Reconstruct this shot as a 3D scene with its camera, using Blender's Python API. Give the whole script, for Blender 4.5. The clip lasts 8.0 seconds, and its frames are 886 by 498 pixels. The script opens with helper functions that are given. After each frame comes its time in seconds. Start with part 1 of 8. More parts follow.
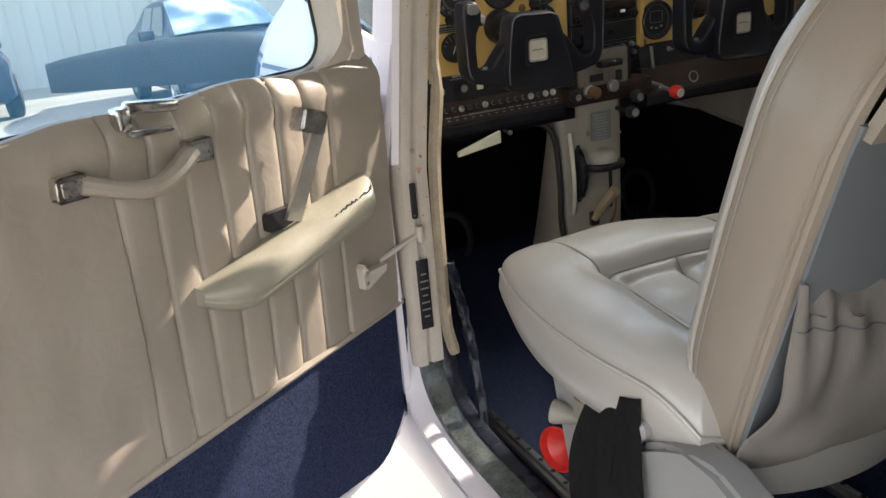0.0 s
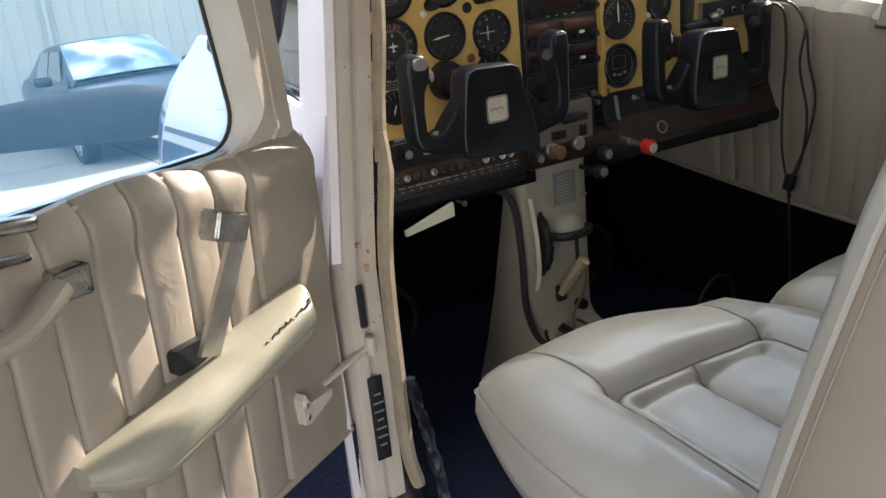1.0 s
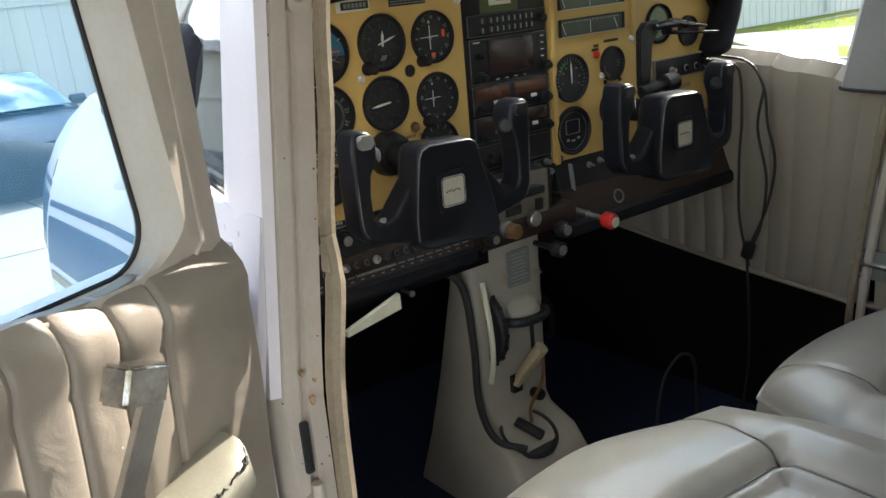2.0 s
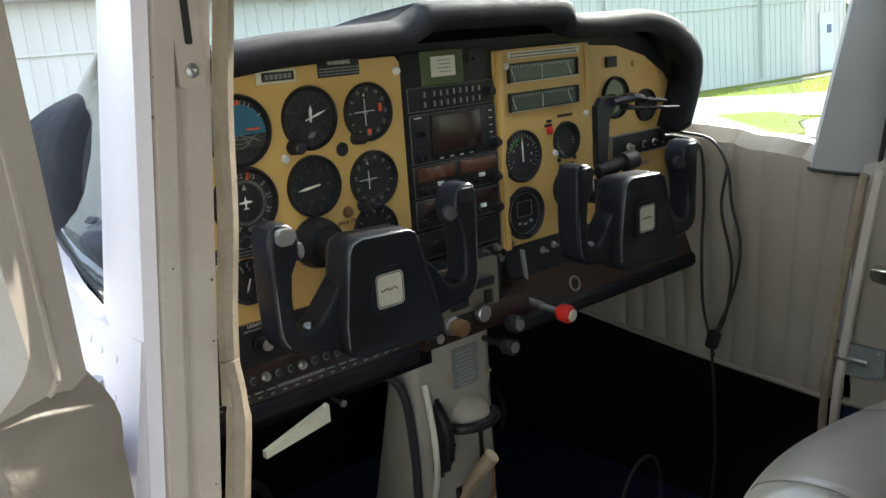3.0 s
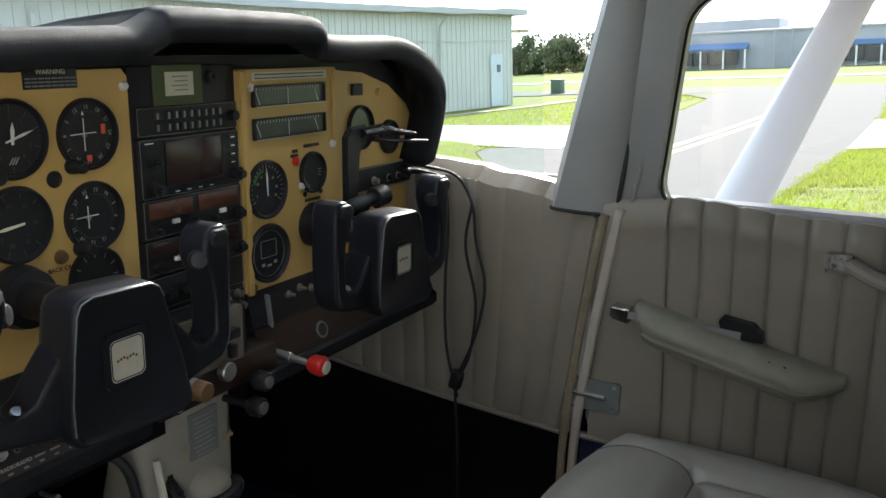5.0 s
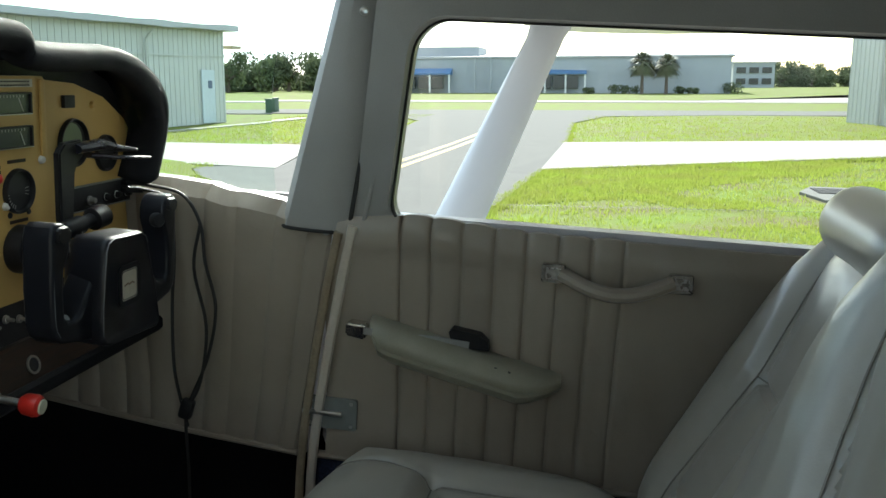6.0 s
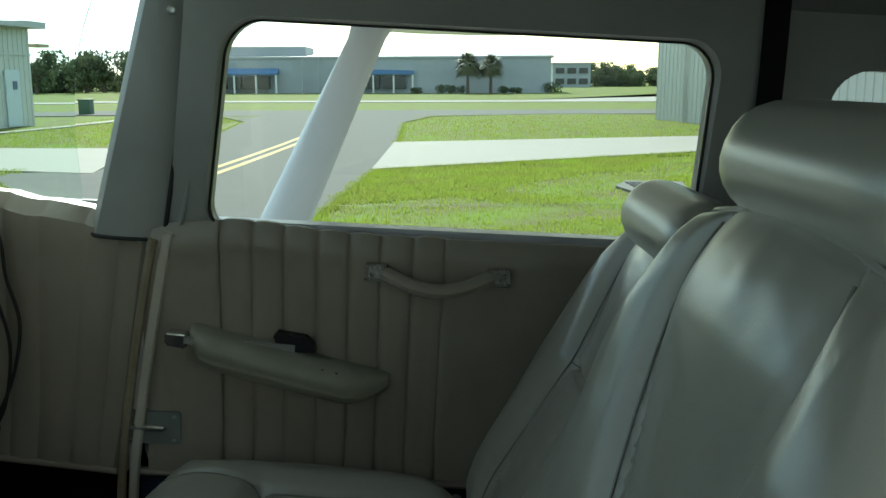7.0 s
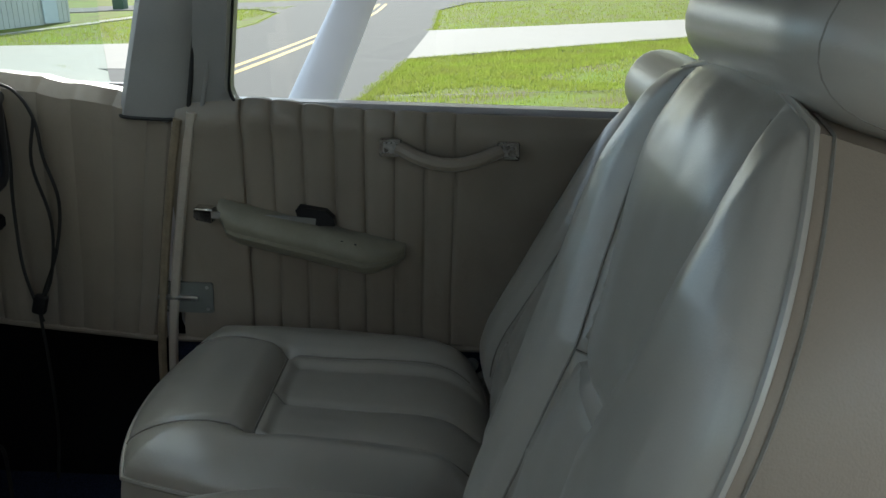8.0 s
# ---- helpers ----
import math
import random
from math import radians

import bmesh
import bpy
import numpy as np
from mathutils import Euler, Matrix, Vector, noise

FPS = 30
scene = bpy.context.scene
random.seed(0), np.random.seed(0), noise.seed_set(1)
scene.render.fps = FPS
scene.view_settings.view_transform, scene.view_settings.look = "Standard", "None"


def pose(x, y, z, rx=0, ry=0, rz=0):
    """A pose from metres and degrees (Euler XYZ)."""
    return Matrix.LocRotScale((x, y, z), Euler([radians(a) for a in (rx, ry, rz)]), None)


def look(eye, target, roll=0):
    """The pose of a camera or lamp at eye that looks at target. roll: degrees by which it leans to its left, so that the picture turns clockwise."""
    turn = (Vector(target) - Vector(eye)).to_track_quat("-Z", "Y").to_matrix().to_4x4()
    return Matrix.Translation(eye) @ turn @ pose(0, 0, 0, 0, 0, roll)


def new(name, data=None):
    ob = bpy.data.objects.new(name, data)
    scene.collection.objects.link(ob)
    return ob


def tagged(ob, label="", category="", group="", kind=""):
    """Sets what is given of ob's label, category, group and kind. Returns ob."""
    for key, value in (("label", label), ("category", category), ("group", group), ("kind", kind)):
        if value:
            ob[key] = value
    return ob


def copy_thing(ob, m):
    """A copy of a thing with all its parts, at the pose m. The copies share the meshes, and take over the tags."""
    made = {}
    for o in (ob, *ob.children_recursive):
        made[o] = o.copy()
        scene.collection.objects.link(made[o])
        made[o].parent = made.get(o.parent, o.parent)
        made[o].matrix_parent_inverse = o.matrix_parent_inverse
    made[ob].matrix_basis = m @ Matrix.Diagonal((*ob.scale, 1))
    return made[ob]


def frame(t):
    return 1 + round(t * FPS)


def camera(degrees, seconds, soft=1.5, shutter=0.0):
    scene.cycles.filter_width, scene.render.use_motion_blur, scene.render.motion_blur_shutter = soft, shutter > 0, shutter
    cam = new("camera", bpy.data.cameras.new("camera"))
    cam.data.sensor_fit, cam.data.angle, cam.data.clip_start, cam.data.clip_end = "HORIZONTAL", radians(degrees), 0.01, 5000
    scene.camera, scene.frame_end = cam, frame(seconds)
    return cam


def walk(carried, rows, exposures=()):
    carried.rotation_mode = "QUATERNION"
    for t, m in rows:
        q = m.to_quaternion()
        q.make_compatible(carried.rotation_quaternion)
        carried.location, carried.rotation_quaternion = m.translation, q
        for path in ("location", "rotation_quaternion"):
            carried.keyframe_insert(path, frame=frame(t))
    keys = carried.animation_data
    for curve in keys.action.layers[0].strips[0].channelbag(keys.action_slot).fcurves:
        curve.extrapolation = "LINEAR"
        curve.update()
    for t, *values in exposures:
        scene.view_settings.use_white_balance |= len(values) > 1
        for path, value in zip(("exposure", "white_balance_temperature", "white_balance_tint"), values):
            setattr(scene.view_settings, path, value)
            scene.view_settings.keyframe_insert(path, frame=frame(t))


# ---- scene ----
cam = camera(53.7, 8.0)
PATH = [
    (0, (-1.037, -1.467, 1.536), (-0.278, 0.243, 0.829), -5.0),
    (0.5, (-1.002, -1.338, 1.545), (-0.17, 0.348, 0.861), -5.4),
    (1, (-0.953, -1.199, 1.542), (-0.017, 0.442, 0.886), -5.9),
    (1.5, (-0.918, -1.082, 1.558), (0.133, 0.498, 0.926), -5.8),
    (1.7, (-0.913, -1.038, 1.571), (0.183, 0.513, 0.943), -5.4),
    (2.8, (-0.805, -0.919, 1.569), (0.419, 0.579, 1.062), -4.5),
    (3, (-0.787, -0.884, 1.576), (0.474, 0.591, 1.091), -4.0),
    (3.5, (-0.733, -0.833, 1.576), (0.578, 0.616, 1.149), -3.0),
    (4, (-0.715, -0.793, 1.581), (0.688, 0.566, 1.15), -1.8),
    (4.2, (-0.715, -0.773, 1.581), (0.742, 0.525, 1.141), -1.3),
    (5.3, (-0.749, -0.733, 1.576), (1.05, 0.014, 1.123), 1.3),
    (5.5, (-0.748, -0.726, 1.577), (1.102, -0.111, 1.133), 1.8),
    (6, (-0.747, -0.717, 1.575), (1.184, -0.379, 1.178), 3.0),
    (6.5, (-0.751, -0.727, 1.577), (1.214, -0.613, 1.226), 3.5),
    (7, (-0.751, -0.735, 1.577), (1.212, -0.771, 1.2), 3.0),
    (7.5, (-0.768, -0.737, 1.567), (1.167, -0.787, 1.066), 2.2),
    (8, (-0.811, -0.777, 1.565), (1.091, -0.732, 0.946), 1.6),
]
EXPOSURES = [(0.0, 1.67, 6900, 15), (0.5, 1.71, 6850, 15), (1.5, 1.66, 6650, 12), (3.0, 1.82, 6300, 9), (3.5, 1.60, 6250, 10), (4.0, 1.42, 6250, 9), (5.5, 1.40, 6350, 11), (6.5, 0.60, 6150, -14), (7.0, 0.46, 6100, -16), (7.5, 0.50, 6130, -9), (8.0, 0.62, 6150, 3)]

# the airplane stands 3 degrees nose-up on its wheels: its own axes, x right, y ahead, z up
AIR = Matrix.Translation((0, -0.8, 1.59)) @ Matrix.Rotation(radians(3.1), 4, "X") @ Matrix.Translation((0, 0.8, -1.59))
walk(cam, [(t, AIR @ look(eye, target, roll)) for t, eye, target, roll in PATH], EXPOSURES)

# ---- light ----
SUN = Vector((0.844, 0.149, 0.515)).normalized()
world = bpy.data.worlds.new("world")
scene.world = world
world.use_nodes = True
wn = world.node_tree.nodes
sky = wn.new("ShaderNodeTexSky")
sky.sky_type, sky.sun_disc = "NISHITA", False
sky.sun_elevation, sky.sun_rotation = math.asin(SUN.z), math.atan2(SUN.x, SUN.y)
sky.air_density, sky.dust_density = 1.0, 0.4
# broken white clouds over the blue
tc = wn.new("ShaderNodeTexCoord")
cmap = wn.new("ShaderNodeMapping")
cmap.inputs["Scale"].default_value = (1.6, 1.6, 4.5)
cmap.inputs["Location"].default_value = (2.7, 1.3, 0.4)
cn = wn.new("ShaderNodeTexNoise")
cn.inputs["Scale"].default_value, cn.inputs["Detail"].default_value = 2.2, 8
cr = wn.new("ShaderNodeValToRGB")
cr.color_ramp.elements[0].position, cr.color_ramp.elements[1].position = 0.47, 0.62
cmix = wn.new("ShaderNodeMix")
cmix.data_type = "RGBA"
cmix.inputs["B"].default_value = (10.0, 10.5, 11.3, 1)
wl = world.node_tree.links
wl.new(tc.outputs["Generated"], cmap.inputs["Vector"])
wl.new(cmap.outputs["Vector"], cn.inputs["Vector"])
wl.new(cn.outputs["Fac"], cr.inputs["Fac"])
wl.new(cr.outputs["Color"], cmix.inputs["Factor"])
wl.new(sky.outputs["Color"], cmix.inputs["A"])
wl.new(cmix.outputs["Result"], wn["Background"].inputs["Color"])
wn["Background"].inputs["Strength"].default_value = 0.15
sun = new("sun", bpy.data.lights.new("sun", "SUN"))
sun.data.energy, sun.data.angle, sun.data.color = 4.8, radians(0.53), (1.0, 0.94, 0.85)
sun.matrix_world = look(SUN * 50, (0, 0, 0))


# ---- materials ----
def material(name, color, rough=0.6, metal=0.0, other=None, scale=20.0, bump=0.0, bump_scale=200.0, spread=0.45, coat=0.0, spec=0.5, random_tone=0.0, stretch=(1, 1, 1), rough_var=0.12, wrinkle=0.0, wrinkle_scale=30.0, detail=7):
    """Two scales of noise mix color and other; fine noise gives relief and uneven gloss."""
    m = bpy.data.materials.new(name)
    m.use_nodes = True
    n, l = m.node_tree.nodes, m.node_tree.links
    b = n["Principled BSDF"]
    b.inputs["Metallic"].default_value = metal
    b.inputs["Coat Weight"].default_value = coat
    b.inputs["Coat Roughness"].default_value = 0.03 if coat > 0.5 else 0.28
    b.inputs["Specular IOR Level"].default_value = spec
    co = n.new("ShaderNodeTexCoord")
    mp = n.new("ShaderNodeMapping")
    mp.inputs["Scale"].default_value = stretch
    l.new(co.outputs["Object"], mp.inputs["Vector"])
    big = n.new("ShaderNodeTexNoise")
    big.inputs["Scale"].default_value, big.inputs["Detail"].default_value = scale, detail
    l.new(mp.outputs["Vector"], big.inputs["Vector"])
    fine = n.new("ShaderNodeTexNoise")
    fine.inputs["Scale"].default_value, fine.inputs["Detail"].default_value = bump_scale, 4
    l.new(mp.outputs["Vector"], fine.inputs["Vector"])
    other = other or tuple(c * 0.82 for c in color)
    ramp = n.new("ShaderNodeValToRGB")
    e = ramp.color_ramp.elements
    e[0].position, e[1].position = 0.5 - spread / 2, 0.5 + spread / 2
    e[0].color, e[1].color = (*other, 1), (*color, 1)
    mixn = n.new("ShaderNodeMath")
    mixn.operation = "MULTIPLY_ADD"
    mixn.inputs[1].default_value, mixn.inputs[2].default_value = 0.7, 0.0
    l.new(big.outputs["Fac"], mixn.inputs[0])
    mix2 = n.new("ShaderNodeMath")
    mix2.operation = "MULTIPLY_ADD"
    mix2.inputs[1].default_value = 0.3
    l.new(fine.outputs["Fac"], mix2.inputs[0])
    l.new(mixn.outputs[0], mix2.inputs[2])
    l.new(mix2.outputs[0], ramp.inputs["Fac"])
    last = ramp.outputs["Color"]
    if random_tone:
        oi = n.new("ShaderNodeObjectInfo")
        hv = n.new("ShaderNodeHueSaturation")
        mr = n.new("ShaderNodeMapRange")
        mr.inputs["To Min"].default_value, mr.inputs["To Max"].default_value = 1 - random_tone, 1 + random_tone
        l.new(oi.outputs["Random"], mr.inputs["Value"])
        l.new(mr.outputs["Result"], hv.inputs["Value"])
        l.new(last, hv.inputs["Color"])
        last = hv.outputs["Color"]
    l.new(last, b.inputs["Base Color"])
    rr = n.new("ShaderNodeMapRange")
    rr.inputs["To Min"].default_value, rr.inputs["To Max"].default_value = max(min(rough, 0.24), rough - rough_var), min(1, rough + rough_var)
    l.new(big.outputs["Fac"], rr.inputs["Value"])
    l.new(rr.outputs["Result"], b.inputs["Roughness"])
    if bump:
        bp = n.new("ShaderNodeBump")
        bp.inputs["Strength"].default_value, bp.inputs["Distance"].default_value = bump, 0.001
        l.new(fine.outputs["Fac"], bp.inputs["Height"])
        l.new(bp.outputs["Normal"], b.inputs["Normal"])
        if wrinkle:
            wr = n.new("ShaderNodeTexNoise")
            wr.inputs["Scale"].default_value, wr.inputs["Detail"].default_value, wr.inputs["Distortion"].default_value = wrinkle_scale, 3, 1.2
            l.new(mp.outputs["Vector"], wr.inputs["Vector"])
            bw = n.new("ShaderNodeBump")
            bw.inputs["Strength"].default_value, bw.inputs["Distance"].default_value = wrinkle, 0.004
            l.new(wr.outputs["Fac"], bw.inputs["Height"])
            l.new(bw.outputs["Normal"], bp.inputs["Normal"])
    return m


def leafy(m, share):
    """Lets light through thin leaves."""
    n, l = m.node_tree.nodes, m.node_tree.links
    t = n.new("ShaderNodeBsdfTranslucent")
    b = n["Principled BSDF"]
    l.new(b.inputs["Base Color"].links[0].from_socket, t.inputs["Color"])
    x = n.new("ShaderNodeMixShader")
    x.inputs["Fac"].default_value = share
    l.new(b.outputs[0], x.inputs[1])
    l.new(t.outputs[0], x.inputs[2])
    l.new(x.outputs[0], n["Material Output"].inputs["Surface"])


def glass(name, tint, rough=0.0):
    m = bpy.data.materials.new(name)
    m.use_nodes = True
    b = m.node_tree.nodes["Principled BSDF"]
    b.inputs["Base Color"].default_value = (*tint, 1)
    b.inputs["Transmission Weight"].default_value = 1.0
    b.inputs["Roughness"].default_value = rough
    b.inputs["IOR"].default_value = 1.3
    return m


VINYL = material("cream_vinyl", (0.335, 0.288, 0.234), 0.42, other=(0.26, 0.22, 0.177), scale=7, bump=0.14, bump_scale=900, wrinkle=0.30, wrinkle_scale=26)
LEATHER = material("grey_leather", (0.45, 0.423, 0.375), 0.325, other=(0.41, 0.382, 0.335), scale=6, bump=0.12, bump_scale=700, coat=0.42, spec=0.85, rough_var=0.03, wrinkle=0.08, wrinkle_scale=16, detail=2)
BAND = material("tan_band_leather", (0.335, 0.278, 0.222), 0.36, other=(0.28, 0.23, 0.18), scale=6, bump=0.3, bump_scale=700, coat=0.1, rough_var=0.05, wrinkle=0.15, wrinkle_scale=18, detail=2)
# seam thread, its tone darkened to carry the shade of the grooves
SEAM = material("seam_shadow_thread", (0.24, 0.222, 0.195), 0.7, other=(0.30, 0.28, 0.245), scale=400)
PLASTIC = material("grey_beige_trim", (0.34, 0.333, 0.318), 0.45, other=(0.275, 0.27, 0.258), scale=8, bump=0.3, bump_scale=500)
ARM = material("worn_armrest", (0.335, 0.312, 0.245), 0.4, other=(0.24, 0.228, 0.17), scale=22, bump=0.10, bump_scale=500)
GOLD = material("gold_panel_paint", (0.60, 0.40, 0.135), 0.4, other=(0.52, 0.34, 0.11), scale=15, bump=0.1, bump_scale=900, spec=0.3)
BLACK = material("black_plastic", (0.011, 0.011, 0.013), 0.42, other=(0.02, 0.02, 0.022), scale=25, bump=0.25, bump_scale=900, spec=0.3)
YOKE = material("yoke_plastic", (0.009, 0.010, 0.014), 0.30, other=(0.013, 0.014, 0.018), scale=18, bump=0.12, bump_scale=1200, rough_var=0.03, spec=0.2)
HOOD = material("glareshield_black", (0.009, 0.010, 0.013), 0.8, other=(0.016, 0.016, 0.019), scale=30, bump=0.5, bump_scale=800, spec=0.15)
DIAL = material("dial_black", (0.012, 0.012, 0.014), 0.5, scale=30)
# lighter grey that paints a highlight along the yoke's pad and horn edges
EDGE = material("yoke_edge_sheen", (0.10, 0.11, 0.12), 0.26, other=(0.06, 0.065, 0.07), scale=30)
DIALW = material("dim_dial_print", (0.34, 0.34, 0.32), 0.6, other=(0.26, 0.26, 0.25), scale=60)
FAINT = material("faint_dial_print", (0.085, 0.085, 0.08), 0.6, other=(0.06, 0.06, 0.057), scale=60)
WHITE = material("dial_white", (0.75, 0.75, 0.72), 0.6, scale=60)
CREAMW = material("needle_cream", (0.8, 0.76, 0.6), 0.6, scale=60)
BLUE = material("sky_blue_face", (0.03, 0.135, 0.215), 0.5, scale=60)
BROWNF = material("ground_face", (0.035, 0.03, 0.025), 0.5, scale=60)
ORANGE = material("orange_bar", (0.75, 0.11, 0.04), 0.5, scale=60)
REDP = material("red_plastic", (0.62, 0.03, 0.02), 0.3, other=(0.5, 0.02, 0.015), scale=40)
CHROME = material("worn_chrome", (0.82, 0.81, 0.79), 0.13, 1.0, other=(0.45, 0.42, 0.38), scale=60, spread=0.3, bump=0.15, bump_scale=300)
SCRATCH = material("scratched_plate", (0.62, 0.60, 0.57), 0.22, 0.95, other=(0.36, 0.34, 0.32), scale=130, spread=0.3, bump=0.2, bump_scale=300)
FLAPP = material("worn_flap_plate", (0.23, 0.20, 0.155), 0.45, 0.3, other=(0.16, 0.135, 0.10), scale=30)
STEEL = material("dull_metal", (0.55, 0.54, 0.52), 0.38, 1.0, scale=50, bump=0.1)
ALU = material("bare_aluminium", (0.62, 0.61, 0.58), 0.32, 1.0, other=(0.45, 0.43, 0.4), scale=30, bump=0.1)
LOGO = material("brushed_badge", (0.78, 0.74, 0.62), 0.3, 0.55, scale=80)
GREENP = material("olive_placard", (0.075, 0.1, 0.035), 0.6, scale=30)
PAPER = material("paper_label", (0.68, 0.66, 0.52), 0.7, scale=40)
GREYP = material("grey_placard", (0.20, 0.21, 0.20), 0.55, scale=40)
WOOD = material("worn_walnut_strip", (0.032, 0.013, 0.007), 0.42, other=(0.008, 0.006, 0.005), scale=30, spread=0.25, stretch=(1, 8, 8))
SCREEN = material("dark_screen", (0.035, 0.018, 0.016), 0.15, scale=20)
AMBER = material("amber_window", (0.10, 0.04, 0.022), 0.2, scale=40)
CARPET = material("navy_carpet", (0.036, 0.050, 0.105), 0.95, other=(0.004, 0.006, 0.018), scale=330, bump=1.0, bump_scale=900, spread=0.35, spec=0.15)
GLOSSRUB = material("glossy_black_vinyl", (0.008, 0.009, 0.014), 0.22, other=(0.012, 0.014, 0.022), scale=40, bump=0.8, bump_scale=120, spec=0.3)
TREAD = material("scuffed_sill_metal", (0.34, 0.37, 0.36), 0.26, 0.9, other=(0.07, 0.085, 0.085), scale=26, spread=0.35, bump=0.3, bump_scale=200)
# footwell shade put into a near-black base, also used under the panel
FOOT = material("footwell_shade_black", (0.006, 0.006, 0.008), 0.9, scale=60, bump=0.5, spec=0.1)
PAINT = material("white_aircraft_paint", (0.72, 0.685, 0.715), 0.28, other=(0.64, 0.595, 0.62), scale=5, bump=0.03, coat=0.3)
STRUTP = material("cool_white_strut_paint", (0.68, 0.71, 0.715), 0.3, other=(0.62, 0.65, 0.655), scale=5, coat=0.3)
JAMB = material("aged_jamb_paint", (0.60, 0.545, 0.47), 0.45, other=(0.45, 0.38, 0.31), scale=14, spread=0.6, bump=0.15)
RUBBER = material("tan_seal", (0.36, 0.29, 0.20), 0.7, other=(0.2, 0.16, 0.11), scale=30, bump=0.5)
DARKRUB = material("dark_rubber", (0.02, 0.02, 0.02), 0.7, scale=50, bump=0.3)
PEDMAT = material("pedestal_plastic", (0.36, 0.33, 0.27), 0.5, other=(0.28, 0.255, 0.205), scale=10, bump=0.2)
CLOTH = material("pocket_cloth", (0.25, 0.222, 0.192), 0.8, other=(0.195, 0.172, 0.15), scale=12, bump=0.6, bump_scale=900)
BELT = material("black_webbing", (0.007, 0.006, 0.007), 0.85, other=(0.011, 0.011, 0.011), scale=90, bump=0.8, bump_scale=900, spec=0.2)
TAN = material("tan_handle", (0.42, 0.34, 0.22), 0.5, other=(0.28, 0.22, 0.13), scale=25)
BRONZE = material("brown_knob", (0.16, 0.085, 0.035), 0.45, scale=30)
BLUEGLASS = glass("blue_tinted_acrylic", (0.80, 0.94, 0.955))
def hazy(m, tint, share):
    """Fine scratches in old acrylic scatter some daylight."""
    n, l = m.node_tree.nodes, m.node_tree.links
    t = n.new("ShaderNodeBsdfTranslucent")
    t.inputs["Color"].default_value = (*tint, 1)
    x = n.new("ShaderNodeMixShader")
    x.inputs["Fac"].default_value = share
    l.new(n["Principled BSDF"].outputs[0], x.inputs[1])
    l.new(t.outputs[0], x.inputs[2])
    l.new(x.outputs[0], n["Material Output"].inputs["Surface"])


hazy(BLUEGLASS, (0.12, 0.42, 0.68), 0.10)
TINTED = glass("green_tinted_windshield", (0.87, 0.965, 0.935))
CLEAR = glass("clear_acrylic", (0.97, 0.985, 0.98))
GRASS = material("grass_ground", (0.150, 0.215, 0.024), 0.95, other=(0.135, 0.120, 0.042), scale=0.9, bump=1.0, bump_scale=30, spread=0.22, spec=0.1)
BLADE = material("grass_blades", (0.33, 0.43, 0.06), 0.7, other=(0.28, 0.28, 0.075), scale=1.3, bump_scale=30, spec=0.2)
leafy(BLADE, 0.5)
ASPHALT = material("taxiway_asphalt", (0.175, 0.168, 0.155), 0.95, other=(0.135, 0.13, 0.12), scale=1.5, bump=0.6, bump_scale=120, spec=0.08)
CONCRETE = material("concrete_slab", (0.33, 0.30, 0.258), 0.9, other=(0.27, 0.25, 0.22), scale=0.8, bump=0.4, bump_scale=60)
YELLOWP = material("yellow_line_paint", (0.50, 0.32, 0.04), 0.8, other=(0.33, 0.24, 0.07), scale=8)
METALW = material("ribbed_metal_siding", (0.51, 0.515, 0.485), 0.5, other=(0.44, 0.44, 0.41), scale=2, stretch=(1, 1, 0.15), bump_scale=60)
SIDING2 = material("grey_metal_siding", (0.36, 0.38, 0.40), 0.55, other=(0.31, 0.33, 0.35), scale=0.6, bump_scale=30)
ROOFM = material("grey_roof_metal", (0.42, 0.42, 0.43), 0.5, scale=2)
BLUEROOF = material("blue_awning", (0.08, 0.17, 0.32), 0.5, scale=3)
WINDARK = material("dark_window", (0.025, 0.03, 0.035), 0.1, scale=5)
DOORW = material("pale_blue_door", (0.55, 0.60, 0.64), 0.5, scale=4)
LEAF = material("tree_leaves", (0.12, 0.145, 0.075), 0.65, other=(0.08, 0.10, 0.05), scale=0.8, bump_scale=12, spec=0.3)
leafy(LEAF, 0.3)
PALMLEAF = material("palm_fronds", (0.07, 0.10, 0.035), 0.6, other=(0.13, 0.11, 0.05), scale=1.2, bump_scale=12)
BARK = material("bark", (0.15, 0.12, 0.09), 0.9, other=(0.09, 0.07, 0.05), scale=6, bump_scale=50, bump=0.5)
CARPAINT = material("dark_blue_car_paint", (0.016, 0.024, 0.042), 0.30, coat=0.35, other=(0.025, 0.035, 0.06), scale=2)
# pale and dark noise paints cloud reflections into the glass colour
CARSCREEN = material("painted_cloud_windshield", (0.62, 0.72, 0.74), 0.06, 0.75, other=(0.16, 0.26, 0.33), scale=2.6, spread=0.16, coat=1.0, detail=4)
CARGLASS = material("car_window", (0.03, 0.035, 0.04), 0.04, other=(0.02, 0.022, 0.026), scale=2, spec=0.9, coat=1.0)
TAILRED = material("tail_lamp_red", (0.45, 0.03, 0.03), 0.15, scale=10)
LAMPW = material("headlamp", (0.75, 0.78, 0.8), 0.1, scale=10)
GREENBOX = material("green_box_paint", (0.05, 0.10, 0.06), 0.6, scale=4)
PROP = material("propeller_black", (0.025, 0.027, 0.03), 0.5, other=(0.045, 0.045, 0.05), scale=9, bump_scale=100)
STRIPE = material("blue_stripe_paint", (0.05, 0.08, 0.16), 0.35, scale=10)


# ---- mesh tools ----
BASE = {}


def thing(name, base, label, category, group="", kind="", m=AIR):
    e = new(name)
    e.empty_display_size = 0.05
    e.matrix_world = m @ Matrix.Translation(base)
    BASE[e.name] = Vector(base)
    return tagged(e, label, category, group, kind)


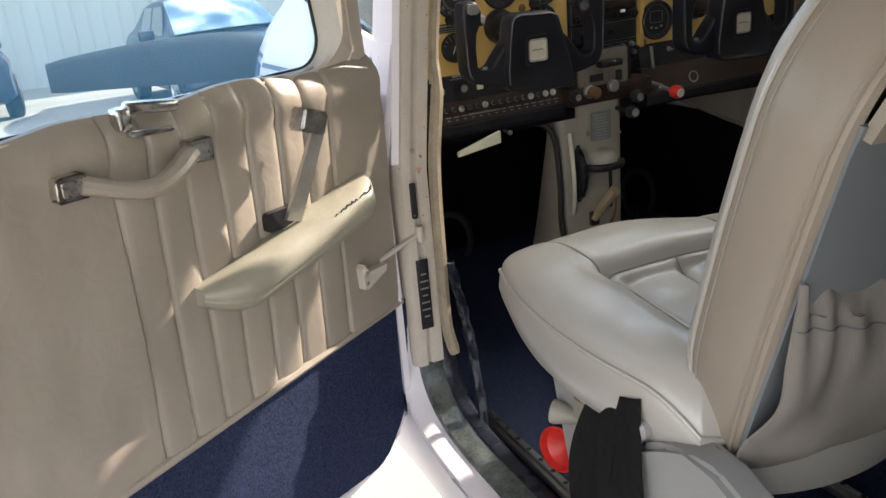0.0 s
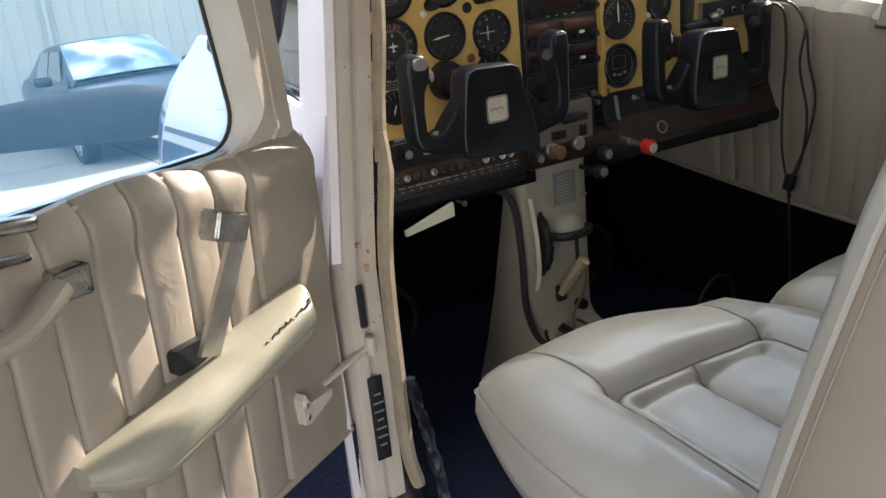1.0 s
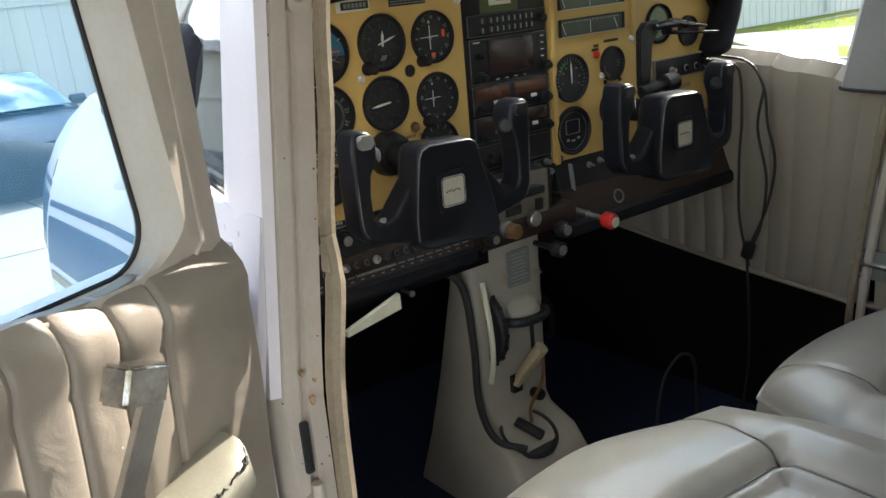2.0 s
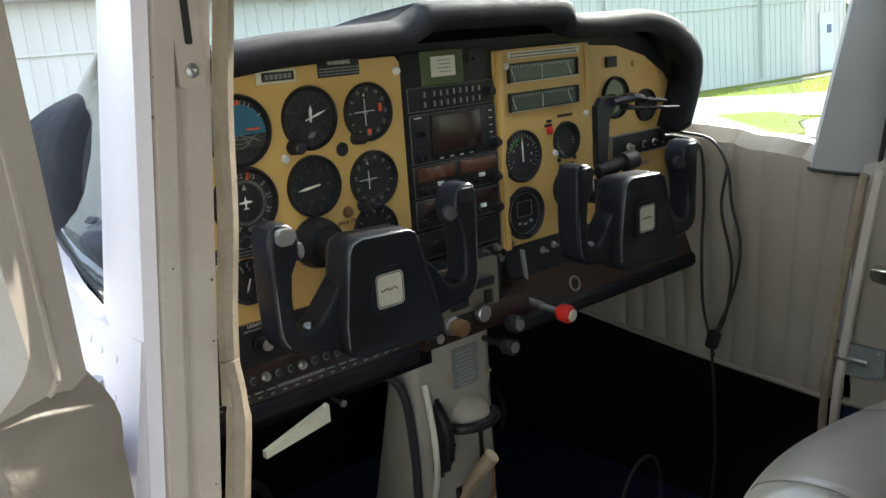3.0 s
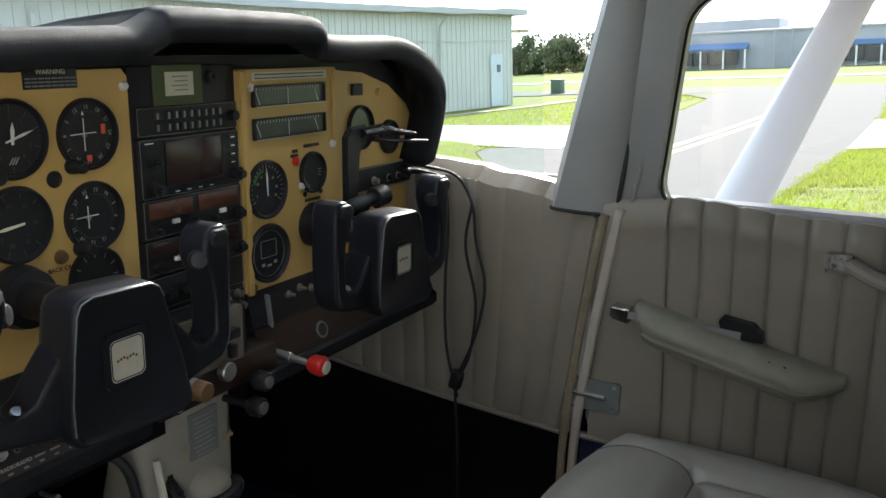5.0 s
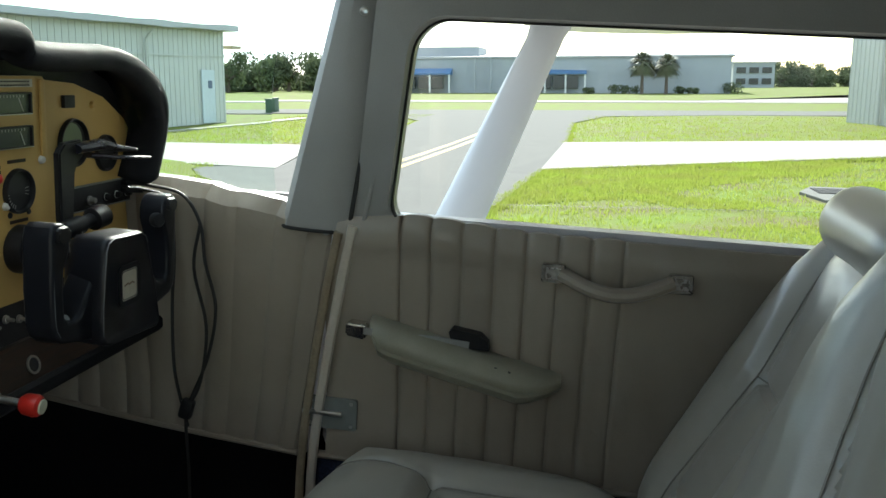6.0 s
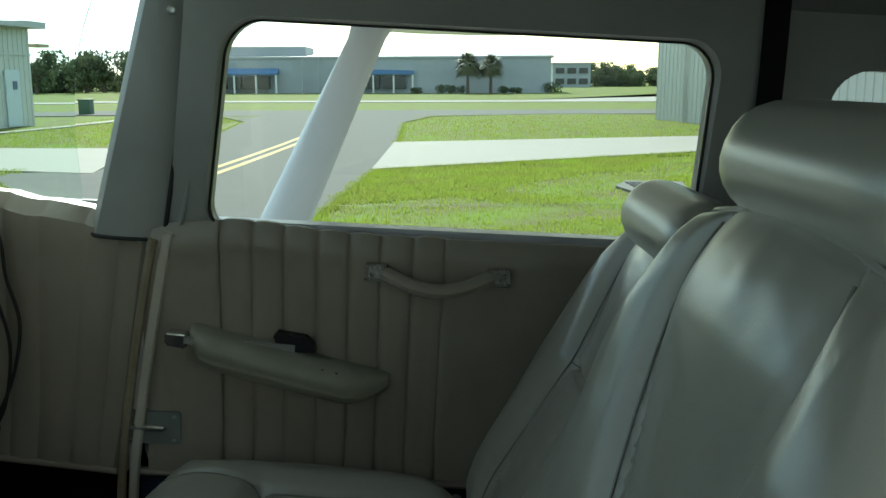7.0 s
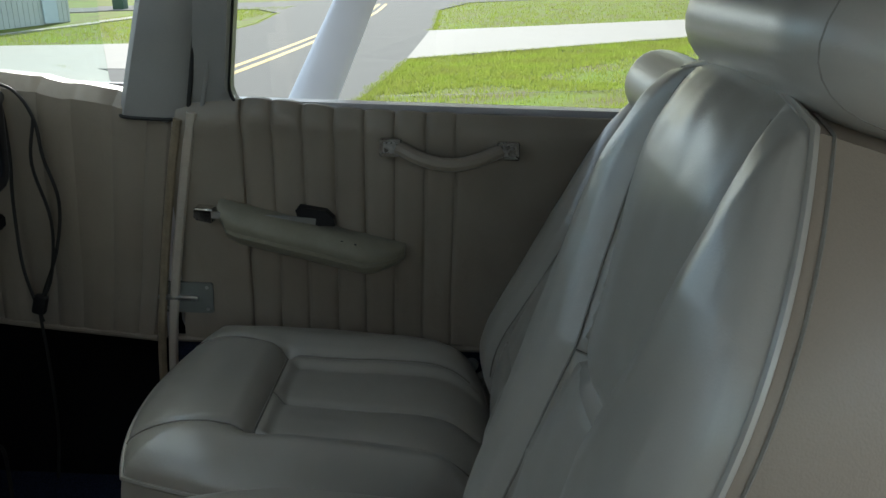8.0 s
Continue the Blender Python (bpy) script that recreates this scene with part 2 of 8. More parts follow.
def part(name, bm, mat, parent=None, label="", smooth=True, m=AIR, tags=None, sharp=35):
    """Links a bmesh, made in the axes of the airplane (or of the ground), as one mesh under a thing or part."""
    me = bpy.data.meshes.new(name)
    bmesh.ops.recalc_face_normals(bm, faces=bm.faces[:])
    if smooth:
        for f in bm.faces:
            f.smooth = True
        lim = radians(sharp)
        for e in bm.edges:
            if len(e.link_faces) == 2 and e.calc_face_angle(0) > lim:
                e.smooth = False
    ob_base = Vector((0, 0, 0))
    if parent is not None:
        ob_base = BASE[parent.name]
        bmesh.ops.translate(bm, verts=bm.verts[:], vec=-ob_base)
    bm.to_mesh(me)
    bm.free()
    for mt in (mat if isinstance(mat, (list, tuple)) else [mat]):
        me.materials.append(mt)
    ob = new(name, me)
    if parent is not None:
        ob.parent = parent
    else:
        ob.matrix_world = m
    BASE[ob.name] = ob_base
    if label:
        ob["label"] = label
    if tags:
        tagged(ob, *tags)
    return ob


def box(bm, c, s, rot=(0, 0, 0), bevel=0.0, seg=2, mat=0):
    m = pose(*c, *rot) @ Matrix.Diagonal((s[0], s[1], s[2], 1))
    vs = bmesh.ops.create_cube(bm, size=1, matrix=m)["verts"]
    fs = list({f for v in vs for f in v.link_faces})
    for f in fs:
        f.material_index = mat
    if bevel:
        es = list({e for v in vs for e in v.link_edges})
        r = bmesh.ops.bevel(bm, geom=es, offset=bevel, segments=seg, profile=0.5, affect="EDGES", clamp_overlap=True)
        for f in r["faces"]:
            f.material_index = mat
    return bm


def boxm(c, s, rot=(0, 0, 0), bevel=0.0, seg=2):
    return box(bmesh.new(), c, s, rot, bevel, seg)


def axes(axis):
    a = Vector(axis).normalized()
    h = Vector((0, 0, 1)) if abs(a.z) < 0.9 else Vector((1, 0, 0))
    r = a.cross(h).normalized()
    return a, r, r.cross(a)


def lathe(bm, o, axis, profile, seg=24, mat=0):
    """profile: (distance along axis, radius) rows; closed at both ends."""
    a, r, u = axes(axis)
    o = Vector(o)
    rings = []
    for d, rad in profile:
        if rad < 1e-6:
            rings.append([bm.verts.new(o + a * d)])
        else:
            rings.append([bm.verts.new(o + a * d + (r * math.cos(2 * math.pi * i / seg) + u * math.sin(2 * math.pi * i / seg)) * rad) for i in range(seg)])
    def cap(ring):
        if len(ring) > 2:
            f = bm.faces.new(ring)
            f.material_index = mat
    for p, q in zip(rings, rings[1:]):
        for i in range(seg):
            j = (i + 1) % seg
            if len(p) == 1 and len(q) == 1:
                continue
            if len(p) == 1:
                f = bm.faces.new((p[0], q[i], q[j]))
            elif len(q) == 1:
                f = bm.faces.new((p[i], q[0], p[j]))
            else:
                f = bm.faces.new((p[i], q[i], q[j], p[j]))
            f.material_index = mat
    cap(rings[0])
    cap(rings[-1])
    return bm


def loft(bm, rings, closed=True, caps=True, mat=0):
    """Joins rings of equally many points; closed rings, capped ends."""
    vr = [[bm.verts.new(p) for p in ring] for ring in rings]
    n = len(vr[0])
    for p, q in zip(vr, vr[1:]):
        for i in range(n if closed else n - 1):
            j = (i + 1) % n
            f = bm.faces.new((p[i], q[i], q[j], p[j]))
            f.material_index = mat
    if caps and closed:
        for ring in (vr[0], vr[-1]):
            f = bm.faces.new(ring)
            f.material_index = mat
    return bm


def smooth_path(pts, n=6):
    """Catmull-Rom through the points."""
    P = [Vector(p) for p in pts]
    P = [P[0] * 2 - P[1]] + P + [P[-1] * 2 - P[-2]]
    out = []
    for i in range(1, len(P) - 2):
        for k in range(n):
            t = k / n
            a, b, c, d = P[i - 1:i + 3]
            out.append(0.5 * (2 * b + (c - a) * t + (2 * a - 5 * b + 4 * c - d) * t * t + (3 * b - a - 3 * c + d) * t ** 3))
    return out + [P[-2]]


def tube(bm, pts, r, seg=8, mat=0, flat=1.0, up=None):
    """A sweep of a round (or flattened) section along points; r a number or one for each point."""
    pts = [Vector(p) for p in pts]
    rings, prev = [], None
    for i, p in enumerate(pts):
        a = (pts[min(i + 1, len(pts) - 1)] - pts[max(i - 1, 0)]).normalized()
        if prev is None:
            h = Vector(up) if up else (Vector((0, 0, 1)) if abs(a.z) < 0.9 else Vector((1, 0, 0)))
        else:
            h = prev
        s = a.cross(h).normalized()
        h = s.cross(a)
        prev = h
        rad = r[i] if isinstance(r, (list, tuple)) else r
        rings.append([p + s * math.cos(2 * math.pi * k / seg) * rad + h * math.sin(2 * math.pi * k / seg) * rad * flat for k in range(seg)])
    return loft(bm, rings, mat=mat)


def plate(bm, outline, f, t0, t1, mat=0):
    """A flat outline (a, b) stood up by f(a, b, depth) between two depths."""
    lo = [bm.verts.new(f(a, b, t0)) for a, b in outline]
    hi = [bm.verts.new(f(a, b, t1)) for a, b in outline]
    fs = [bm.faces.new(lo), bm.faces.new(list(reversed(hi)))]
    n = len(outline)
    for i in range(n):
        j = (i + 1) % n
        fs.append(bm.faces.new((lo[i], hi[i], hi[j], lo[j])))
    for q in fs:
        q.material_index = mat
    return bm


def frame_plate(bm, outer, inner, f, t0, t1, mat=0):
    """A ring between two outlines of equally many points."""
    n = len(outer)
    V = [[bm.verts.new(f(a, b, t)) for a, b in o] for o in (outer, inner) for t in (t0, t1)]
    o0, o1, i0, i1 = V
    for k in range(n):
        j = (k + 1) % n
        for q in ((o0[k], o0[j], i0[j], i0[k]), (o1[k], i1[k], i1[j], o1[j]), (o0[k], o1[k], o1[j], o0[j]), (i0[k], i0[j], i1[j], i1[k])):
            bm.faces.new(q).material_index = mat
    return bm


def rounded(a0, b0, a1, b1, r, n=5):
    """Outline of a rectangle with round corners, r one radius or four (from a0,b0 round)."""
    rs = r if isinstance(r, (list, tuple)) else (r,) * 4
    out = []
    for (ca, cb, s), rad in zip(((a0, b0, 180), (a1, b0, 270), (a1, b1, 0), (a0, b1, 90)), rs):
        oa = ca + rad if ca == a0 else ca - rad
        ob = cb + rad if cb == b0 else cb - rad
        for k in range(n + 1):
            t = radians(s + 90 * k / n)
            out.append((oa + rad * math.cos(t), ob + rad * math.sin(t)))
    return out


def sheet(bm, f, us, vs, thick, mat=0):
    """A closed slab over a grid: f(u, v) gives the face's point and the way to its back."""
    top = [[None] * len(vs) for _ in us]
    bot = [[None] * len(vs) for _ in us]
    for i, u in enumerate(us):
        for j, v in enumerate(vs):
            p, back = f(u, v)
            top[i][j] = bm.verts.new(p)
            bot[i][j] = bm.verts.new(Vector(p) + Vector(back) * thick)
    a, b = len(us), len(vs)
    fs = []
    for i in range(a - 1):
        for j in range(b - 1):
            fs.append(bm.faces.new((top[i][j], top[i + 1][j], top[i + 1][j + 1], top[i][j + 1])))
            fs.append(bm.faces.new((bot[i][j], bot[i][j + 1], bot[i + 1][j + 1], bot[i + 1][j])))
    for i in range(a - 1):
        for j in (0, b - 1):
            fs.append(bm.faces.new((top[i][j], bot[i][j], bot[i + 1][j], top[i + 1][j])))
    for j in range(b - 1):
        for i in (0, a - 1):
            fs.append(bm.faces.new((top[i][j], top[i][j + 1], bot[i][j + 1], bot[i][j])))
    for q in fs:
        q.material_index = mat
    return bm


def span(a, b, n):
    return [a + (b - a) * i / n for i in range(n + 1)]


def groove(x, w):
    """1 in the middle of a seam, 0 away from it."""
    return math.exp(-(x / w) ** 2)


def puff(x, seams, depth):
    """Height of pleats between sorted seams."""
    for a, b in zip(seams, seams[1:]):
        if a <= x <= b:
            t = (x - a) / (b - a)
            return depth * (1 - abs(2 * t - 1) ** 3.4)
    return 0.0


def text(name, body, size, m, mat, parent, extrude=0.0002):
    """Lettering in the built-in font, turned into a mesh."""
    cu = bpy.data.curves.new(name, "FONT")
    cu.body, cu.size, cu.align_x, cu.align_y, cu.extrude, cu.resolution_u = body, size, "CENTER", "CENTER", extrude, 2
    tmp = bpy.data.objects.new(name, cu)
    me = bpy.data.meshes.new_from_object(tmp)
    bpy.data.objects.remove(tmp)
    bpy.data.curves.remove(cu)
    me.materials.clear()
    me.materials.append(mat)
    ob = new(name, me)
    me.transform(Matrix.Translation(-BASE[parent.name]) @ m)
    ob.parent = parent
    return ob


# ---- cabin shell ----
def wall_x(z):
    """Half width of the cabin's lining, leaning in above the armrests."""
    return 0.535 - 0.12 * max(0.0, z - 1.05)


bm = boxm((0, -0.55, 0.675), (1.10, 2.3, 0.03))
part("floor", bm, CARPET, tags=("navy carpeted cabin floor of the airplane", "floor", "", "structure"))
bm = bmesh.new()
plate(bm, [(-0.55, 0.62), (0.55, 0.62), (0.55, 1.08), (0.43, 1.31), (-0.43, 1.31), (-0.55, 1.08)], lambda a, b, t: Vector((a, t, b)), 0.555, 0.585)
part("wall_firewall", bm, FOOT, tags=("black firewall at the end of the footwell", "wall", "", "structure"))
bm = boxm((0, -1.66, 1.2), (1.16, 0.03, 1.1))
part("wall_rear", bm, PLASTIC, tags=("beige lined rear cabin bulkhead", "wall", "", "structure"))
# headliner, curved down to the sides
bm = bmesh.new()
sheet(bm, lambda u, v: (Vector((u, v, 1.745 - 0.055 * (abs(u) / 0.46) ** 4)), (0, 0, 1)), span(-0.47, 0.47, 24), span(-1.65, -0.30, 8), 0.03)
part("ceiling", bm, PLASTIC, tags=("beige vinyl headliner of the cabin", "ceiling", "", "structure"))
# roof skin over the headliner
bm = boxm((0, -0.95, 1.80), (1.0, 1.45, 0.02), bevel=0.008)
part("roof_skin", bm, PAINT, tags=("white painted cabin roof skin", "roof", "", "structure"))


def strip_y(s):
    """Pleats of the right kick panel along y."""
    return puff(s, KICK, 0.005) - 0.0035 * sum(groove(s - k, 0.003) for k in KICK)


# right kick panel ahead of the door, pleated, with a carpeted foot below it
KICK = [-0.27, -0.235, -0.19, -0.145, -0.10, -0.055, -0.01, 0.035, 0.08, 0.125, 0.17, 0.6]
bm = bmesh.new()
def kick(u, v):
    front = max(0.0, u + 0.27)
    top = 1.338 + 0.064 * (1 - math.exp(-front / 0.12)) - 0.004 * groove(u + 0.13, 0.02)
    low = 0.953 + 0.065 * front + 0.06 * front * front
    z = low + v * (top - low)
    roll = max(0.0, (v - 0.92) / 0.08)
    back = 0.165 * max(0.0, z - 0.95) * max(0.0, min(1.0, (-0.02 - u) / 0.24))
    return Vector((wall_x(z) - 0.004 - strip_y(u) + 0.03 * roll ** 2, u - back, z)), (1, 0, 0)
sheet(bm, kick, span(-0.283, 0.56, 120), span(0, 1, 20), 0.03)
kickwall = part("wall_kick_right", bm, VINYL, tags=("pleated cream vinyl kick panel ahead of the closed door", "wall panel", "", "structure"))
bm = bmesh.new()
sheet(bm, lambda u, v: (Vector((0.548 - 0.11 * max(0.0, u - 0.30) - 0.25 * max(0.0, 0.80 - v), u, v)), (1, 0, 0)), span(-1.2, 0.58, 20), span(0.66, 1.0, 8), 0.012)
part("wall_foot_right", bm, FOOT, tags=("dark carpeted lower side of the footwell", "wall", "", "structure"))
bm = bmesh.new()
tube(bm, smooth_path([(wall_x(0.97) - 0.008, -0.27, 0.954), (wall_x(0.97) - 0.008, 0.0, 0.976), (wall_x(0.97) - 0.008, 0.3, 1.011), (wall_x(0.97) - 0.008, 0.55, 1.047)]), 0.005)
part("trim", bm, VINYL, tags=("cream vinyl piping under the kick panel", "trim", "", "structure"))
# screw that holds the kick panel
bm = bmesh.new()
lathe(bm, (wall_x(1.335) - 0.010, -0.322, 1.333), (-1, 0, 0), [(0, 0.007), (0.002, 0.007), (0.003, 0.005), (0.0025, 0.002), (0.001, 0.0)], 14)
part("trim_screw", bm, STEEL, tags=("steel screw with cup washer in the door post trim", "screw", "", "structure"))

# right windshield pillar: broad smooth trim, the seam and the raised door seal behind it
bm = bmesh.new()
rings = []
for z in span(1.335, 1.74, 12):
    k = (z - 1.335)
    x = wall_x(z)
    y0 = -0.247 - 0.27 * k
    y1 = -0.362 - 0.115 * k
    rings.append([(x + 0.03, y0 + 0.01, z), (x + 0.004, y0, z), (x - 0.012, y0 - 0.012, z), (x - 0.018, (y0 + y1) / 2, z), (x - 0.010, y1 + 0.012, z), (x + 0.002, y1, z), (x + 0.04, y1, z)])
loft(bm, rings)
part("pillar_right", bm, PLASTIC, tags=("smooth grey-beige trim of the windshield pillar", "pillar", "", "structure"))
bm = bmesh.new()
tube(bm, smooth_path([(0.518, -0.296, 0.80), (0.515, -0.300, 0.95), (0.507, -0.319, 1.10), (0.489, -0.347, 1.25), (0.479, -0.366, 1.345)]), 0.008, 8, flat=0.7)
part("trim_door_edge", bm, JAMB, tags=("pale rubber edge trim down the closed door", "trim", "", "structure"))
bm = bmesh.new()
tube(bm, smooth_path([(0.516, -0.278, 0.80), (0.513, -0.282, 0.95), (0.505, -0.300, 1.10), (0.487, -0.327, 1.25), (0.477, -0.345, 1.335)]), 0.007, 8, flat=0.8)
part("trim_post_piping", bm, RUBBER, tags=("grey piping beside the door edge", "trim", "", "structure"))
for off in (0.0, 0.02):
    bm = bmesh.new()
    tube(bm, smooth_path([(wall_x(1.35) - 0.006, -0.357 - off, 1.345), (wall_x(1.5) - 0.004, -0.383 - off * 1.5, 1.5), (wall_x(1.62) - 0.004, -0.40 - off * 1.9, 1.63), (wall_x(1.69), -0.45 - off, 1.705), (wall_x(1.71), -0.6, 1.72), (wall_x(1.71), -1.1, 1.722)]), 0.0035)
    part("trim_window_welt", bm, DARKRUB if off == 0 else PLASTIC, tags=("thin dark welt along the pillar and door frame", "trim", "", "structure"))
# dark gap under the foot of the pillar
bm = bmesh.new()
tube(bm, smooth_path([(wall_x(1.335) + 0.006, -0.245, 1.335), (wall_x(1.335) - 0.014, -0.262, 1.334), (wall_x(1.335) - 0.020, -0.305, 1.333), (wall_x(1.335) - 0.012, -0.350, 1.332), (wall_x(1.335) + 0.002, -0.362, 1.332)]), 0.0028, 6)
part("trim_pillar_gap", bm, DARKRUB, tags=("dark joint under the pillar trim", "trim", "", "structure"))
# header trim over the closed door
bm = bmesh.new()
sheet(bm, lambda u, v: (Vector((wall_x(v) - 0.012 * math.sin(math.pi * (v - 1.69) / 0.07), u, v)), (1, 0, 0)), span(-1.25, -0.33, 12), span(1.69, 1.76, 6), 0.05)
part("trim_header_right", bm, PLASTIC, tags=("beige header trim above the closed door", "trim", "", "structure"))
for y in (-0.381, -0.80, -1.12):
    bm = bmesh.new()
    lathe(bm, (wall_x(1.70) - 0.010 if y < -0.4 else wall_x(1.65) - 0.012, y, 1.708 if y < -0.4 else 1.651), (-1, 0, 0), [(0, 0.007), (0.002, 0.007), (0.003, 0.005), (0.001, 0.0)], 12)
    part("trim_screw", bm, STEEL, tags=("steel screw with cup washer in the header trim", "screw", "", "structure"))

# rear side walls and the small rear windows
for sx in (1, -1):
    bm = bmesh.new()
    f = lambda a, b, t, s=sx: Vector((s * (wall_x(b) - 0.005 + t), a, b))
    outer = rounded(-1.66, 0.69, -1.20, 1.75, 0.01, 6)
    inner = rounded(-1.60, 1.38, -1.28, 1.62, 0.05, 6)
    frame_plate(bm, outer, inner, f, 0.0, 0.04)
    w = part("wall_rear_right" if sx > 0 else "wall_rear_left", bm, PLASTIC if sx > 0 else [PLASTIC], tags=("beige lined rear side wall with a small window", "wall", "", "structure"))
    bm = bmesh.new()
    plate(bm, rounded(-1.61, 1.37, -1.27, 1.63, 0.055, 6), f, 0.018, 0.022)
    p = part("window_3" if sx > 0 else "window_4", bm, CLEAR, tags=("small clear acrylic rear side window", "window", "", "structure"))
    p.visible_shadow = False
# shoulder belt that hangs by the rear of the closed door
bm = bmesh.new()
sheet(bm, lambda u, v: (Vector((wall_x(v) - 0.03 - 0.01 * math.sin(v * 9), -1.175 + u - 0.05 * (1.72 - v), v)), (1, 0, 0)), span(-0.017, 0.017, 2), span(1.05, 1.74, 16), 0.002)
part("shoulder_belt", bm, BELT, tags=("black shoulder belt webbing hung beside the rear window", "seat belt"))


# ---- doors ----
HL, DL = Vector((-0.59, -0.27, 0)), Vector((-0.9, -0.43, 0)).normalized()
NL = Vector((-DL.y, DL.x, 0))


def on_left(u, z, w):
    return HL + DL * u + NL * (w + 0.04 * (z - 1.05)) + Vector((0, 0, z))


def on_right(u, z, w):
    return Vector((wall_x(z) - w, -0.30 - u, z))


def door(name, F, du, edge, is_open, base, label):
    """A cabin door in its own plane: u away from the hinge, z up, w into the cabin. edge(z) is the hinge edge."""
    d = thing(name, base, label, "door", kind="structure")
    rear = 0.90
    # outer skin: lower part, and the frame round the window
    ring = [(edge(1.36), 1.36), (edge(1.0), 1.0), (edge(0.86), 0.86), (edge(0.86) + 0.012, 0.80), (edge(0.86) + 0.045, 0.745), (edge(0.86) + 0.10, 0.71), (edge(0.86) + 0.17, 0.695), (rear - 0.1, 0.70), (rear - 0.02, 0.75), (rear, 0.85), (rear, 1.36)]
    bm = bmesh.new()
    plate(bm, ring, lambda a, b, t: F(a, b, t), -0.055, -0.022)
    part("outer_skin", bm, PAINT, d, "white painted door skin")
    # rim round the edge of the door
    bm = bmesh.new()
    tube(bm, [F(a, b, 0.002) for a, b in ring], 0.009, 8)
    part("edge_rim", bm, PAINT, d, "white painted door edge")
    # pleated upholstery
    seams = [0.12 + du + 0.0466 * k for k in range(8)]
    lo = lambda u: 0.983 - 0.1 * max(0.0, u) if is_open else 0.963
    def face(u, v):
        a = edge(1.2) + u * (rear - edge(1.2))
        z0, z1 = lo(a), (1.366 + 0.004 * math.sin(a * 30) if is_open else 1.352 + 0.013 * math.exp(-((a - 0.16) / 0.10) ** 2))
        z = z0 + v * (z1 - z0)
        if a < edge(z):
            a = edge(z)
        inside = seams[0] <= a <= seams[-1]
        p = puff(a, seams, 0.0034 if is_open else 0.0036) if inside else 0.004 + 0.004 * math.sin(a * 25) * math.sin(z * 21)
        p -= 0.0026 * sum(groove(a - s, 0.0017 if is_open else 0.0022) for s in seams)
        w = 0.012 + p + 0.0022 * noise.noise(Vector((a * 24, z * 9, du * 7))) + 0.003 * noise.noise(Vector((a * 9, z * 6, 3 + du)))
        roll = max(0.0, (v - 0.86) / 0.14)
        w += (-0.017 if is_open else -0.011) * roll ** 3 + 0.006 * math.sin(math.pi * min(1.0, roll))
        if inside:
            z += (0.0010 if is_open else 0.004) * roll * (puff(a, seams, 1.0) - 0.4)
        return F(a, z, w), F(a, z, -1) - F(a, z, 0)
    bm = bmesh.new()
    sheet(bm, face, span(0, 1, 420), span(0, 1, 34), 0.012)
    part("upholstery", bm, VINYL, d, "pleated cream vinyl door upholstery")
    # stitched welt under it
    bm = bmesh.new()
    tube(bm, [F(a, lo(a) - 0.004, 0.012) for a in span(edge(0.98) + 0.004, rear, 30)], 0.008, 8, flat=0.8)
    part("welt", bm, VINYL, d, "cream vinyl welt")
    # carpeted foot of the door
    bm = bmesh.new()
    def carpet(u, v):
        a = edge(0.86) + 0.006 + u * (rear - 0.02 - edge(0.86))
        low = 0.708 + max(0.0, 0.11 - (a - edge(0.86))) ** 2 * 11.0
        z = low + v * (lo(a) - 0.008 - low)
        return F(a, z, 0.012 + 0.0012 * noise.noise(Vector((a * 300, z * 300, 1)))), F(a, z, -1) - F(a, z, 0)
    sheet(bm, carpet, span(0, 1, 150), span(0, 1, 60), 0.011)
    part("carpet_foot", bm, CARPET, d, "navy carpet on the door's foot")
    # window frame
    def shear(o):
        return [(a + 0.13 * (b - 1.37) * (1 - min(1, max(0, (a - 0.10) / 0.7))) * (1.15 if is_open else 1), b) for a, b in o]
    u0 = 0.028 if is_open else 0.06
    ui = 0.088 if is_open else 0.118
    outer = shear(rounded(u0, 1.335, rear - 0.01, 1.715, (0.002, 0.002, 0.05, 0.05), 7))
    inner = shear(rounded(ui, 1.362 if is_open else 1.345, 0.815, 1.645, (0.045, 0.04, 0.05, 0.05), 7))
    K = lambda b: max(0.05, min(1.0, (b - 1.36) / 0.04))
    mid = [((a * 0.45 + c * 0.55), (b * 0.45 + e * 0.55)) for (a, b), (c, e) in zip(outer, inner)]
    bm = bmesh.new()
    loft(bm, [[F(a, b, 0.0) for a, b in outer], [F(a, b, 0.024 * K(b)) for a, b in [(o[0] * 0.9 + m[0] * 0.1, o[1] * 0.9 + m[1] * 0.1) for o, m in zip(outer, mid)]], [F(a, b, 0.028 * K(b)) for a, b in mid], [F(a, b, 0.022 * K(b)) for a, b in [(o[0] * 0.12 + m[0] * 0.88, o[1] * 0.12 + m[1] * 0.88) for o, m in zip(mid, inner)]], [F(a, b, 0.004 * K(b)) for a, b in inner], [F(a, b, -0.03) for a, b in inner], [F(a, b, -0.03) for a, b in outer], [F(a, b, 0.0) for a, b in outer]], caps=False)
    wf = part("window_frame", bm, PLASTIC if not is_open else JAMB, d, "smooth beige window frame")
    bm = bmesh.new()
    tube(bm, [F(a, b, -0.024 if is_open else (0.003 if b > 1.36 else -0.012)) for a, b in inner + inner[:1]], 0.0028, 6)
    part("window_seal", bm, DARKRUB, wf, "dark rubber seal")
    if is_open:
        bm = bmesh.new()
        tube(bm, [F(a, b, 0.027 * K(b)) for a, b in mid + mid[:1]], 0.003, 6)
        part("seam_bead", bm, JAMB, wf)
    bm = bmesh.new()
    plate(bm, inner, F, *((-0.029, -0.026) if is_open else (-0.012, -0.009)))
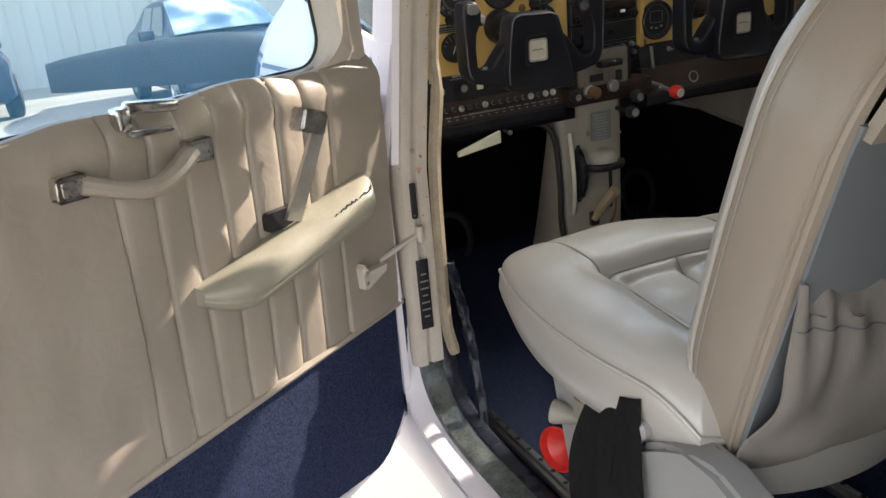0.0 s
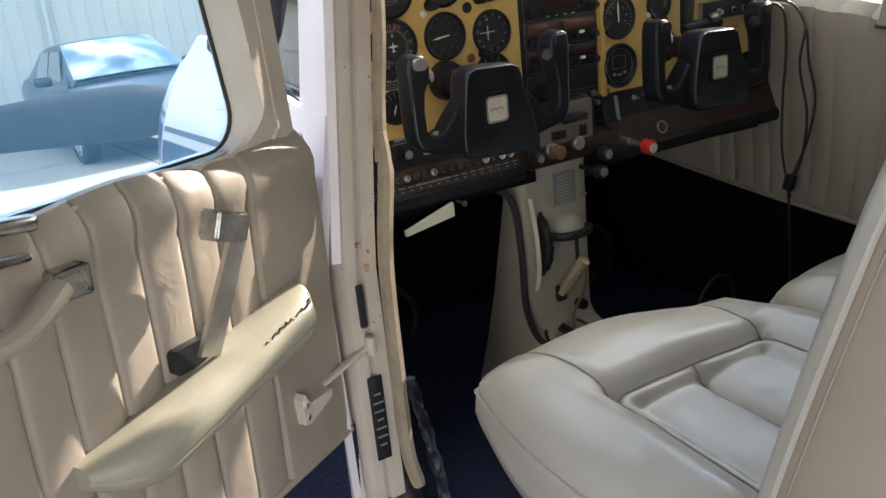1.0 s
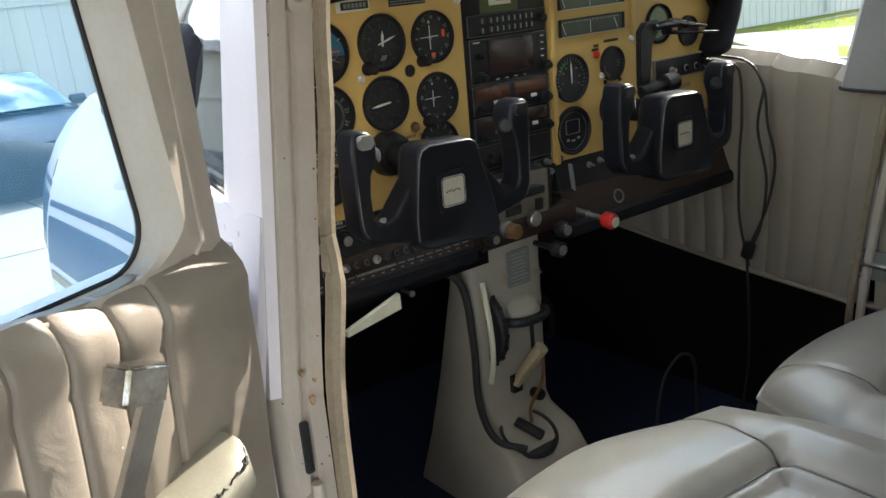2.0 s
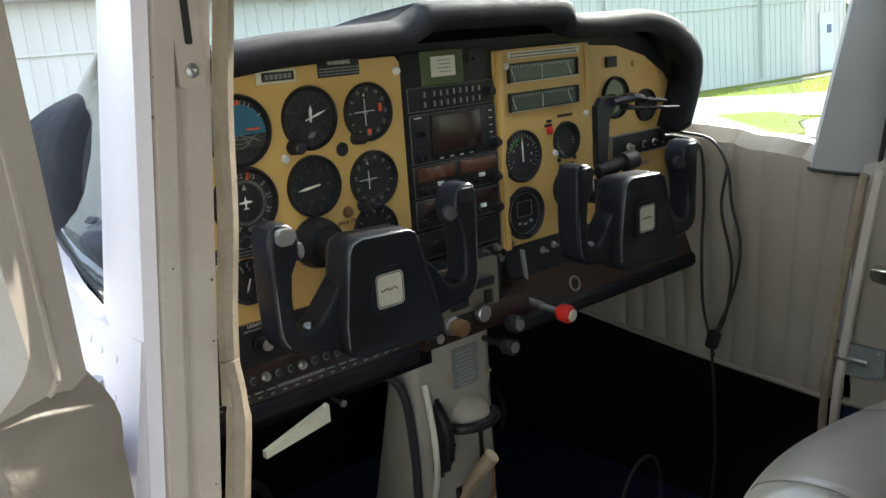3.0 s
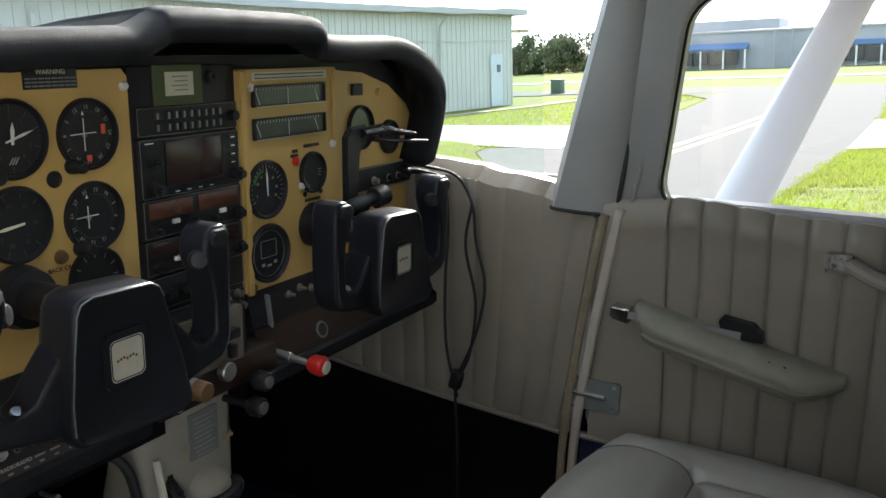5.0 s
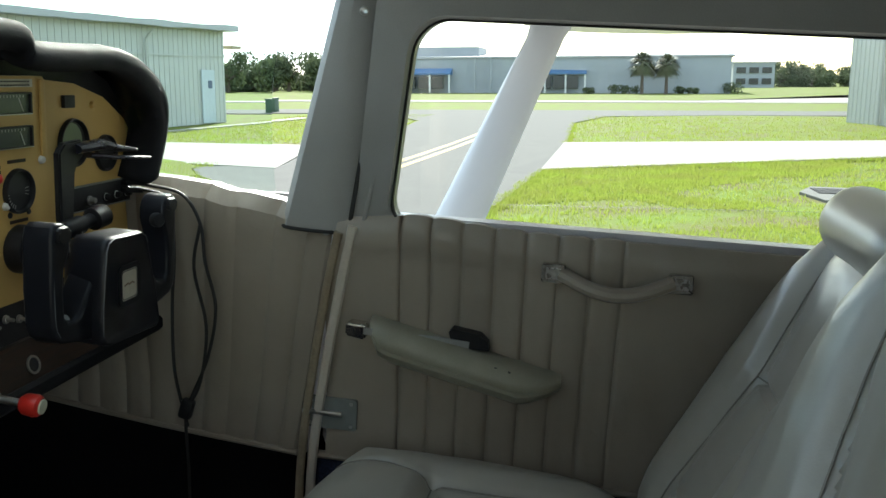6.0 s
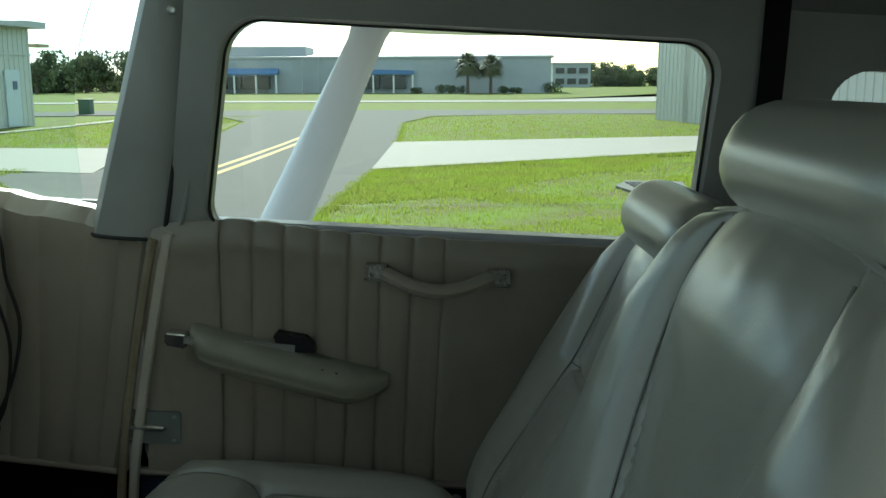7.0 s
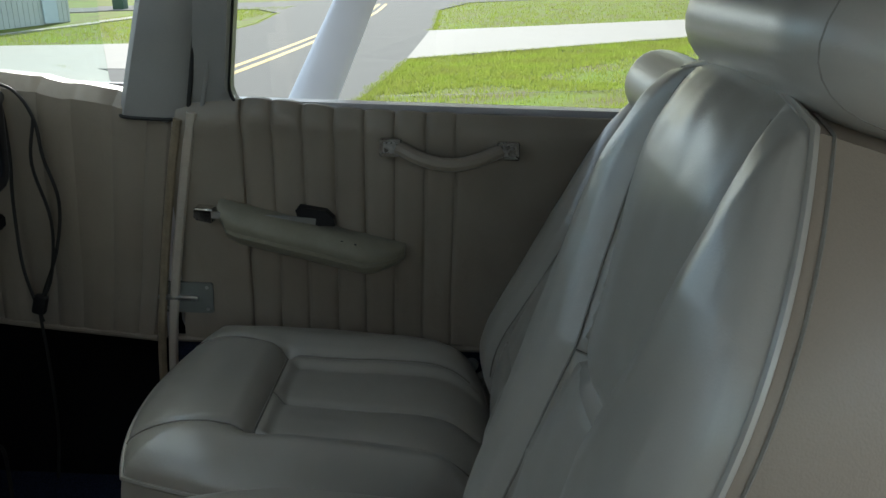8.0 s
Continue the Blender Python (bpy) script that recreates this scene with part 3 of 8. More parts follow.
    p = part("pane", bm, BLUEGLASS if is_open else CLEAR, d, "blue-tinted acrylic window pane" if is_open else "clear acrylic window pane")
    p.visible_shadow = False
    # armrest, sloping down to the rear, with a rounded nose
    bm = bmesh.new()
    rings = []
    for k in range(19):
        t = k / 18
        u = du + 0.082 + 0.288 * t
        zt = 1.208 - 0.066 * t
        e = min(1.0, 0.55 + t * 7) * min(1.0, (1 - t) * 4.2 + 0.16) ** 0.55
        dep, hgt = 0.064 * e ** 0.8, 0.056 * e
        sec = [(0.0, 0.0), (0.40, 0.03), (0.66, 0.0), (0.85, -0.12), (0.97, -0.30), (1.0, -0.48), (0.96, -0.60), (0.88, -0.64), (0.90, -0.74), (0.80, -0.92), (0.55, -1.08), (0.25, -1.14), (0.0, -1.15)]
        rings.append([F(u, zt + (b * hgt), 0.006 + a * dep) for a, b in sec])
    loft(bm, rings)
    arm = part("armrest", bm, ARM, d, "worn cracked cream armrest")
    bm = bmesh.new()
    rnd = random.Random(5)
    for k in range(2):
        t = rnd.uniform(0.02, 0.3) if is_open else rnd.uniform(0.3, 0.9)
        u, zt = du + 0.082 + 0.288 * t, 1.208 - 0.066 * t
        L = rnd.uniform(0.002, 0.004)
        box(bm, F(u, zt - 0.006, 0.006 + 0.055), (L, L * 0.5, 0.0016), (rnd.uniform(-30, 30), 0, rnd.uniform(0, 90)))
    if is_open:
        run = []
        for k in range(26):
            t = 0.015 + 0.30 * k / 25
            e = min(1.0, 0.55 + t * 7)
            run.append(F(du + 0.082 + 0.288 * t, 1.208 - 0.066 * t - (0.14 + 0.05 * rnd.uniform(-1, 1)) * 0.056 * e, 0.0062 + 0.868 * 0.064 * e ** 0.8))
        tube(bm, run, [0.0007 + 0.0012 * rnd.random() * (1 - k / 26) for k in range(26)], 5)
    part("crack_marks", bm, DARKRUB, arm, "dark cracks in the vinyl")
    # door lever: a bar on a black plate, with a chrome grip
    pv = (du + 0.232, 1.188)
    bm = bmesh.new()
    o = rounded(pv[0] - 0.024, pv[1] - 0.012, pv[0] + 0.024, pv[1] + 0.014, 0.006) if is_open else [(pv[0] - 0.024, pv[1] - 0.014), (pv[0] + 0.030, pv[1] - 0.014), (pv[0] + 0.028, pv[1] - 0.002), (pv[0] + 0.016, pv[1] + 0.010), (pv[0] - 0.026, pv[1] + 0.016), (pv[0] - 0.031, pv[1] + 0.010)]
    plate(bm, o, F, 0.016, 0.026 if is_open else 0.036)
    lever = part("lever_plate", bm, BLACK, d, "black lever plate")
    bm = bmesh.new()
    if is_open:
        a0, a1 = (pv[0] - 0.012, pv[1] - 0.004), (pv[0] - 0.058, pv[1] + 0.118)
    else:
        a0, a1 = (pv[0], pv[1] - 0.010), (pv[0] - 0.158, pv[1] + 0.004)
    dirv = Vector((a1[0] - a0[0], a1[1] - a0[1])).normalized()
    sidev = Vector((-dirv.y, dirv.x))
    def lv(t, s, w):
        q = Vector(a0) + dirv * t + sidev * s
        return F(q.x, q.y, w)
    L = (Vector(a1) - Vector(a0)).length
    rings = []
    for t in span(0, 1, 6):
        hw, w = (0.013 if is_open else 0.008) - 0.003 * t, 0.030 + 0.020 * t
        rings.append([lv(t * L, -hw, w), lv(t * L, -hw, w + 0.006), lv(t * L, hw, w + 0.006), lv(t * L, hw, w)])
    loft(bm, rings)
    part("lever_bar", bm, ALU if is_open else PLASTIC, lever, "worn lever bar")
    bm = bmesh.new()
    if is_open:
        rings = [[lv(L - 0.016, 0.010, 0.032), lv(L - 0.016, 0.010, 0.058), lv(L + 0.014, 0.010, 0.058), lv(L + 0.014, 0.010, 0.032)],
                 [lv(L - 0.016, -0.034, 0.032), lv(L - 0.016, -0.034, 0.060), lv(L + 0.014, -0.034, 0.060), lv(L + 0.014, -0.034, 0.032)]]
    else:
        rings = [[lv(L - 0.005, -0.010, 0.030), lv(L - 0.005, -0.010, 0.058), lv(L - 0.005, 0.014, 0.058), lv(L - 0.005, 0.014, 0.030)],
                 [lv(L + 0.026, -0.009, 0.032), lv(L + 0.026, -0.009, 0.056), lv(L + 0.026, 0.012, 0.056), lv(L + 0.026, 0.012, 0.032)]]
    loft(bm, rings)
    bmesh.ops.bevel(bm, geom=bm.edges[:], offset=0.003, segments=2, affect="EDGES")
    part("lever_grip", bm, CHROME, lever, "chrome lever grip")
    # pull handle: a padded strap between two chrome ends
    h0, h1 = (0.343, 0.502) if is_open else (0.364, 0.540)
    hz = 1.309 if is_open else 1.303
    bm = bmesh.new()
    tube(bm, smooth_path([F(h0 + 0.012, hz, 0.030), F(h0 + 0.05, hz - 0.014, 0.046), F((h0 + h1) / 2, hz - 0.020, 0.050), F(h1 - 0.05, hz - 0.014, 0.046), F(h1 - 0.012, hz, 0.030)], 8), 0.0135, 10, flat=0.75)
    strap = part("pull_strap", bm, VINYL, d, "padded cream vinyl pull strap")
    for hu in (h0, h1):
        bm = bmesh.new()
        plate(bm, rounded(hu - 0.017, hz - 0.014, hu + 0.017, hz + 0.014, 0.004), F, 0.014, 0.034)
        bmesh.ops.bevel(bm, geom=[e for e in bm.edges if e.calc_length() > 0.01], offset=0.002, segments=2, affect="EDGES")
        part("handle_end", bm, CHROME, strap, "pitted chrome strap end")
        bm = bmesh.new()
        plate(bm, rounded(hu - 0.011, hz - 0.008, hu + 0.011, hz + 0.008, 0.002), F, 0.034, 0.0355)
        part("end_insert", bm, SCRATCH, strap, "scratched metal insert")
    # plate of the door check
    cu, cz = (0.03, 1.035) if not is_open else (0.066, 1.050)
    bm = bmesh.new()
    plate(bm, rounded(cu - 0.042, cz - 0.026, cu + 0.042, cz + 0.026, 0.004) if not is_open else [(0.094, 1.074), (0.100, 1.068), (0.098, 1.036), (0.090, 1.034), (0.050, 1.050), (0.048, 1.060), (0.086, 1.060)], F, 0.010, 0.022 if not is_open else 0.030)
    chk = part("check_plate", bm, GREYP if not is_open else JAMB, d, "screwed plate of the door check" if not is_open else "pale painted check bracket")
    for a in (-0.033, 0.033) if not is_open else (0.026,):
        for b in (-0.019, 0.019) if not is_open else (-0.006, 0.010):
            bm = bmesh.new()
            n = (F(cu, cz, 1) - F(cu, cz, 0)).normalized()
            lathe(bm, F(cu + a, cz + b, 0.0215 if not is_open else 0.0295), n, [(0, 0.0036), (0.0016, 0.003), (0.0022, 0.0)], 10)
            part("screw", bm, STEEL, chk)
    return d


left_edge = lambda z: 0.004 + 0.085 * max(0.0, z - 1.08) - 0.12 * max(0.0, 1.0 - z)
door_l = door("door_1", on_left, 0.0, left_edge, True, (-0.6, -0.28, 0.7), "open cabin door with pleated cream vinyl and blue-tinted window")
right_edge = lambda z: -0.005 + 0.13 * max(0.0, z - 1.0)
door_r = door("door_2", on_right, 0.016, right_edge, False, (0.54, -0.3, 0.7), "closed cabin door with pleated cream vinyl and clear window")
# strap slot on the closed door's check
bm = bmesh.new()
box(bm, on_right(0.016, 1.036, 0.025), (0.008, 0.066, 0.009), bevel=0.003)
part("check_strap", bm, ALU, door_r, "worn metal check strap")
# window latch on the sill of the open door
bm = bmesh.new()
for (a, z, w), (la, lz, lw), rz in (((0.384, 1.368, 0.012), (0.066, 0.014, 0.014), 8), ((0.424, 1.362, 0.014), (0.017, 0.026, 0.020), 0), ((0.398, 1.344, 0.026), (0.056, 0.007, 0.013), 4)):
    c = on_left(a, z, w)
    box(bm, c, (la, lw, lz), (0, rz, math.degrees(math.atan2(DL.y, DL.x)) + 180), 0.004)
part("window_latch", bm, CHROME, door_l, "chrome window latch")
# door check strut from the post to the open door
bm = bmesh.new()
a, b = on_left(0.05, 1.062, 0.016), Vector((-0.556, -0.297, 1.088))
tube(bm, [a, a.lerp(b, 0.5), b], 0.0065, 8, flat=0.5)
lathe(bm, b + Vector((0, -0.004, -0.012)), (0, 0, 1), [(0, 0.006), (0.024, 0.006)], 10)
part("check_strut", bm, JAMB, door_l, "pale worn check strut")
# outside hinge arm of the open door
bm = bmesh.new()
box(bm, (-0.604, -0.235, 1.285), (0.055, 0.05, 0.04), (0, 0, 30), 0.004)
lathe(bm, (-0.582, -0.212, 1.255), (0, 0, 1), [(0, 0.007), (0.07, 0.007)], 12)
part("hinge_arm", bm, PAINT, door_l, "white painted hinge arm")

# ---- left door post ----
def post_x(z):
    return -0.578 + 0.115 * max(0.0, z - 1.19)


bm = bmesh.new()
rings = []
for z in span(0.86, 1.78, 20):
    x = post_x(z)
    rings.append([(x, -0.235, z), (x - 0.004, -0.285, z), (x + 0.004, -0.296, z), (x + 0.018, -0.296, z), (x + 0.021, -0.287, z), (x + 0.026, -0.287, z), (x + 0.029, -0.293, z), (x + 0.047, -0.292, z), (x + 0.050, -0.27, z), (x + 0.050, -0.235, z)])
loft(bm, rings)
post = part("post_left", bm, JAMB, tags=("aged cream painted door post with chipped edges", "door post", "", "structure"), sharp=50)
# rubber seal and trim edge behind the post
bm = bmesh.new()
tube(bm, [(post_x(z) + 0.054, -0.298 - 0.002 * math.sin(z * 40), z) for z in span(1.31, 1.78, 30)], 0.008, 8)
part("trim_post_seal", bm, RUBBER, tags=("tan rubber door seal along the post", "trim", "", "structure"))
bm = bmesh.new()
tube(bm, smooth_path([(post_x(1.33) + 0.054, -0.300, 1.345), (post_x(1.28) + 0.060, -0.303, 1.30), (post_x(1.2) + 0.056, -0.300, 1.19), (post_x(1.1) + 0.054, -0.30, 1.05), (post_x(1.0) + 0.054, -0.30, 0.93), (post_x(0.9) + 0.060, -0.31, 0.875)]), [0.008] * 6 + [0.010] * 24 + [0.008], 8)
part("trim_post_lower", bm, RUBBER, tags=("worn tan vinyl edge of the footwell", "trim", "", "structure"))
# slot, pin plate and data plate on the post
bm = bmesh.new()
frame_plate(bm, rounded(post_x(1.14) + 0.006, 1.112, post_x(1.14) + 0.015, 1.168, 0.002), rounded(post_x(1.14) + 0.008, 1.116, post_x(1.14) + 0.013, 1.164, 0.001), lambda a, b, t: Vector((a + 0.008, t, b)), -0.2995, -0.296)
box(bm, (post_x(1.14) + 0.0185, -0.2965, 1.14), (0.005, 0.001, 0.046))
part("trim_post_slot", bm, DARKRUB, tags=("dark slotted plate in the door post", "plate", "", "structure"))
bm = bmesh.new()
box(bm, (post_x(0.98) + 0.022, -0.298, 0.985), (0.020, 0.003, 0.118), bevel=0.001)
plac = part("trim_data_plate", bm, BLACK, tags=("black data plate riveted to the door post", "plate", "", "structure"))
bm = bmesh.new()
for k in range(7):
    box(bm, (post_x(0.98) + 0.022, -0.3002, 1.02 - k * 0.012), (0.014 if k % 3 else 0.009, 0.0006, 0.0025))
part("bars", bm, GREYP, plac, "unreadable lines of print")

# striker plate with its slot and screws near the head of the post
SX = post_x(1.60) + 0.026
bm = bmesh.new()
plate(bm, rounded(SX - 0.010, 1.548, SX + 0.010, 1.640, 0.004), lambda a, b, t: Vector((a, t, b)), -0.2965, -0.286)
stk = part("trim_striker_plate", bm, JAMB, tags=("worn painted striker plate on the door post", "plate", "", "structure"))
bm = bmesh.new()
plate(bm, rounded(SX - 0.0025, 1.578, SX + 0.003, 1.612, 0.002), lambda a, b, t: Vector((a, t, b)), -0.2975, -0.290)
part("striker_slot", bm, DARKRUB, stk, "dark slot")
for z in (1.560, 1.628):
    bm = bmesh.new()
    lathe(bm, (SX, -0.2965, z), (0, -1, 0), [(0, 0.0055), (0.0015, 0.005), (0.0025, 0.002), (0.0015, 0)], 12)
    part("screw", bm, STEEL, stk)
YP_POST = lambda a, b, t: Vector((a, t, b))
RUSTY = material("rust", (0.42, 0.22, 0.10), 0.8, other=(0.52, 0.40, 0.28), scale=220)
# chips in the post's paint
rnd = random.Random(8)
for k in range(16):
    z = rnd.uniform(1.1, 1.75)
    bm = bmesh.new()
    lathe(bm, (post_x(z) + rnd.choice((0.002, 0.012, 0.034, 0.042)), -0.2955 if k % 2 else -0.293, z), (0, -1, 0), [(0, rnd.uniform(0.0006, 0.0014)), (0.0012, 0.0006)], 6)
    part("paint_chip", bm, BRONZE, post)

for x, z, r in ((-0.545, 1.185, 0.0045), (-0.552, 1.215, 0.0028), (-0.540, 1.205, 0.0022)):
    bm = bmesh.new()
    plate(bm, [(x + r * (1 + 0.4 * math.sin(3 * t)) * math.cos(t) * 0.6, z + r * (1 + 0.4 * math.cos(2 * t)) * math.sin(t) * 1.5) for t in span(0, 2 * math.pi, 14)[:-1]], YP_POST, -0.2972, -0.290)
    part("rust_stain", bm, RUSTY, post, "orange rust stain")
# left kick panel beside the footwell, coloured near-black for the shade inside
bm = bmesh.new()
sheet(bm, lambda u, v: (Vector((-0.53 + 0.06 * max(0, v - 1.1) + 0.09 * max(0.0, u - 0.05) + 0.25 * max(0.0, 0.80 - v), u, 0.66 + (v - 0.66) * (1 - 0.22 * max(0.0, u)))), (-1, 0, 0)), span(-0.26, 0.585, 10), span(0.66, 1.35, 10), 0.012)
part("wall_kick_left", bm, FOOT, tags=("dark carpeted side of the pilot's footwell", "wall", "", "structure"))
# crumpled navy carpet edge at the foot of the post
bm = bmesh.new()
rings = []
for k in range(40):
    t = k / 39
    c = Vector((-0.512 + 0.016 * math.sin(t * 3.0), -0.306 - 0.075 * t ** 2, 1.03 - 0.26 * t))
    ring = []
    for i in range(10):
        a = 2 * math.pi * i / 10
        r = 0.0075 + 0.005 * noise.noise(Vector((t * 14, math.cos(a) * 2, math.sin(a) * 2)))
        ring.append(c + Vector((math.cos(a) * r, math.sin(a) * r * 0.8, 0)))
    rings.append(ring)
loft(bm, rings)
part("trim_sill_seal", bm, GLOSSRUB, tags=("crumpled glossy black vinyl edge beside the door sill", "trim", "", "structure"))

# door sill: curved white lip, bare metal tread
SILL = [(p.x, p.y) for p in smooth_path([(-0.270, 0.93, 0), (-0.272, 0.87, 0), (-0.290, 0.82, 0), (-0.335, 0.783, 0), (-0.41, 0.764, 0), (-0.55, 0.758, 0), (-0.8, 0.758, 0), (-1.22, 0.76, 0)], 10)]
def sill_ring(off_in, x):
    out = []
    for i, (y, z) in enumerate(SILL):
        y2, z2 = SILL[min(i + 1, len(SILL) - 1)]
        y1, z1 = SILL[max(i - 1, 0)]
        d = Vector((y2 - y1, z2 - z1)).normalized()
        n = Vector((-d.y, d.x))
        if n.y < 0 and n.x > 0:
            n = -n
        out.append(Vector((x, y - off_in * abs(n.x), z + off_in * abs(n.y))))
    return out
bm = bmesh.new()
rows = [sill_ring(-0.012, -0.600), sill_ring(0.0, -0.603), sill_ring(0.004, -0.590), sill_ring(0.004, -0.570)]
loft(bm, rows, closed=False, caps=False)
part("sill_lip", bm, PAINT, tags=("white painted lip of the door sill", "sill", "", "structure"))
bm = bmesh.new()
rows = [sill_ring(0.002, -0.572), sill_ring(0.010, -0.568), sill_ring(0.012, -0.535), sill_ring(0.012, -0.530)]
loft(bm, rows, closed=False, caps=False)
part("sill_tread", bm, TREAD, tags=("scuffed bare aluminium door sill tread", "sill", "", "structure"))
bm = bmesh.new()
rows = [sill_ring(0.013, -0.533), sill_ring(0.015, -0.530), sill_ring(0.015, -0.512), sill_ring(0.0, -0.502), sill_ring(-0.07, -0.498)]
loft(bm, rows, closed=False, caps=False)
part("sill_inner_band", bm, GLOSSRUB, tags=("worn black vinyl band inside the sill", "sill", "", "structure"))
# fuselage skin under and ahead of the doorway
def skin_x(y, z):
    """Half width of the outer skin: tucked under at the belly, rounding in to the cowl deck ahead."""
    k = max(0.0, 0.745 - z)
    w = max(0.0, min(1.0, (y + 0.22) / 0.45))
    hw = 0.603 - 0.055 * max(0.0, y + 0.1)
    r = 0.16 * (max(0.0, z - 1.10) / 0.28) ** 2.2 * w
    return hw - 0.19 * max(0.0, z - 1.19) * (1 - w) - 0.12 * k - 1.3 * k * k - r * 0.62


bm = bmesh.new()
sheet(bm, lambda u, v: (Vector((-skin_x(u, 0.50 + v * 0.246), u, 0.50 + v * 0.246)), (1, 0, 0)), span(-1.6, -0.44, 24), span(0, 1, 8), 0.012)
part("skin_lower_left", bm, PAINT, tags=("white painted fuselage skin under the doorway", "fuselage skin", "", "structure"))
bm = bmesh.new()
def corner(u, v):
    i = u * (len(CORNER) - 1)
    y, z = CORNER[min(int(i), len(CORNER) - 1)]
    yy, zz = y, 0.50 + v * (z - 0.012 - 0.50)
    return Vector((-skin_x(yy, zz), yy, zz)), (1, 0, 0)
CORNER = [(y, z) for y, z in SILL if -0.45 < y < -0.2715]
sheet(bm, corner, [k / (len(CORNER) - 1) for k in range(len(CORNER))], span(0, 1, 8), 0.012)
part("skin_corner_left", bm, PAINT, tags=("white painted skin below the doorway's rounded corner", "fuselage skin", "", "structure"))
def base_z(y):
    return 1.374 + 0.05 * max(0.0, min(0.8, y + 0.2))
for sx, nm in ((-1, "skin_front_left"), (1, "skin_front_right")):
    bm = bmesh.new()
    sheet(bm, lambda u, v: (Vector((sx * skin_x(u, 0.50 + v * (base_z(u) - 0.50)), u, 0.50 + v * (base_z(u) - 0.50))), (-sx, 0, 0)), span(-0.290, 0.62, 40), span(0, 1, 26), 0.010)
    foreskin = part(nm, bm, PAINT, tags=("white painted riveted skin below the windshield", "fuselage skin", "", "structure"))
    bm = bmesh.new()
    for r in range(2):
        for k in range(12):
            y = -0.245 + 0.032 * k
            z = base_z(y) - 0.022 - 0.03 * r
            lathe(bm, (sx * skin_x(y, z), y, z), (sx, 0, 0.25), [(0, 0.0032), (0.0006, 0.003), (0.001, 0.0)], 8)
    part("rivet_rows", bm, PAINT, foreskin, tags=("", "", "", "stuff"))
# outer cover of the post, white
bm = bmesh.new()
rings = []
for z in span(1.20, 1.80, 20):
    x = post_x(z) - 0.012
    k = z - 1.37
    rings.append([(x, -0.236, z), (x + 0.002, -0.292, z), (x + 0.012, -0.296, z), (x + 0.03, -0.24, z), (x + 0.035, -0.205 - 0.02 * k, z), (x + 0.010, -0.195 - 0.06 * k, z)])
loft(bm, rings)
part("post_cover_left", bm, PAINT, tags=("white painted outer cover of the windshield post", "post", "", "structure"))

# windshield, one wrapped acrylic sheet from the cowl up to the roof
def shield(u, v):
    a = (u - 0.5) * 2
    top = Vector((0.47 * a, -0.20 - 0.10 * abs(a) ** 3, 1.76 - 0.03 * a * a))
    s = abs(a)
    bot = Vector((0.55 * a, 0.60 - 0.82 * s ** 5, 1.49 - 0.125 * s ** 2.2))
    p = bot.lerp(top, v)
    p += Vector((0, 0.06, 0.05)) * math.sin(math.pi * v) * (1 - 0.5 * s)
    return p
bm = bmesh.new()
sheet(bm, lambda u, v: (shield(u, v), (0, 0, -1)), span(0.0, 1.0, 40), span(0, 1, 14), 0.004)
ws = part("window_1", bm, TINTED, tags=("curved clear acrylic windshield of the airplane", "windshield", "", "structure"))
ws.visible_shadow = False

bm = bmesh.new()
tube(bm, [shield(u, 0.0) + Vector((0, 0, 0.002)) for u in span(0.0, 1.0, 60)], 0.0032, 6)
part("trim_windshield_gasket", bm, DARKRUB, tags=("black gasket along the windshield's foot", "trim", "", "structure"))
bm = bmesh.new()
def cowl_deck(u, v):
    p = shield(u, 0.0) - Vector((0, 0, 0.006))
    q = Vector((p.x, 0.64, min(p.z + 0.02, 1.08 + 0.42 * max(0.0, 1 - abs(p.x / 0.553) ** 2.5) ** 0.4 - 0.002)))
    return p.lerp(q, v), (0, 0, -1)
sheet(bm, cowl_deck, span(0.02, 0.98, 50), span(0, 1, 8), 0.006)
part("cowl_deck", bm, PAINT, tags=("white painted cowl deck ahead of the windshield", "fuselage skin", "", "structure"))

# ---- glareshield and instrument panel ----
HOODP = [(p.x, p.y) for p in smooth_path([(-0.500, 1.36, 0), (-0.505, 1.45, 0), (-0.478, 1.525, 0), (-0.41, 1.565, 0), (-0.30, 1.583, 0), (-0.145, 1.590, 0), (-0.115, 1.592, 0), (-0.085, 1.604, 0), (-0.06, 1.612, 0), (0.06, 1.612, 0), (0.172, 1.610, 0), (0.192, 1.600, 0), (0.205, 1.588, 0), (0.30, 1.586, 0), (0.388, 1.586, 0), (0.463, 1.564, 0), (0.512, 1.523, 0), (0.514, 1.47, 0), (0.486, 1.40, 0)], 5)]
def inward(p, d):
    """Towards the middle of the panel."""
    c = Vector((p[0] * 0.72, 1.36))
    v = (c - Vector(p))
    return Vector(p) + v.normalized() * min(d, v.length)
rings = []
for y, d in ((0.50, 0.02), (0.30, 0.004), (0.10, 0.0), (-0.03, 0.0), (-0.050, 0.003), (-0.060, 0.010), (-0.062, 0.022), (-0.058, 0.034), (-0.048, 0.038), (-0.03, 0.034), (-0.005, 0.022), (0.011, 0.014)):
    ring = []
    for p in HOODP:
        q = inward(p, d)
        ring.append((q.x * (1 - 0.12 * max(0, y)), y, q.y - 0.12 * max(0, y)))
    rings.append(ring)
hood = thing("glareshield", (0, 0.2, 1.45), "padded matt black glareshield with a raised middle over the panel", "glareshield")
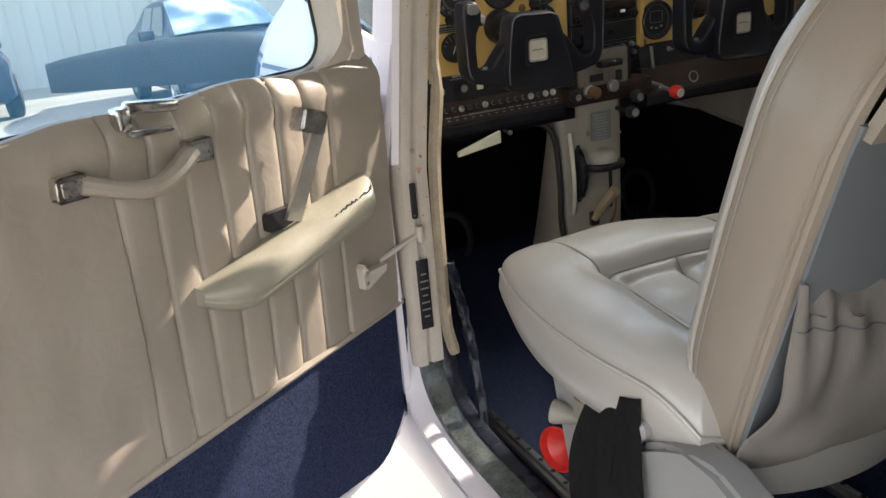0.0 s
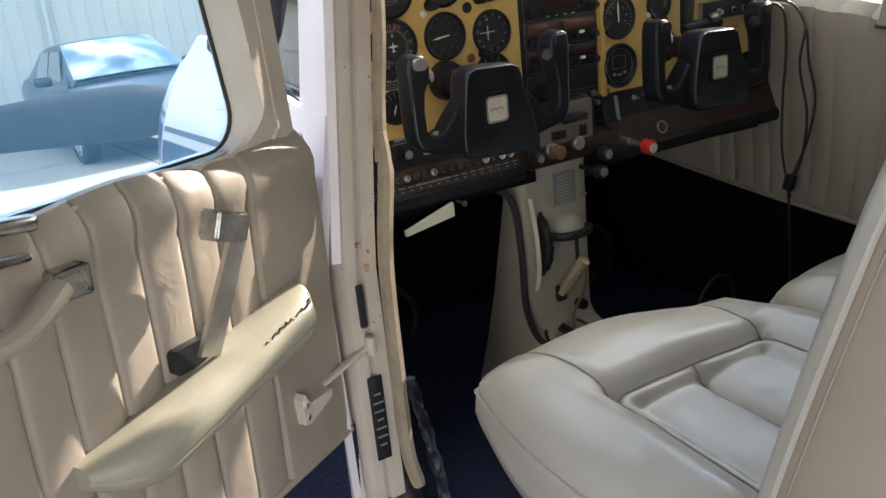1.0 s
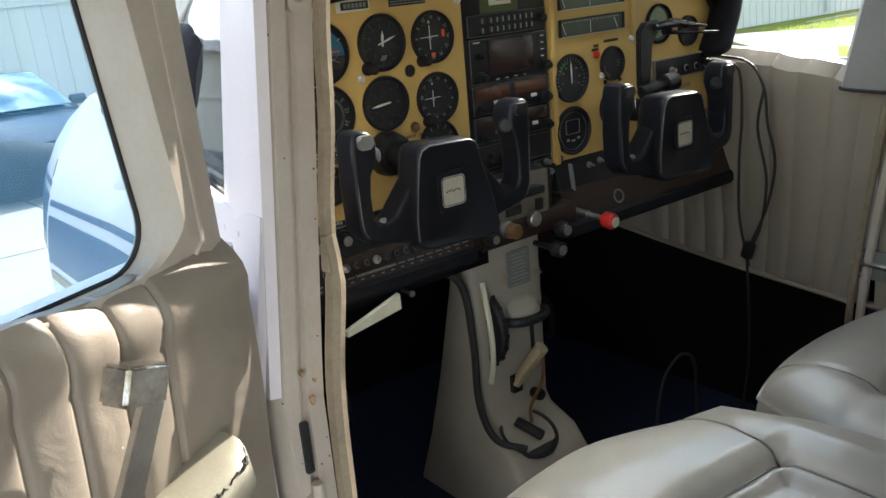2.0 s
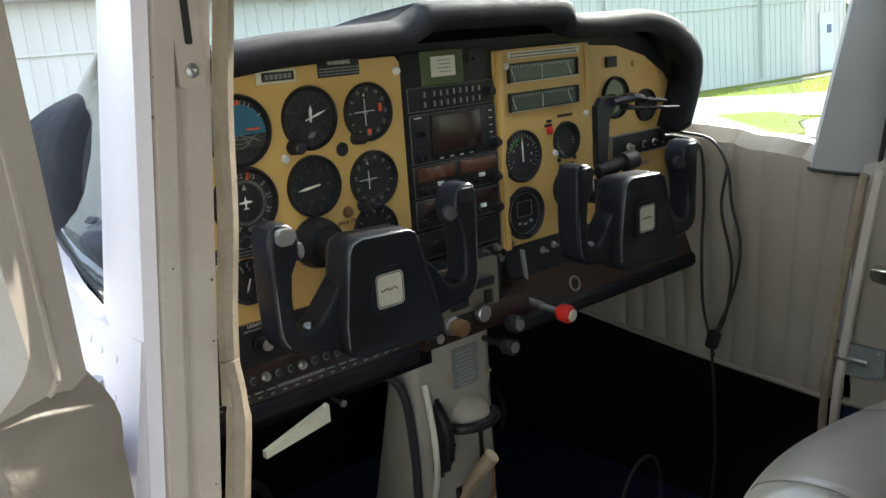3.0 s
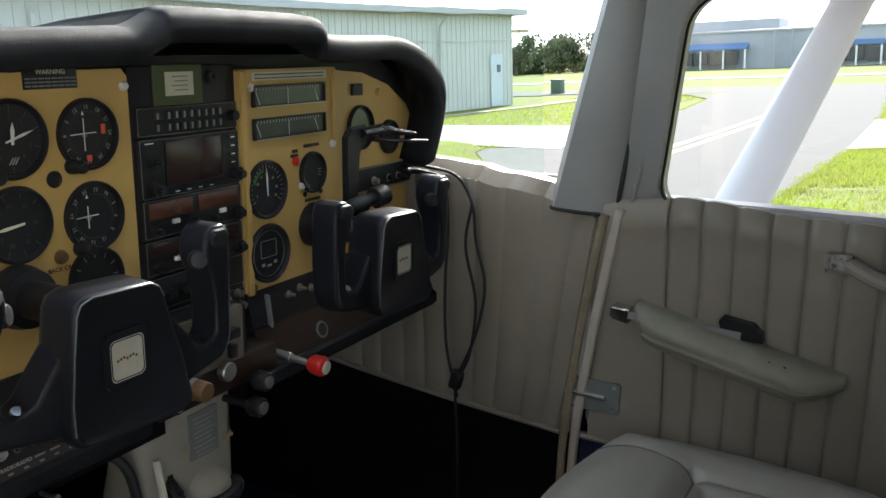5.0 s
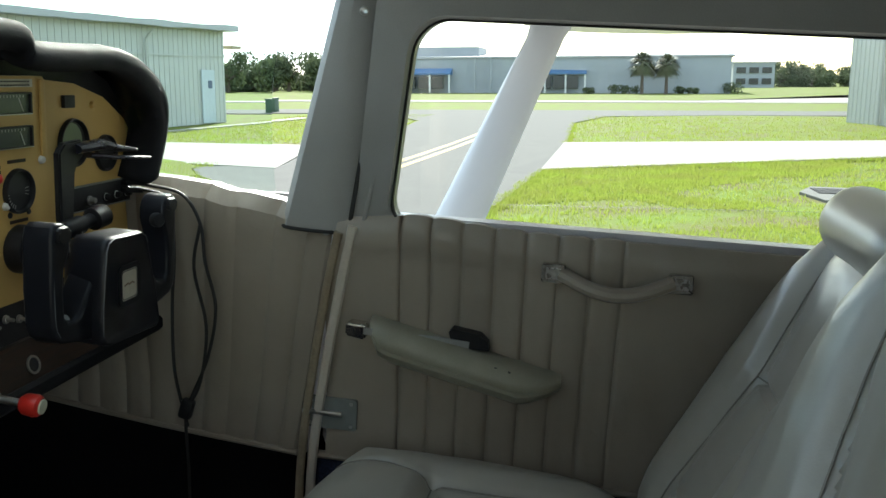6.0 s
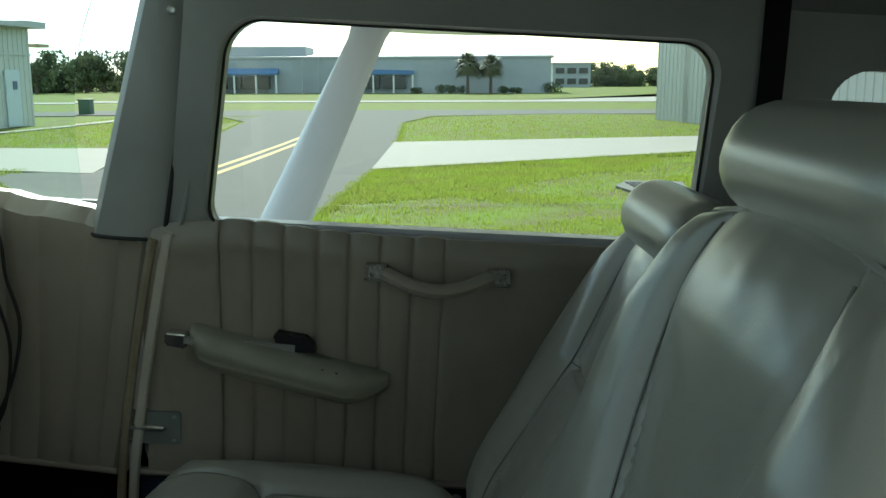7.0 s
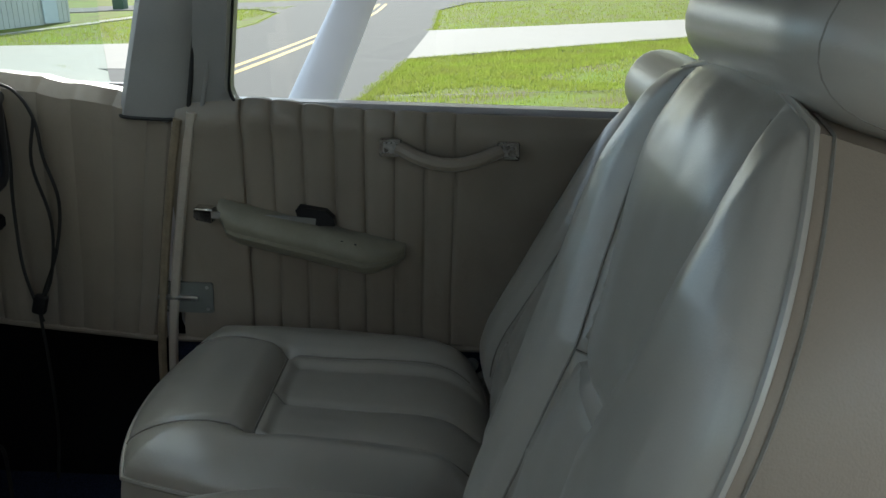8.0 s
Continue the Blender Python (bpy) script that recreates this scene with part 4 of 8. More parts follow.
for nm, rows, lab in (("top_cover", rings[:4], "matt black top cover"), ("padded_lip", rings[3:], "rounded padded lip")):
    bm = bmesh.new()
    loft(bm, rows, closed=False, caps=False)
    hp = part(nm, bm, HOOD, hood, lab, sharp=60)
    md = hp.modifiers.new("thick", "SOLIDIFY")
    md.thickness, md.offset = 0.004, -1


panel = thing("instrument_panel", (0, 0, 1.1), "gold and black airplane instrument panel full of round dials", "instrument panel")
YP = lambda a, b, t: Vector((a, t, b))
bm = bmesh.new()
plate(bm, [(-0.495, 1.15), (0.528, 1.12), (0.540, 1.42), (0.515, 1.48), (0.46, 1.535), (0.40, 1.56), (-0.40, 1.56), (-0.47, 1.52), (-0.495, 1.44)], YP, 0.012, 0.03)
part("backing_plate", bm, BLACK, panel, "black backing of the panel")
bm = bmesh.new()
lp = [(-0.488, 1.262), (-0.083, 1.262), (-0.083, 1.540), (-0.09, 1.548), (-0.36, 1.545), (-0.43, 1.53), (-0.475, 1.49), (-0.488, 1.44)]
plate(bm, lp, YP, 0.0, 0.011)
part("left_plate", bm, GOLD, panel, "gold painted left dial plate")
bm = bmesh.new()
rp = [(0.27, 1.262), (0.50, 1.285), (0.530, 1.33), (0.535, 1.40), (0.522, 1.440), (0.490, 1.480), (0.435, 1.513), (0.363, 1.533), (0.27, 1.540)]
plate(bm, rp, YP, 0.004, 0.011)
part("right_plate", bm, GOLD, panel, "gold painted right plate with a round corner")
bm = bmesh.new()
plate(bm, rounded(0.080, 1.258, 0.282, 1.543, 0.004), YP, -0.006, 0.010)
part("engine_plate", bm, GOLD, panel, "raised gold engine gauge plate")
part("plate_rib", boxm((0.0875, -0.008, 1.40), (0.010, 0.006, 0.283), bevel=0.002), GOLD, panel)
part("plate_rib", boxm((0.2755, -0.008, 1.487), (0.010, 0.004, 0.105), bevel=0.0015), GOLD, panel)


def gauge(name, x, z, r, y=0.0, label="", knob=None, square=False):
    """A dial: black bezel ring, sunken face, glass."""
    bm = bmesh.new()
    lathe(bm, (x, y, z), (0, -1, 0), [(-0.004, r), (0.003, r), (0.006, r * 0.97), (0.0065, r * 0.93), (0.003, r * 0.87), (-0.004, r * 0.86)], 40)
    g = part(name, bm, BLACK, panel, label)
    bm = bmesh.new()
    lathe(bm, (x, y, z), (0, -1, 0), [(-0.002, r * 0.9), (0.0008, r * 0.9)], 36)
    part("dial_face", bm, DIAL, g)
    if knob:
        kx, kz, kr = knob
        bm = bmesh.new()
        lathe(bm, (x + kx, y, z + kz), (0, -1, 0), [(0, kr * 1.15), (0.006, kr * 1.1), (0.007, kr), (0.018, kr * 0.92), (0.020, kr * 0.7)], 16)
        part("set_knob", bm, BLACK, g)
    return g


def marks(g, x, z, y, rows, mat=DIALW, name="tick_marks"):
    """rows: (angle clockwise from the top, inner and outer radius, width)."""
    bm = bmesh.new()
    for ang, r0, r1, wd in rows:
        a = radians(ang)
        d, s = Vector((math.sin(a), 0, math.cos(a))), Vector((math.cos(a), 0, -math.sin(a)))
        c = Vector((x, y, z))
        q = [c + d * r0 - s * wd / 2, c + d * r0 + s * wd / 2, c + d * r1 + s * wd / 2, c + d * r1 - s * wd / 2]
        lo = [bm.verts.new(p) for p in q]
        hi = [bm.verts.new(p + Vector((0, -0.0004, 0))) for p in q]
        bm.faces.new(lo)
        bm.faces.new(hi)
        for i in range(4):
            bm.faces.new((lo[i], lo[(i + 1) % 4], hi[(i + 1) % 4], hi[i]))
    return part(name, bm, mat, g, smooth=False, tags=("", "", "", "stuff"))


def needle(g, x, z, y, ang, length, wd, tail=0.3, mat=WHITE):
    a = radians(ang)
    d, s = Vector((math.sin(a), 0, math.cos(a))), Vector((math.cos(a), 0, -math.sin(a)))
    c = Vector((x, 0, z))
    out = [c - d * length * tail - s * wd * 0.3, c - d * length * tail + s * wd * 0.3, c + s * wd * 0.35, c + d * length * 0.55 + s * wd * 0.5, c + d * length, c + d * length * 0.55 - s * wd * 0.5, c - s * wd * 0.35]
    bm = bmesh.new()
    lo, hi = [bm.verts.new(p + Vector((0, y - 0.0015, 0))) for p in out], [bm.verts.new(p + Vector((0, y - 0.0021, 0))) for p in out]
    bm.faces.new(lo)
    bm.faces.new(hi)
    for i in range(7):
        bm.faces.new((lo[i], lo[(i + 1) % 7], hi[(i + 1) % 7], hi[i]))
    return part("needle", bm, mat, g, smooth=False)


def figures(g, x, z, y, r, items, size, mat=DIALW, radial=True):
    """Figures round a dial: (text, angle clockwise from the top)."""
    size *= 0.84
    for s, ang in items:
        a = radians(ang)
        m = Matrix.Translation((x + r * math.sin(a), y, z + r * math.cos(a))) @ pose(0, 0, 0, 90, 0, 0) @ pose(0, 0, 0, 0, 0, -ang if radial else 0)
        text("figure", s, size, m, mat, g)


FY = -0.0012
# attitude indicator
g = gauge("attitude_indicator", -0.318, 1.482, 0.041, label="attitude indicator with a blue sky half")
bm = bmesh.new()
half = [(-0.318 + 0.034 * math.cos(t), 1.478 + 0.034 * math.sin(t)) for t in span(-0.02, math.pi + 0.02, 20)]
plate(bm, half, YP, FY - 0.0008, FY)
part("sky_half", bm, BLUE, g, "blue sky half")
marks(g, -0.318, 1.482, FY - 0.0008, [(a, 0.029, 0.034, 0.0012) for a in (-60, -30, -20, -10, 10, 20, 30, 60)])
marks(g, -0.318, 1.482, FY - 0.0008, [(a, 0.029, 0.0345, 0.003) for a in (-4, 4)], ORANGE, "bank_pointer")
bm = bmesh.new()
box(bm, (-0.336, FY - 0.0016, 1.481), (0.020, 0.0008, 0.0024))
box(bm, (-0.300, FY - 0.0016, 1.483), (0.017, 0.0008, 0.0024))
part("aircraft_bar", bm, ORANGE, g, "orange aircraft bars")
bm = bmesh.new()
plate(bm, [(-0.318 + 0.034 * math.cos(t), 1.4765 + 0.034 * math.sin(t)) for t in span(math.pi + 0.03, 2 * math.pi - 0.03, 20)], YP, FY - 0.0006, FY)
part("ground_half", bm, BROWNF, g, "dark ground half")
bm = bmesh.new()
for dx in (-0.026, -0.012, 0.012, 0.026):
    tube(bm, [(-0.318 + 0.10 * dx, FY - 0.001, 1.4775), (-0.318 + 0.6 * dx, FY - 0.001, 1.472 + abs(dx) * 0.05), (-0.318 + dx, FY - 0.001, 1.463 + abs(dx) * 0.22)], 0.00032, 5)
for k in range(3):
    tube(bm, [(-0.318 + (0.028 - 0.006 * k) * math.cos(t), FY - 0.001, 1.481 - (0.008 + 0.005 * k) * math.sin(t)) for t in span(0.5, math.pi - 0.5, 12)], 0.00028, 5)
part("ground_lines", bm, DIALW, g)
bm = bmesh.new()
plate(bm, [(-0.318 + 0.033 * math.cos(t), 1.479 + 0.033 * math.sin(t)) for t in span(math.pi + 0.55, 2 * math.pi - 0.55, 16)], YP, FY - 0.0022, FY - 0.0012)
part("lower_mask", bm, DIAL, g, "black lower mask")
# altimeter
g = gauge("altimeter", -0.224, 1.486, 0.038, label="altimeter with two white hands", knob=(-0.026, -0.031, 0.008))
marks(g, -0.224, 1.486, FY, [(36 * k, 0.025, 0.032, 0.0011) for k in range(10)] + [(7.2 * k, 0.029, 0.032, 0.0005) for k in range(50)], FAINT)
needle(g, -0.224, 1.486, FY, 72, 0.024, 0.0028)
needle(g, -0.224, 1.486, FY - 0.0006, 4, 0.016, 0.0042)
bm = bmesh.new()
for k in range(3):
    box(bm, (-0.226 + k * 0.003, FY - 0.0004, 1.466), (0.0012, 0.0006, 0.008), (0, 35, 0))
part("hatch", bm, DIALW, g)
figures(g, -0.224, 1.486, FY, 0.0205, [(str(k), 36 * k) for k in (0, 1, 2, 3, 4, 5, 6, 7, 8, 9)], 0.007, FAINT, radial=False)
# two nav indicators
COMP = [("15", 0), ("18", 30), ("21", 60), ("24", 90), ("27", 120), ("30", 150), ("33", 180), ("N", 210), ("3", 240), ("6", 270), ("E", 300), ("12", 330)]
for zz, nm, rot, kn in ((1.484, "course_indicator", 0, (-0.022, -0.030, 0.007)), (1.400, "course_indicator", -172, (-0.020, -0.030, 0.0075))):
    g = gauge(nm, -0.1385, zz, 0.0365, label="course deviation indicator with crossed white needles", knob=kn)
    marks(g, -0.1385, zz, FY, [(5 * k, 0.0225 if k % 2 else 0.0215, 0.0240, 0.0004) for k in range(72)], FAINT)
    figures(g, -0.1385, zz, FY, 0.0272, [(s, a + rot) for s, a in COMP], 0.0072)
    bm = bmesh.new()
    cx = -0.1435 if zz > 1.45 else -0.1465
    box(bm, (cx, FY - 0.0008, zz), (0.0009, 0.0006, 0.033 if zz > 1.45 else 0.023))
    box(bm, (cx - 0.001, FY - 0.0012, zz + 0.001), (0.031 if zz > 1.45 else 0.027, 0.0006, 0.0009), (0, -1.5, 0))
    plate(bm, [(cx - 0.0015, zz + 0.0195), (cx + 0.0015, zz + 0.0195), (cx, zz + 0.0235)], YP, FY - 0.0008, FY - 0.0002)
    part("cross_needles", bm, WHITE, g)
    bm = bmesh.new()
    frame_plate(bm, [(cx + 0.0030 * math.cos(t), zz + 0.0030 * math.sin(t)) for t in span(0, 2 * math.pi, 20)[:-1]], [(cx + 0.0023 * math.cos(t), zz + 0.0023 * math.sin(t)) for t in span(0, 2 * math.pi, 20)[:-1]], YP, FY - 0.0016, FY - 0.001)
    part("centre_ring", bm, DIALW, g)
    bm = bmesh.new()
    for sx in (-1, 1):
        for k in (1, 2, 3):
            lathe(bm, (-0.1385 + sx * 0.004 * k, FY, zz), (0, -1, 0), [(0, 0.0006), (0.0004, 0.0006)], 8)
    part("dots", bm, FAINT, g)
    if zz > 1.45:
        bm = bmesh.new()
        box(bm, (-0.1195, FY - 0.0004, zz + 0.004), (0.005, 0.0006, 0.010))
        part("flag", bm, ORANGE, g, "red warning flag")
        bm = bmesh.new()
        box(bm, (-0.139, FY - 0.0004, zz - 0.024), (0.006, 0.0006, 0.006))
        part("flag", bm, ORANGE, g, "red warning flag")
# heading indicator
g = gauge("heading_indicator", -0.320, 1.402, 0.0415, label="heading indicator with a white compass card", knob=(-0.014, -0.040, 0.008))
marks(g, -0.320, 1.402, FY, [(5 * k, 0.0228 if k % 2 else 0.0218, 0.0262, 0.0005) for k in range(72)])
figures(g, -0.320, 1.402, FY, 0.0306, [(s, a + 3) for s, a in (("12", -10), ("15", 20), ("S", 50), ("21", 80), ("24", 110), ("W", 140), ("30", 170), ("33", 200), ("N", 230), ("3", 260), ("6", 290), ("E", 320))], 0.0098)
bm = bmesh.new()
plate(bm, [(-0.3209, 1.3960), (-0.3235, 1.3952), (-0.3235, 1.3944), (-0.3200, 1.3944), (-0.3165, 1.3944), (-0.3165, 1.3952), (-0.3191, 1.3960), (-0.3189, 1.4008), (-0.3122, 1.4014), (-0.3122, 1.4028), (-0.3189, 1.4041), (-0.3200, 1.4088), (-0.3211, 1.4041), (-0.3278, 1.4028), (-0.3278, 1.4014), (-0.3211, 1.4008)], YP, FY - 0.001, FY - 0.0002)
part("aircraft_symbol", bm, WHITE, g, "white airplane symbol")
bm = bmesh.new()
plate(bm, [(-0.3225, 1.4165), (-0.3175, 1.4165), (-0.320, 1.4230)], YP, FY - 0.001, FY - 0.0002)
part("lubber_mark", bm, DIALW, g)
part("lower_line", boxm((-0.320, FY - 0.0006, 1.3865), (0.0008, 0.0006, 0.010)), FAINT, g)
marks(g, -0.320, 1.402, FY - 0.0004, [(9, 0.0265, 0.0345, 0.0011), (13, 0.0265, 0.0345, 0.0011), (11, 0.0265, 0.0285, 0.0035)], ORANGE, "heading_bug")
# vertical speed
g = gauge("vertical_speed_indicator", -0.227, 1.4055, 0.0375, label="vertical speed indicator with one white needle")
marks(g, -0.227, 1.4055, FY, [(270 + s * 34 * k, 0.026, 0.032, 0.0011) for k in range(5) for s in (1, -1)], FAINT)
needle(g, -0.227, 1.4055, FY, 263, 0.025, 0.0034, mat=CREAMW)
figures(g, -0.227, 1.4055, FY, 0.020, [("5", 305), ("10", 340), ("15", 30), ("20", 90), ("15", 150), ("10", 200), ("5", 235)], 0.0068, FAINT, radial=False)
# airspeed and turn indicators behind the post
g = gauge("airspeed_indicator", -0.408, 1.484, 0.038, label="airspeed indicator")
marks(g, -0.408, 1.484, FY, [(20 + 20 * k, 0.026, 0.032, 0.001) for k in range(17)])
needle(g, -0.408, 1.484, FY, 0, 0.026, 0.003)
g = gauge("turn_indicator", -0.412, 1.402, 0.0385, label="turn indicator")
marks(g, -0.412, 1.402, FY, [(a, 0.026, 0.032, 0.0018) for a in (70, 90, 110, 250, 270, 290)])
# suction gauge
g = gauge("suction_gauge", -0.328, 1.311, 0.027, label="small suction gauge with a white needle")
marks(g, -0.328, 1.311, FY, [(-75 + 25 * k, 0.017, 0.023, 0.0012) for k in range(7)])
needle(g, -0.328, 1.311, FY, 200, 0.013, 0.0026)
figures(g, -0.328, 1.311, FY, 0.0145, [("4", -25), ("5", 10), ("6", 40)], 0.006, radial=False)
g = gauge("clock_dial", -0.142, 1.335, 0.034, label="dark round dial behind the yoke")
marks(g, -0.142, 1.335, FY, [(30 * k, 0.022, 0.028, 0.0012) for k in range(12)])
# tachometer, ammeter and electronic gauge on the engine plate
EY = -0.0072
g = gauge("tachometer", 0.1255, 1.391, 0.0385, y=-0.006, label="tachometer with a green arc")
marks(g, 0.1255, 1.391, EY, [(-120 + 12 * k, 0.028 if k % 5 else 0.025, 0.0325, 0.001) for k in range(21)])
GREENARC = material("green_arc", (0.05, 0.25, 0.05), 0.6, scale=60)
marks(g, 0.1255, 1.391, EY - 0.0002, [(-66 + 4 * k, 0.0245, 0.0275, 0.0018) for k in range(14)], GREENARC, "green_arc")
needle(g, 0.1255, 1.391, EY, -2, 0.027, 0.0032)
figures(g, 0.1255, 1.391, EY, 0.0195, [("5", -110), ("10", -62), ("15", -30), ("20", 2), ("25", 42), ("30", 85), ("35", 118)], 0.006, radial=False)
g = gauge("ammeter", 0.2225, 1.402, 0.0285, y=-0.006, label="small dark ammeter")
marks(g, 0.2225, 1.402, EY, [(200 + 12 * k, 0.018, 0.023, 0.001) for k in range(6)])
marks(g, 0.2225, 1.402, EY, [(80 + 14 * k, 0.013, 0.020, 0.001) for k in range(3)])
g = gauge("fuel_computer", 0.1255, 1.307, 0.0395, y=-0.006, label="round fuel computer with a square screen")
bm = bmesh.new()
frame_plate(bm, [(0.1255 + 0.0305 * math.cos(t), 1.307 + 0.0305 * math.sin(t)) for t in span(0, 2 * math.pi, 40)[:-1]], [(0.1255 + 0.0301 * math.cos(t), 1.307 + 0.0301 * math.sin(t)) for t in span(0, 2 * math.pi, 40)[:-1]], YP, EY - 0.0006, EY)
frame_plate(bm, rounded(0.1095, 1.302, 0.1405, 1.325, 0.003), rounded(0.1100, 1.3025, 0.1400, 1.3245, 0.003), YP, EY - 0.0006, EY)
box(bm, (0.1135, EY - 0.0004, 1.293), (0.006, 0.0005, 0.004))
box(bm, (0.1255, EY - 0.0004, 1.291), (0.008, 0.0005, 0.003))
box(bm, (0.1375, EY - 0.0004, 1.294), (0.006, 0.0005, 0.004))
part("white_outline", bm, DIALW, g)
# strip gauges
for zz, up in ((1.510, 0), (1.469, 1)):
    bm = bmesh.new()
    frame_plate(bm, rounded(0.103, zz - 0.0135, 0.252, zz + 0.0135, 0.002), rounded(0.1055, zz - 0.0115, 0.2495, zz + 0.0115, 0.002), YP, -0.011, -0.004)
    g = part("strip_gauge", bm, BLACK, panel, "wide strip gauge behind glass")
    bm = bmesh.new()
    box(bm, (0.1775, -0.0068, zz), (0.144, 0.001, 0.023))
    part("gauge_face", bm, material("strip_face", (0.10, 0.13, 0.09) if not up else (0.05, 0.06, 0.05), 0.25, other=(0.07, 0.09, 0.07), scale=30), g, "grey-green gauge face")
    bm = bmesh.new()
    for k, a in enumerate((-24, 0, -26)):
        box(bm, (0.114 + 0.060 * k, -0.0078, zz - 0.002), (0.0009, 0.0006, 0.019), (0, a, 0))
    for k in range(22):
        box(bm, (0.113 + 0.0060 * k, -0.0076, zz + 0.0085), (0.0006, 0.0004, 0.003))
    part("pointer_marks", bm, WHITE, g)
    bm = bmesh.new()
    box(bm, (0.1775, -0.0118, zz - 0.0130), (0.145, 0.001, 0.0012))
    part("bright_edge", bm, ALU, g)
# engine plate placards, lights, screws
def small(name, shape, mat, label=""):
    return part(name, shape, mat, panel, label)
small("top_placard", boxm((0.182, -0.0068, 1.5345), (0.152, 0.0012, 0.010)), PAPER, "pale printed strip placard")
bm = bmesh.new()
for k in range(2):
    for i in range(26):
        box(bm, (0.112 + 0.0055 * i, -0.0078, 1.5365 - 0.0045 * k), (0.004, 0.0004, 0.0016))
small("placard_print", bm, DIAL)
small("red_light", lathe(bmesh.new(), (0.187, -0.006, 1.421), (0, -1, 0), [(0, 0.0065), (0.003, 0.006), (0.005, 0.003), (0.0055, 0)], 16), REDP, "red warning light")
for x, z, w in ((0.186, 1.4345, 0.011), (0.184, 1.4285, 0.016), (0.222, 1.4395, 0.034), (0.222, 1.3645, 0.034)):
    small("name_bar", boxm((x, -0.0068, z), (w, 0.0008, 0.0042)), WOOD, "unreadable printed caption")
for x, z in ((0.206, 1.3735), (0.242, 1.3735)):
    small("cover_screw", lathe(bmesh.new(), (x, -0.006, z), (0, -1, 0), [(0, 0.004), (0.0015, 0.0035), (0.002, 0)], 10), DIAL)
for x, z in ((0.103, 1.521), (0.198, 1.386), (0.271, 1.437), (-0.262, 1.443), (-0.089, 1.530), (-0.372, 1.352), (-0.36, 1.336), (0.405, 1.503)):
    y = -0.006 if x > 0.05 else 0.0
    if x > 0.3:
        y = 0.004
    small("panel_button", lathe(bmesh.new(), (x, y, z), (0, -1, 0), [(0, 0.0055), (0.002, 0.0052), (0.0045, 0.004), (0.005, 0.0)], 14), WHITE if x < 0.3 else GOLD, "white plastic screw cap")
small("jack_hole", lathe(bmesh.new(), (-0.1815, 0, 1.4435), (0, -1, 0), [(0, 0.0085), (0.0015, 0.0085), (0.0015, 0.007), (0.0003, 0.006)], 20), DIAL, "black jack hole")
small("brown_button", lathe(bmesh.new(), (-0.182, 0, 1.3655), (0, -1, 0), [(0, 0.0075), (0.003, 0.007), (0.006, 0.005), (0.0065, 0)], 18), BRONZE, "brown push button")
text("caption", "BACK CRSE", 0.0065, Matrix.Translation((-0.181, -0.0004, 1.353)) @ pose(0, 0, 0, 90), DIAL, panel)
p = small("warning_placard", boxm((-0.176, -0.0008, 1.5405), (0.060, 0.0016, 0.020), bevel=0.0005), DIAL, "black warning placard")
text("warning_text", "WARNING", 0.0068, Matrix.Translation((-0.176, -0.0018, 1.5465)) @ pose(0, 0, 0, 90), PAPER, panel)
bm = bmesh.new()
for k in range(3):
    for i in range(8):
        box(bm, (-0.2015 + 0.0073 * i, -0.0018, 1.5405 - 0.0035 * k), (0.0062, 0.0005, 0.0016))
small("warning_bars", bm, GREYP, "unreadable lines of print")
small("number_frame", boxm((-0.263, -0.001, 1.5375), (0.052, 0.002, 0.0155), bevel=0.0006), PAPER, "white framed number plate")
small("number_field", boxm((-0.261, -0.0024, 1.5375), (0.042, 0.001, 0.010)), DIAL, "black number field")
bm = bmesh.new()
for i in range(6):
    box(bm, (-0.276 + 0.006 * i, -0.0032, 1.5375), (0.0042, 0.0006, 0.0058))
small("number_bars", bm, GREYP)
p = small("vacuum_placard", boxm((-0.335, -0.0008, 1.3475), (0.10, 0.0016, 0.016)), DIAL, "black vacuum placard")
text("vacuum_text", "STANDBY VACUUM SYS", 0.0052, Matrix.Translation((-0.335, -0.0018, 1.3515)) @ pose(0, 0, 0, 90), PAPER, panel)
bm = bmesh.new()
for k in range(2):
    for i in range(11):
        box(bm, (-0.379 + 0.0088 * i, -0.0018, 1.3465 - 0.004 * k), (0.0075, 0.0005, 0.0016))
small("vacuum_bars", bm, GREYP)
# right plate: switch holes, hour meter
g = gauge("round_vent", 0.356, 1.452, 0.034, y=0.004, label="round gauge with a grey face")
bm = bmesh.new()
lathe(bm, (0.352, 0.003, 1.454), (0, -1, 0), [(-0.002, 0.026), (0.0002, 0.026)], 30)
part("grey_face", bm, material("gauge_grey", (0.16, 0.2, 0.13), 0.4, scale=30), g)
g = gauge("round_vent", 0.436, 1.432, 0.027, y=0.004, label="small dark round gauge")
bm = bmesh.new()
box(bm, (0.345, 0.001, 1.509), (0.024, 0.006, 0.017), bevel=0.001)
small("square_window", bm, DIAL, "small square dark window")
bm = bmesh.new()
frame_plate(bm, rounded(0.337, 1.355, 0.507, 1.391, 0.002), rounded(0.3385, 1.3565, 0.5055, 1.3895, 0.002), YP, -0.004, 0.003)
small("intercom_rim", bm, GREYP)
bm = bmesh.new()
box(bm, (0.422, 0.001, 1.373), (0.167, 0.008, 0.033), bevel=0.001)
ic = small("intercom", bm, BLACK, "black intercom with four small knobs")
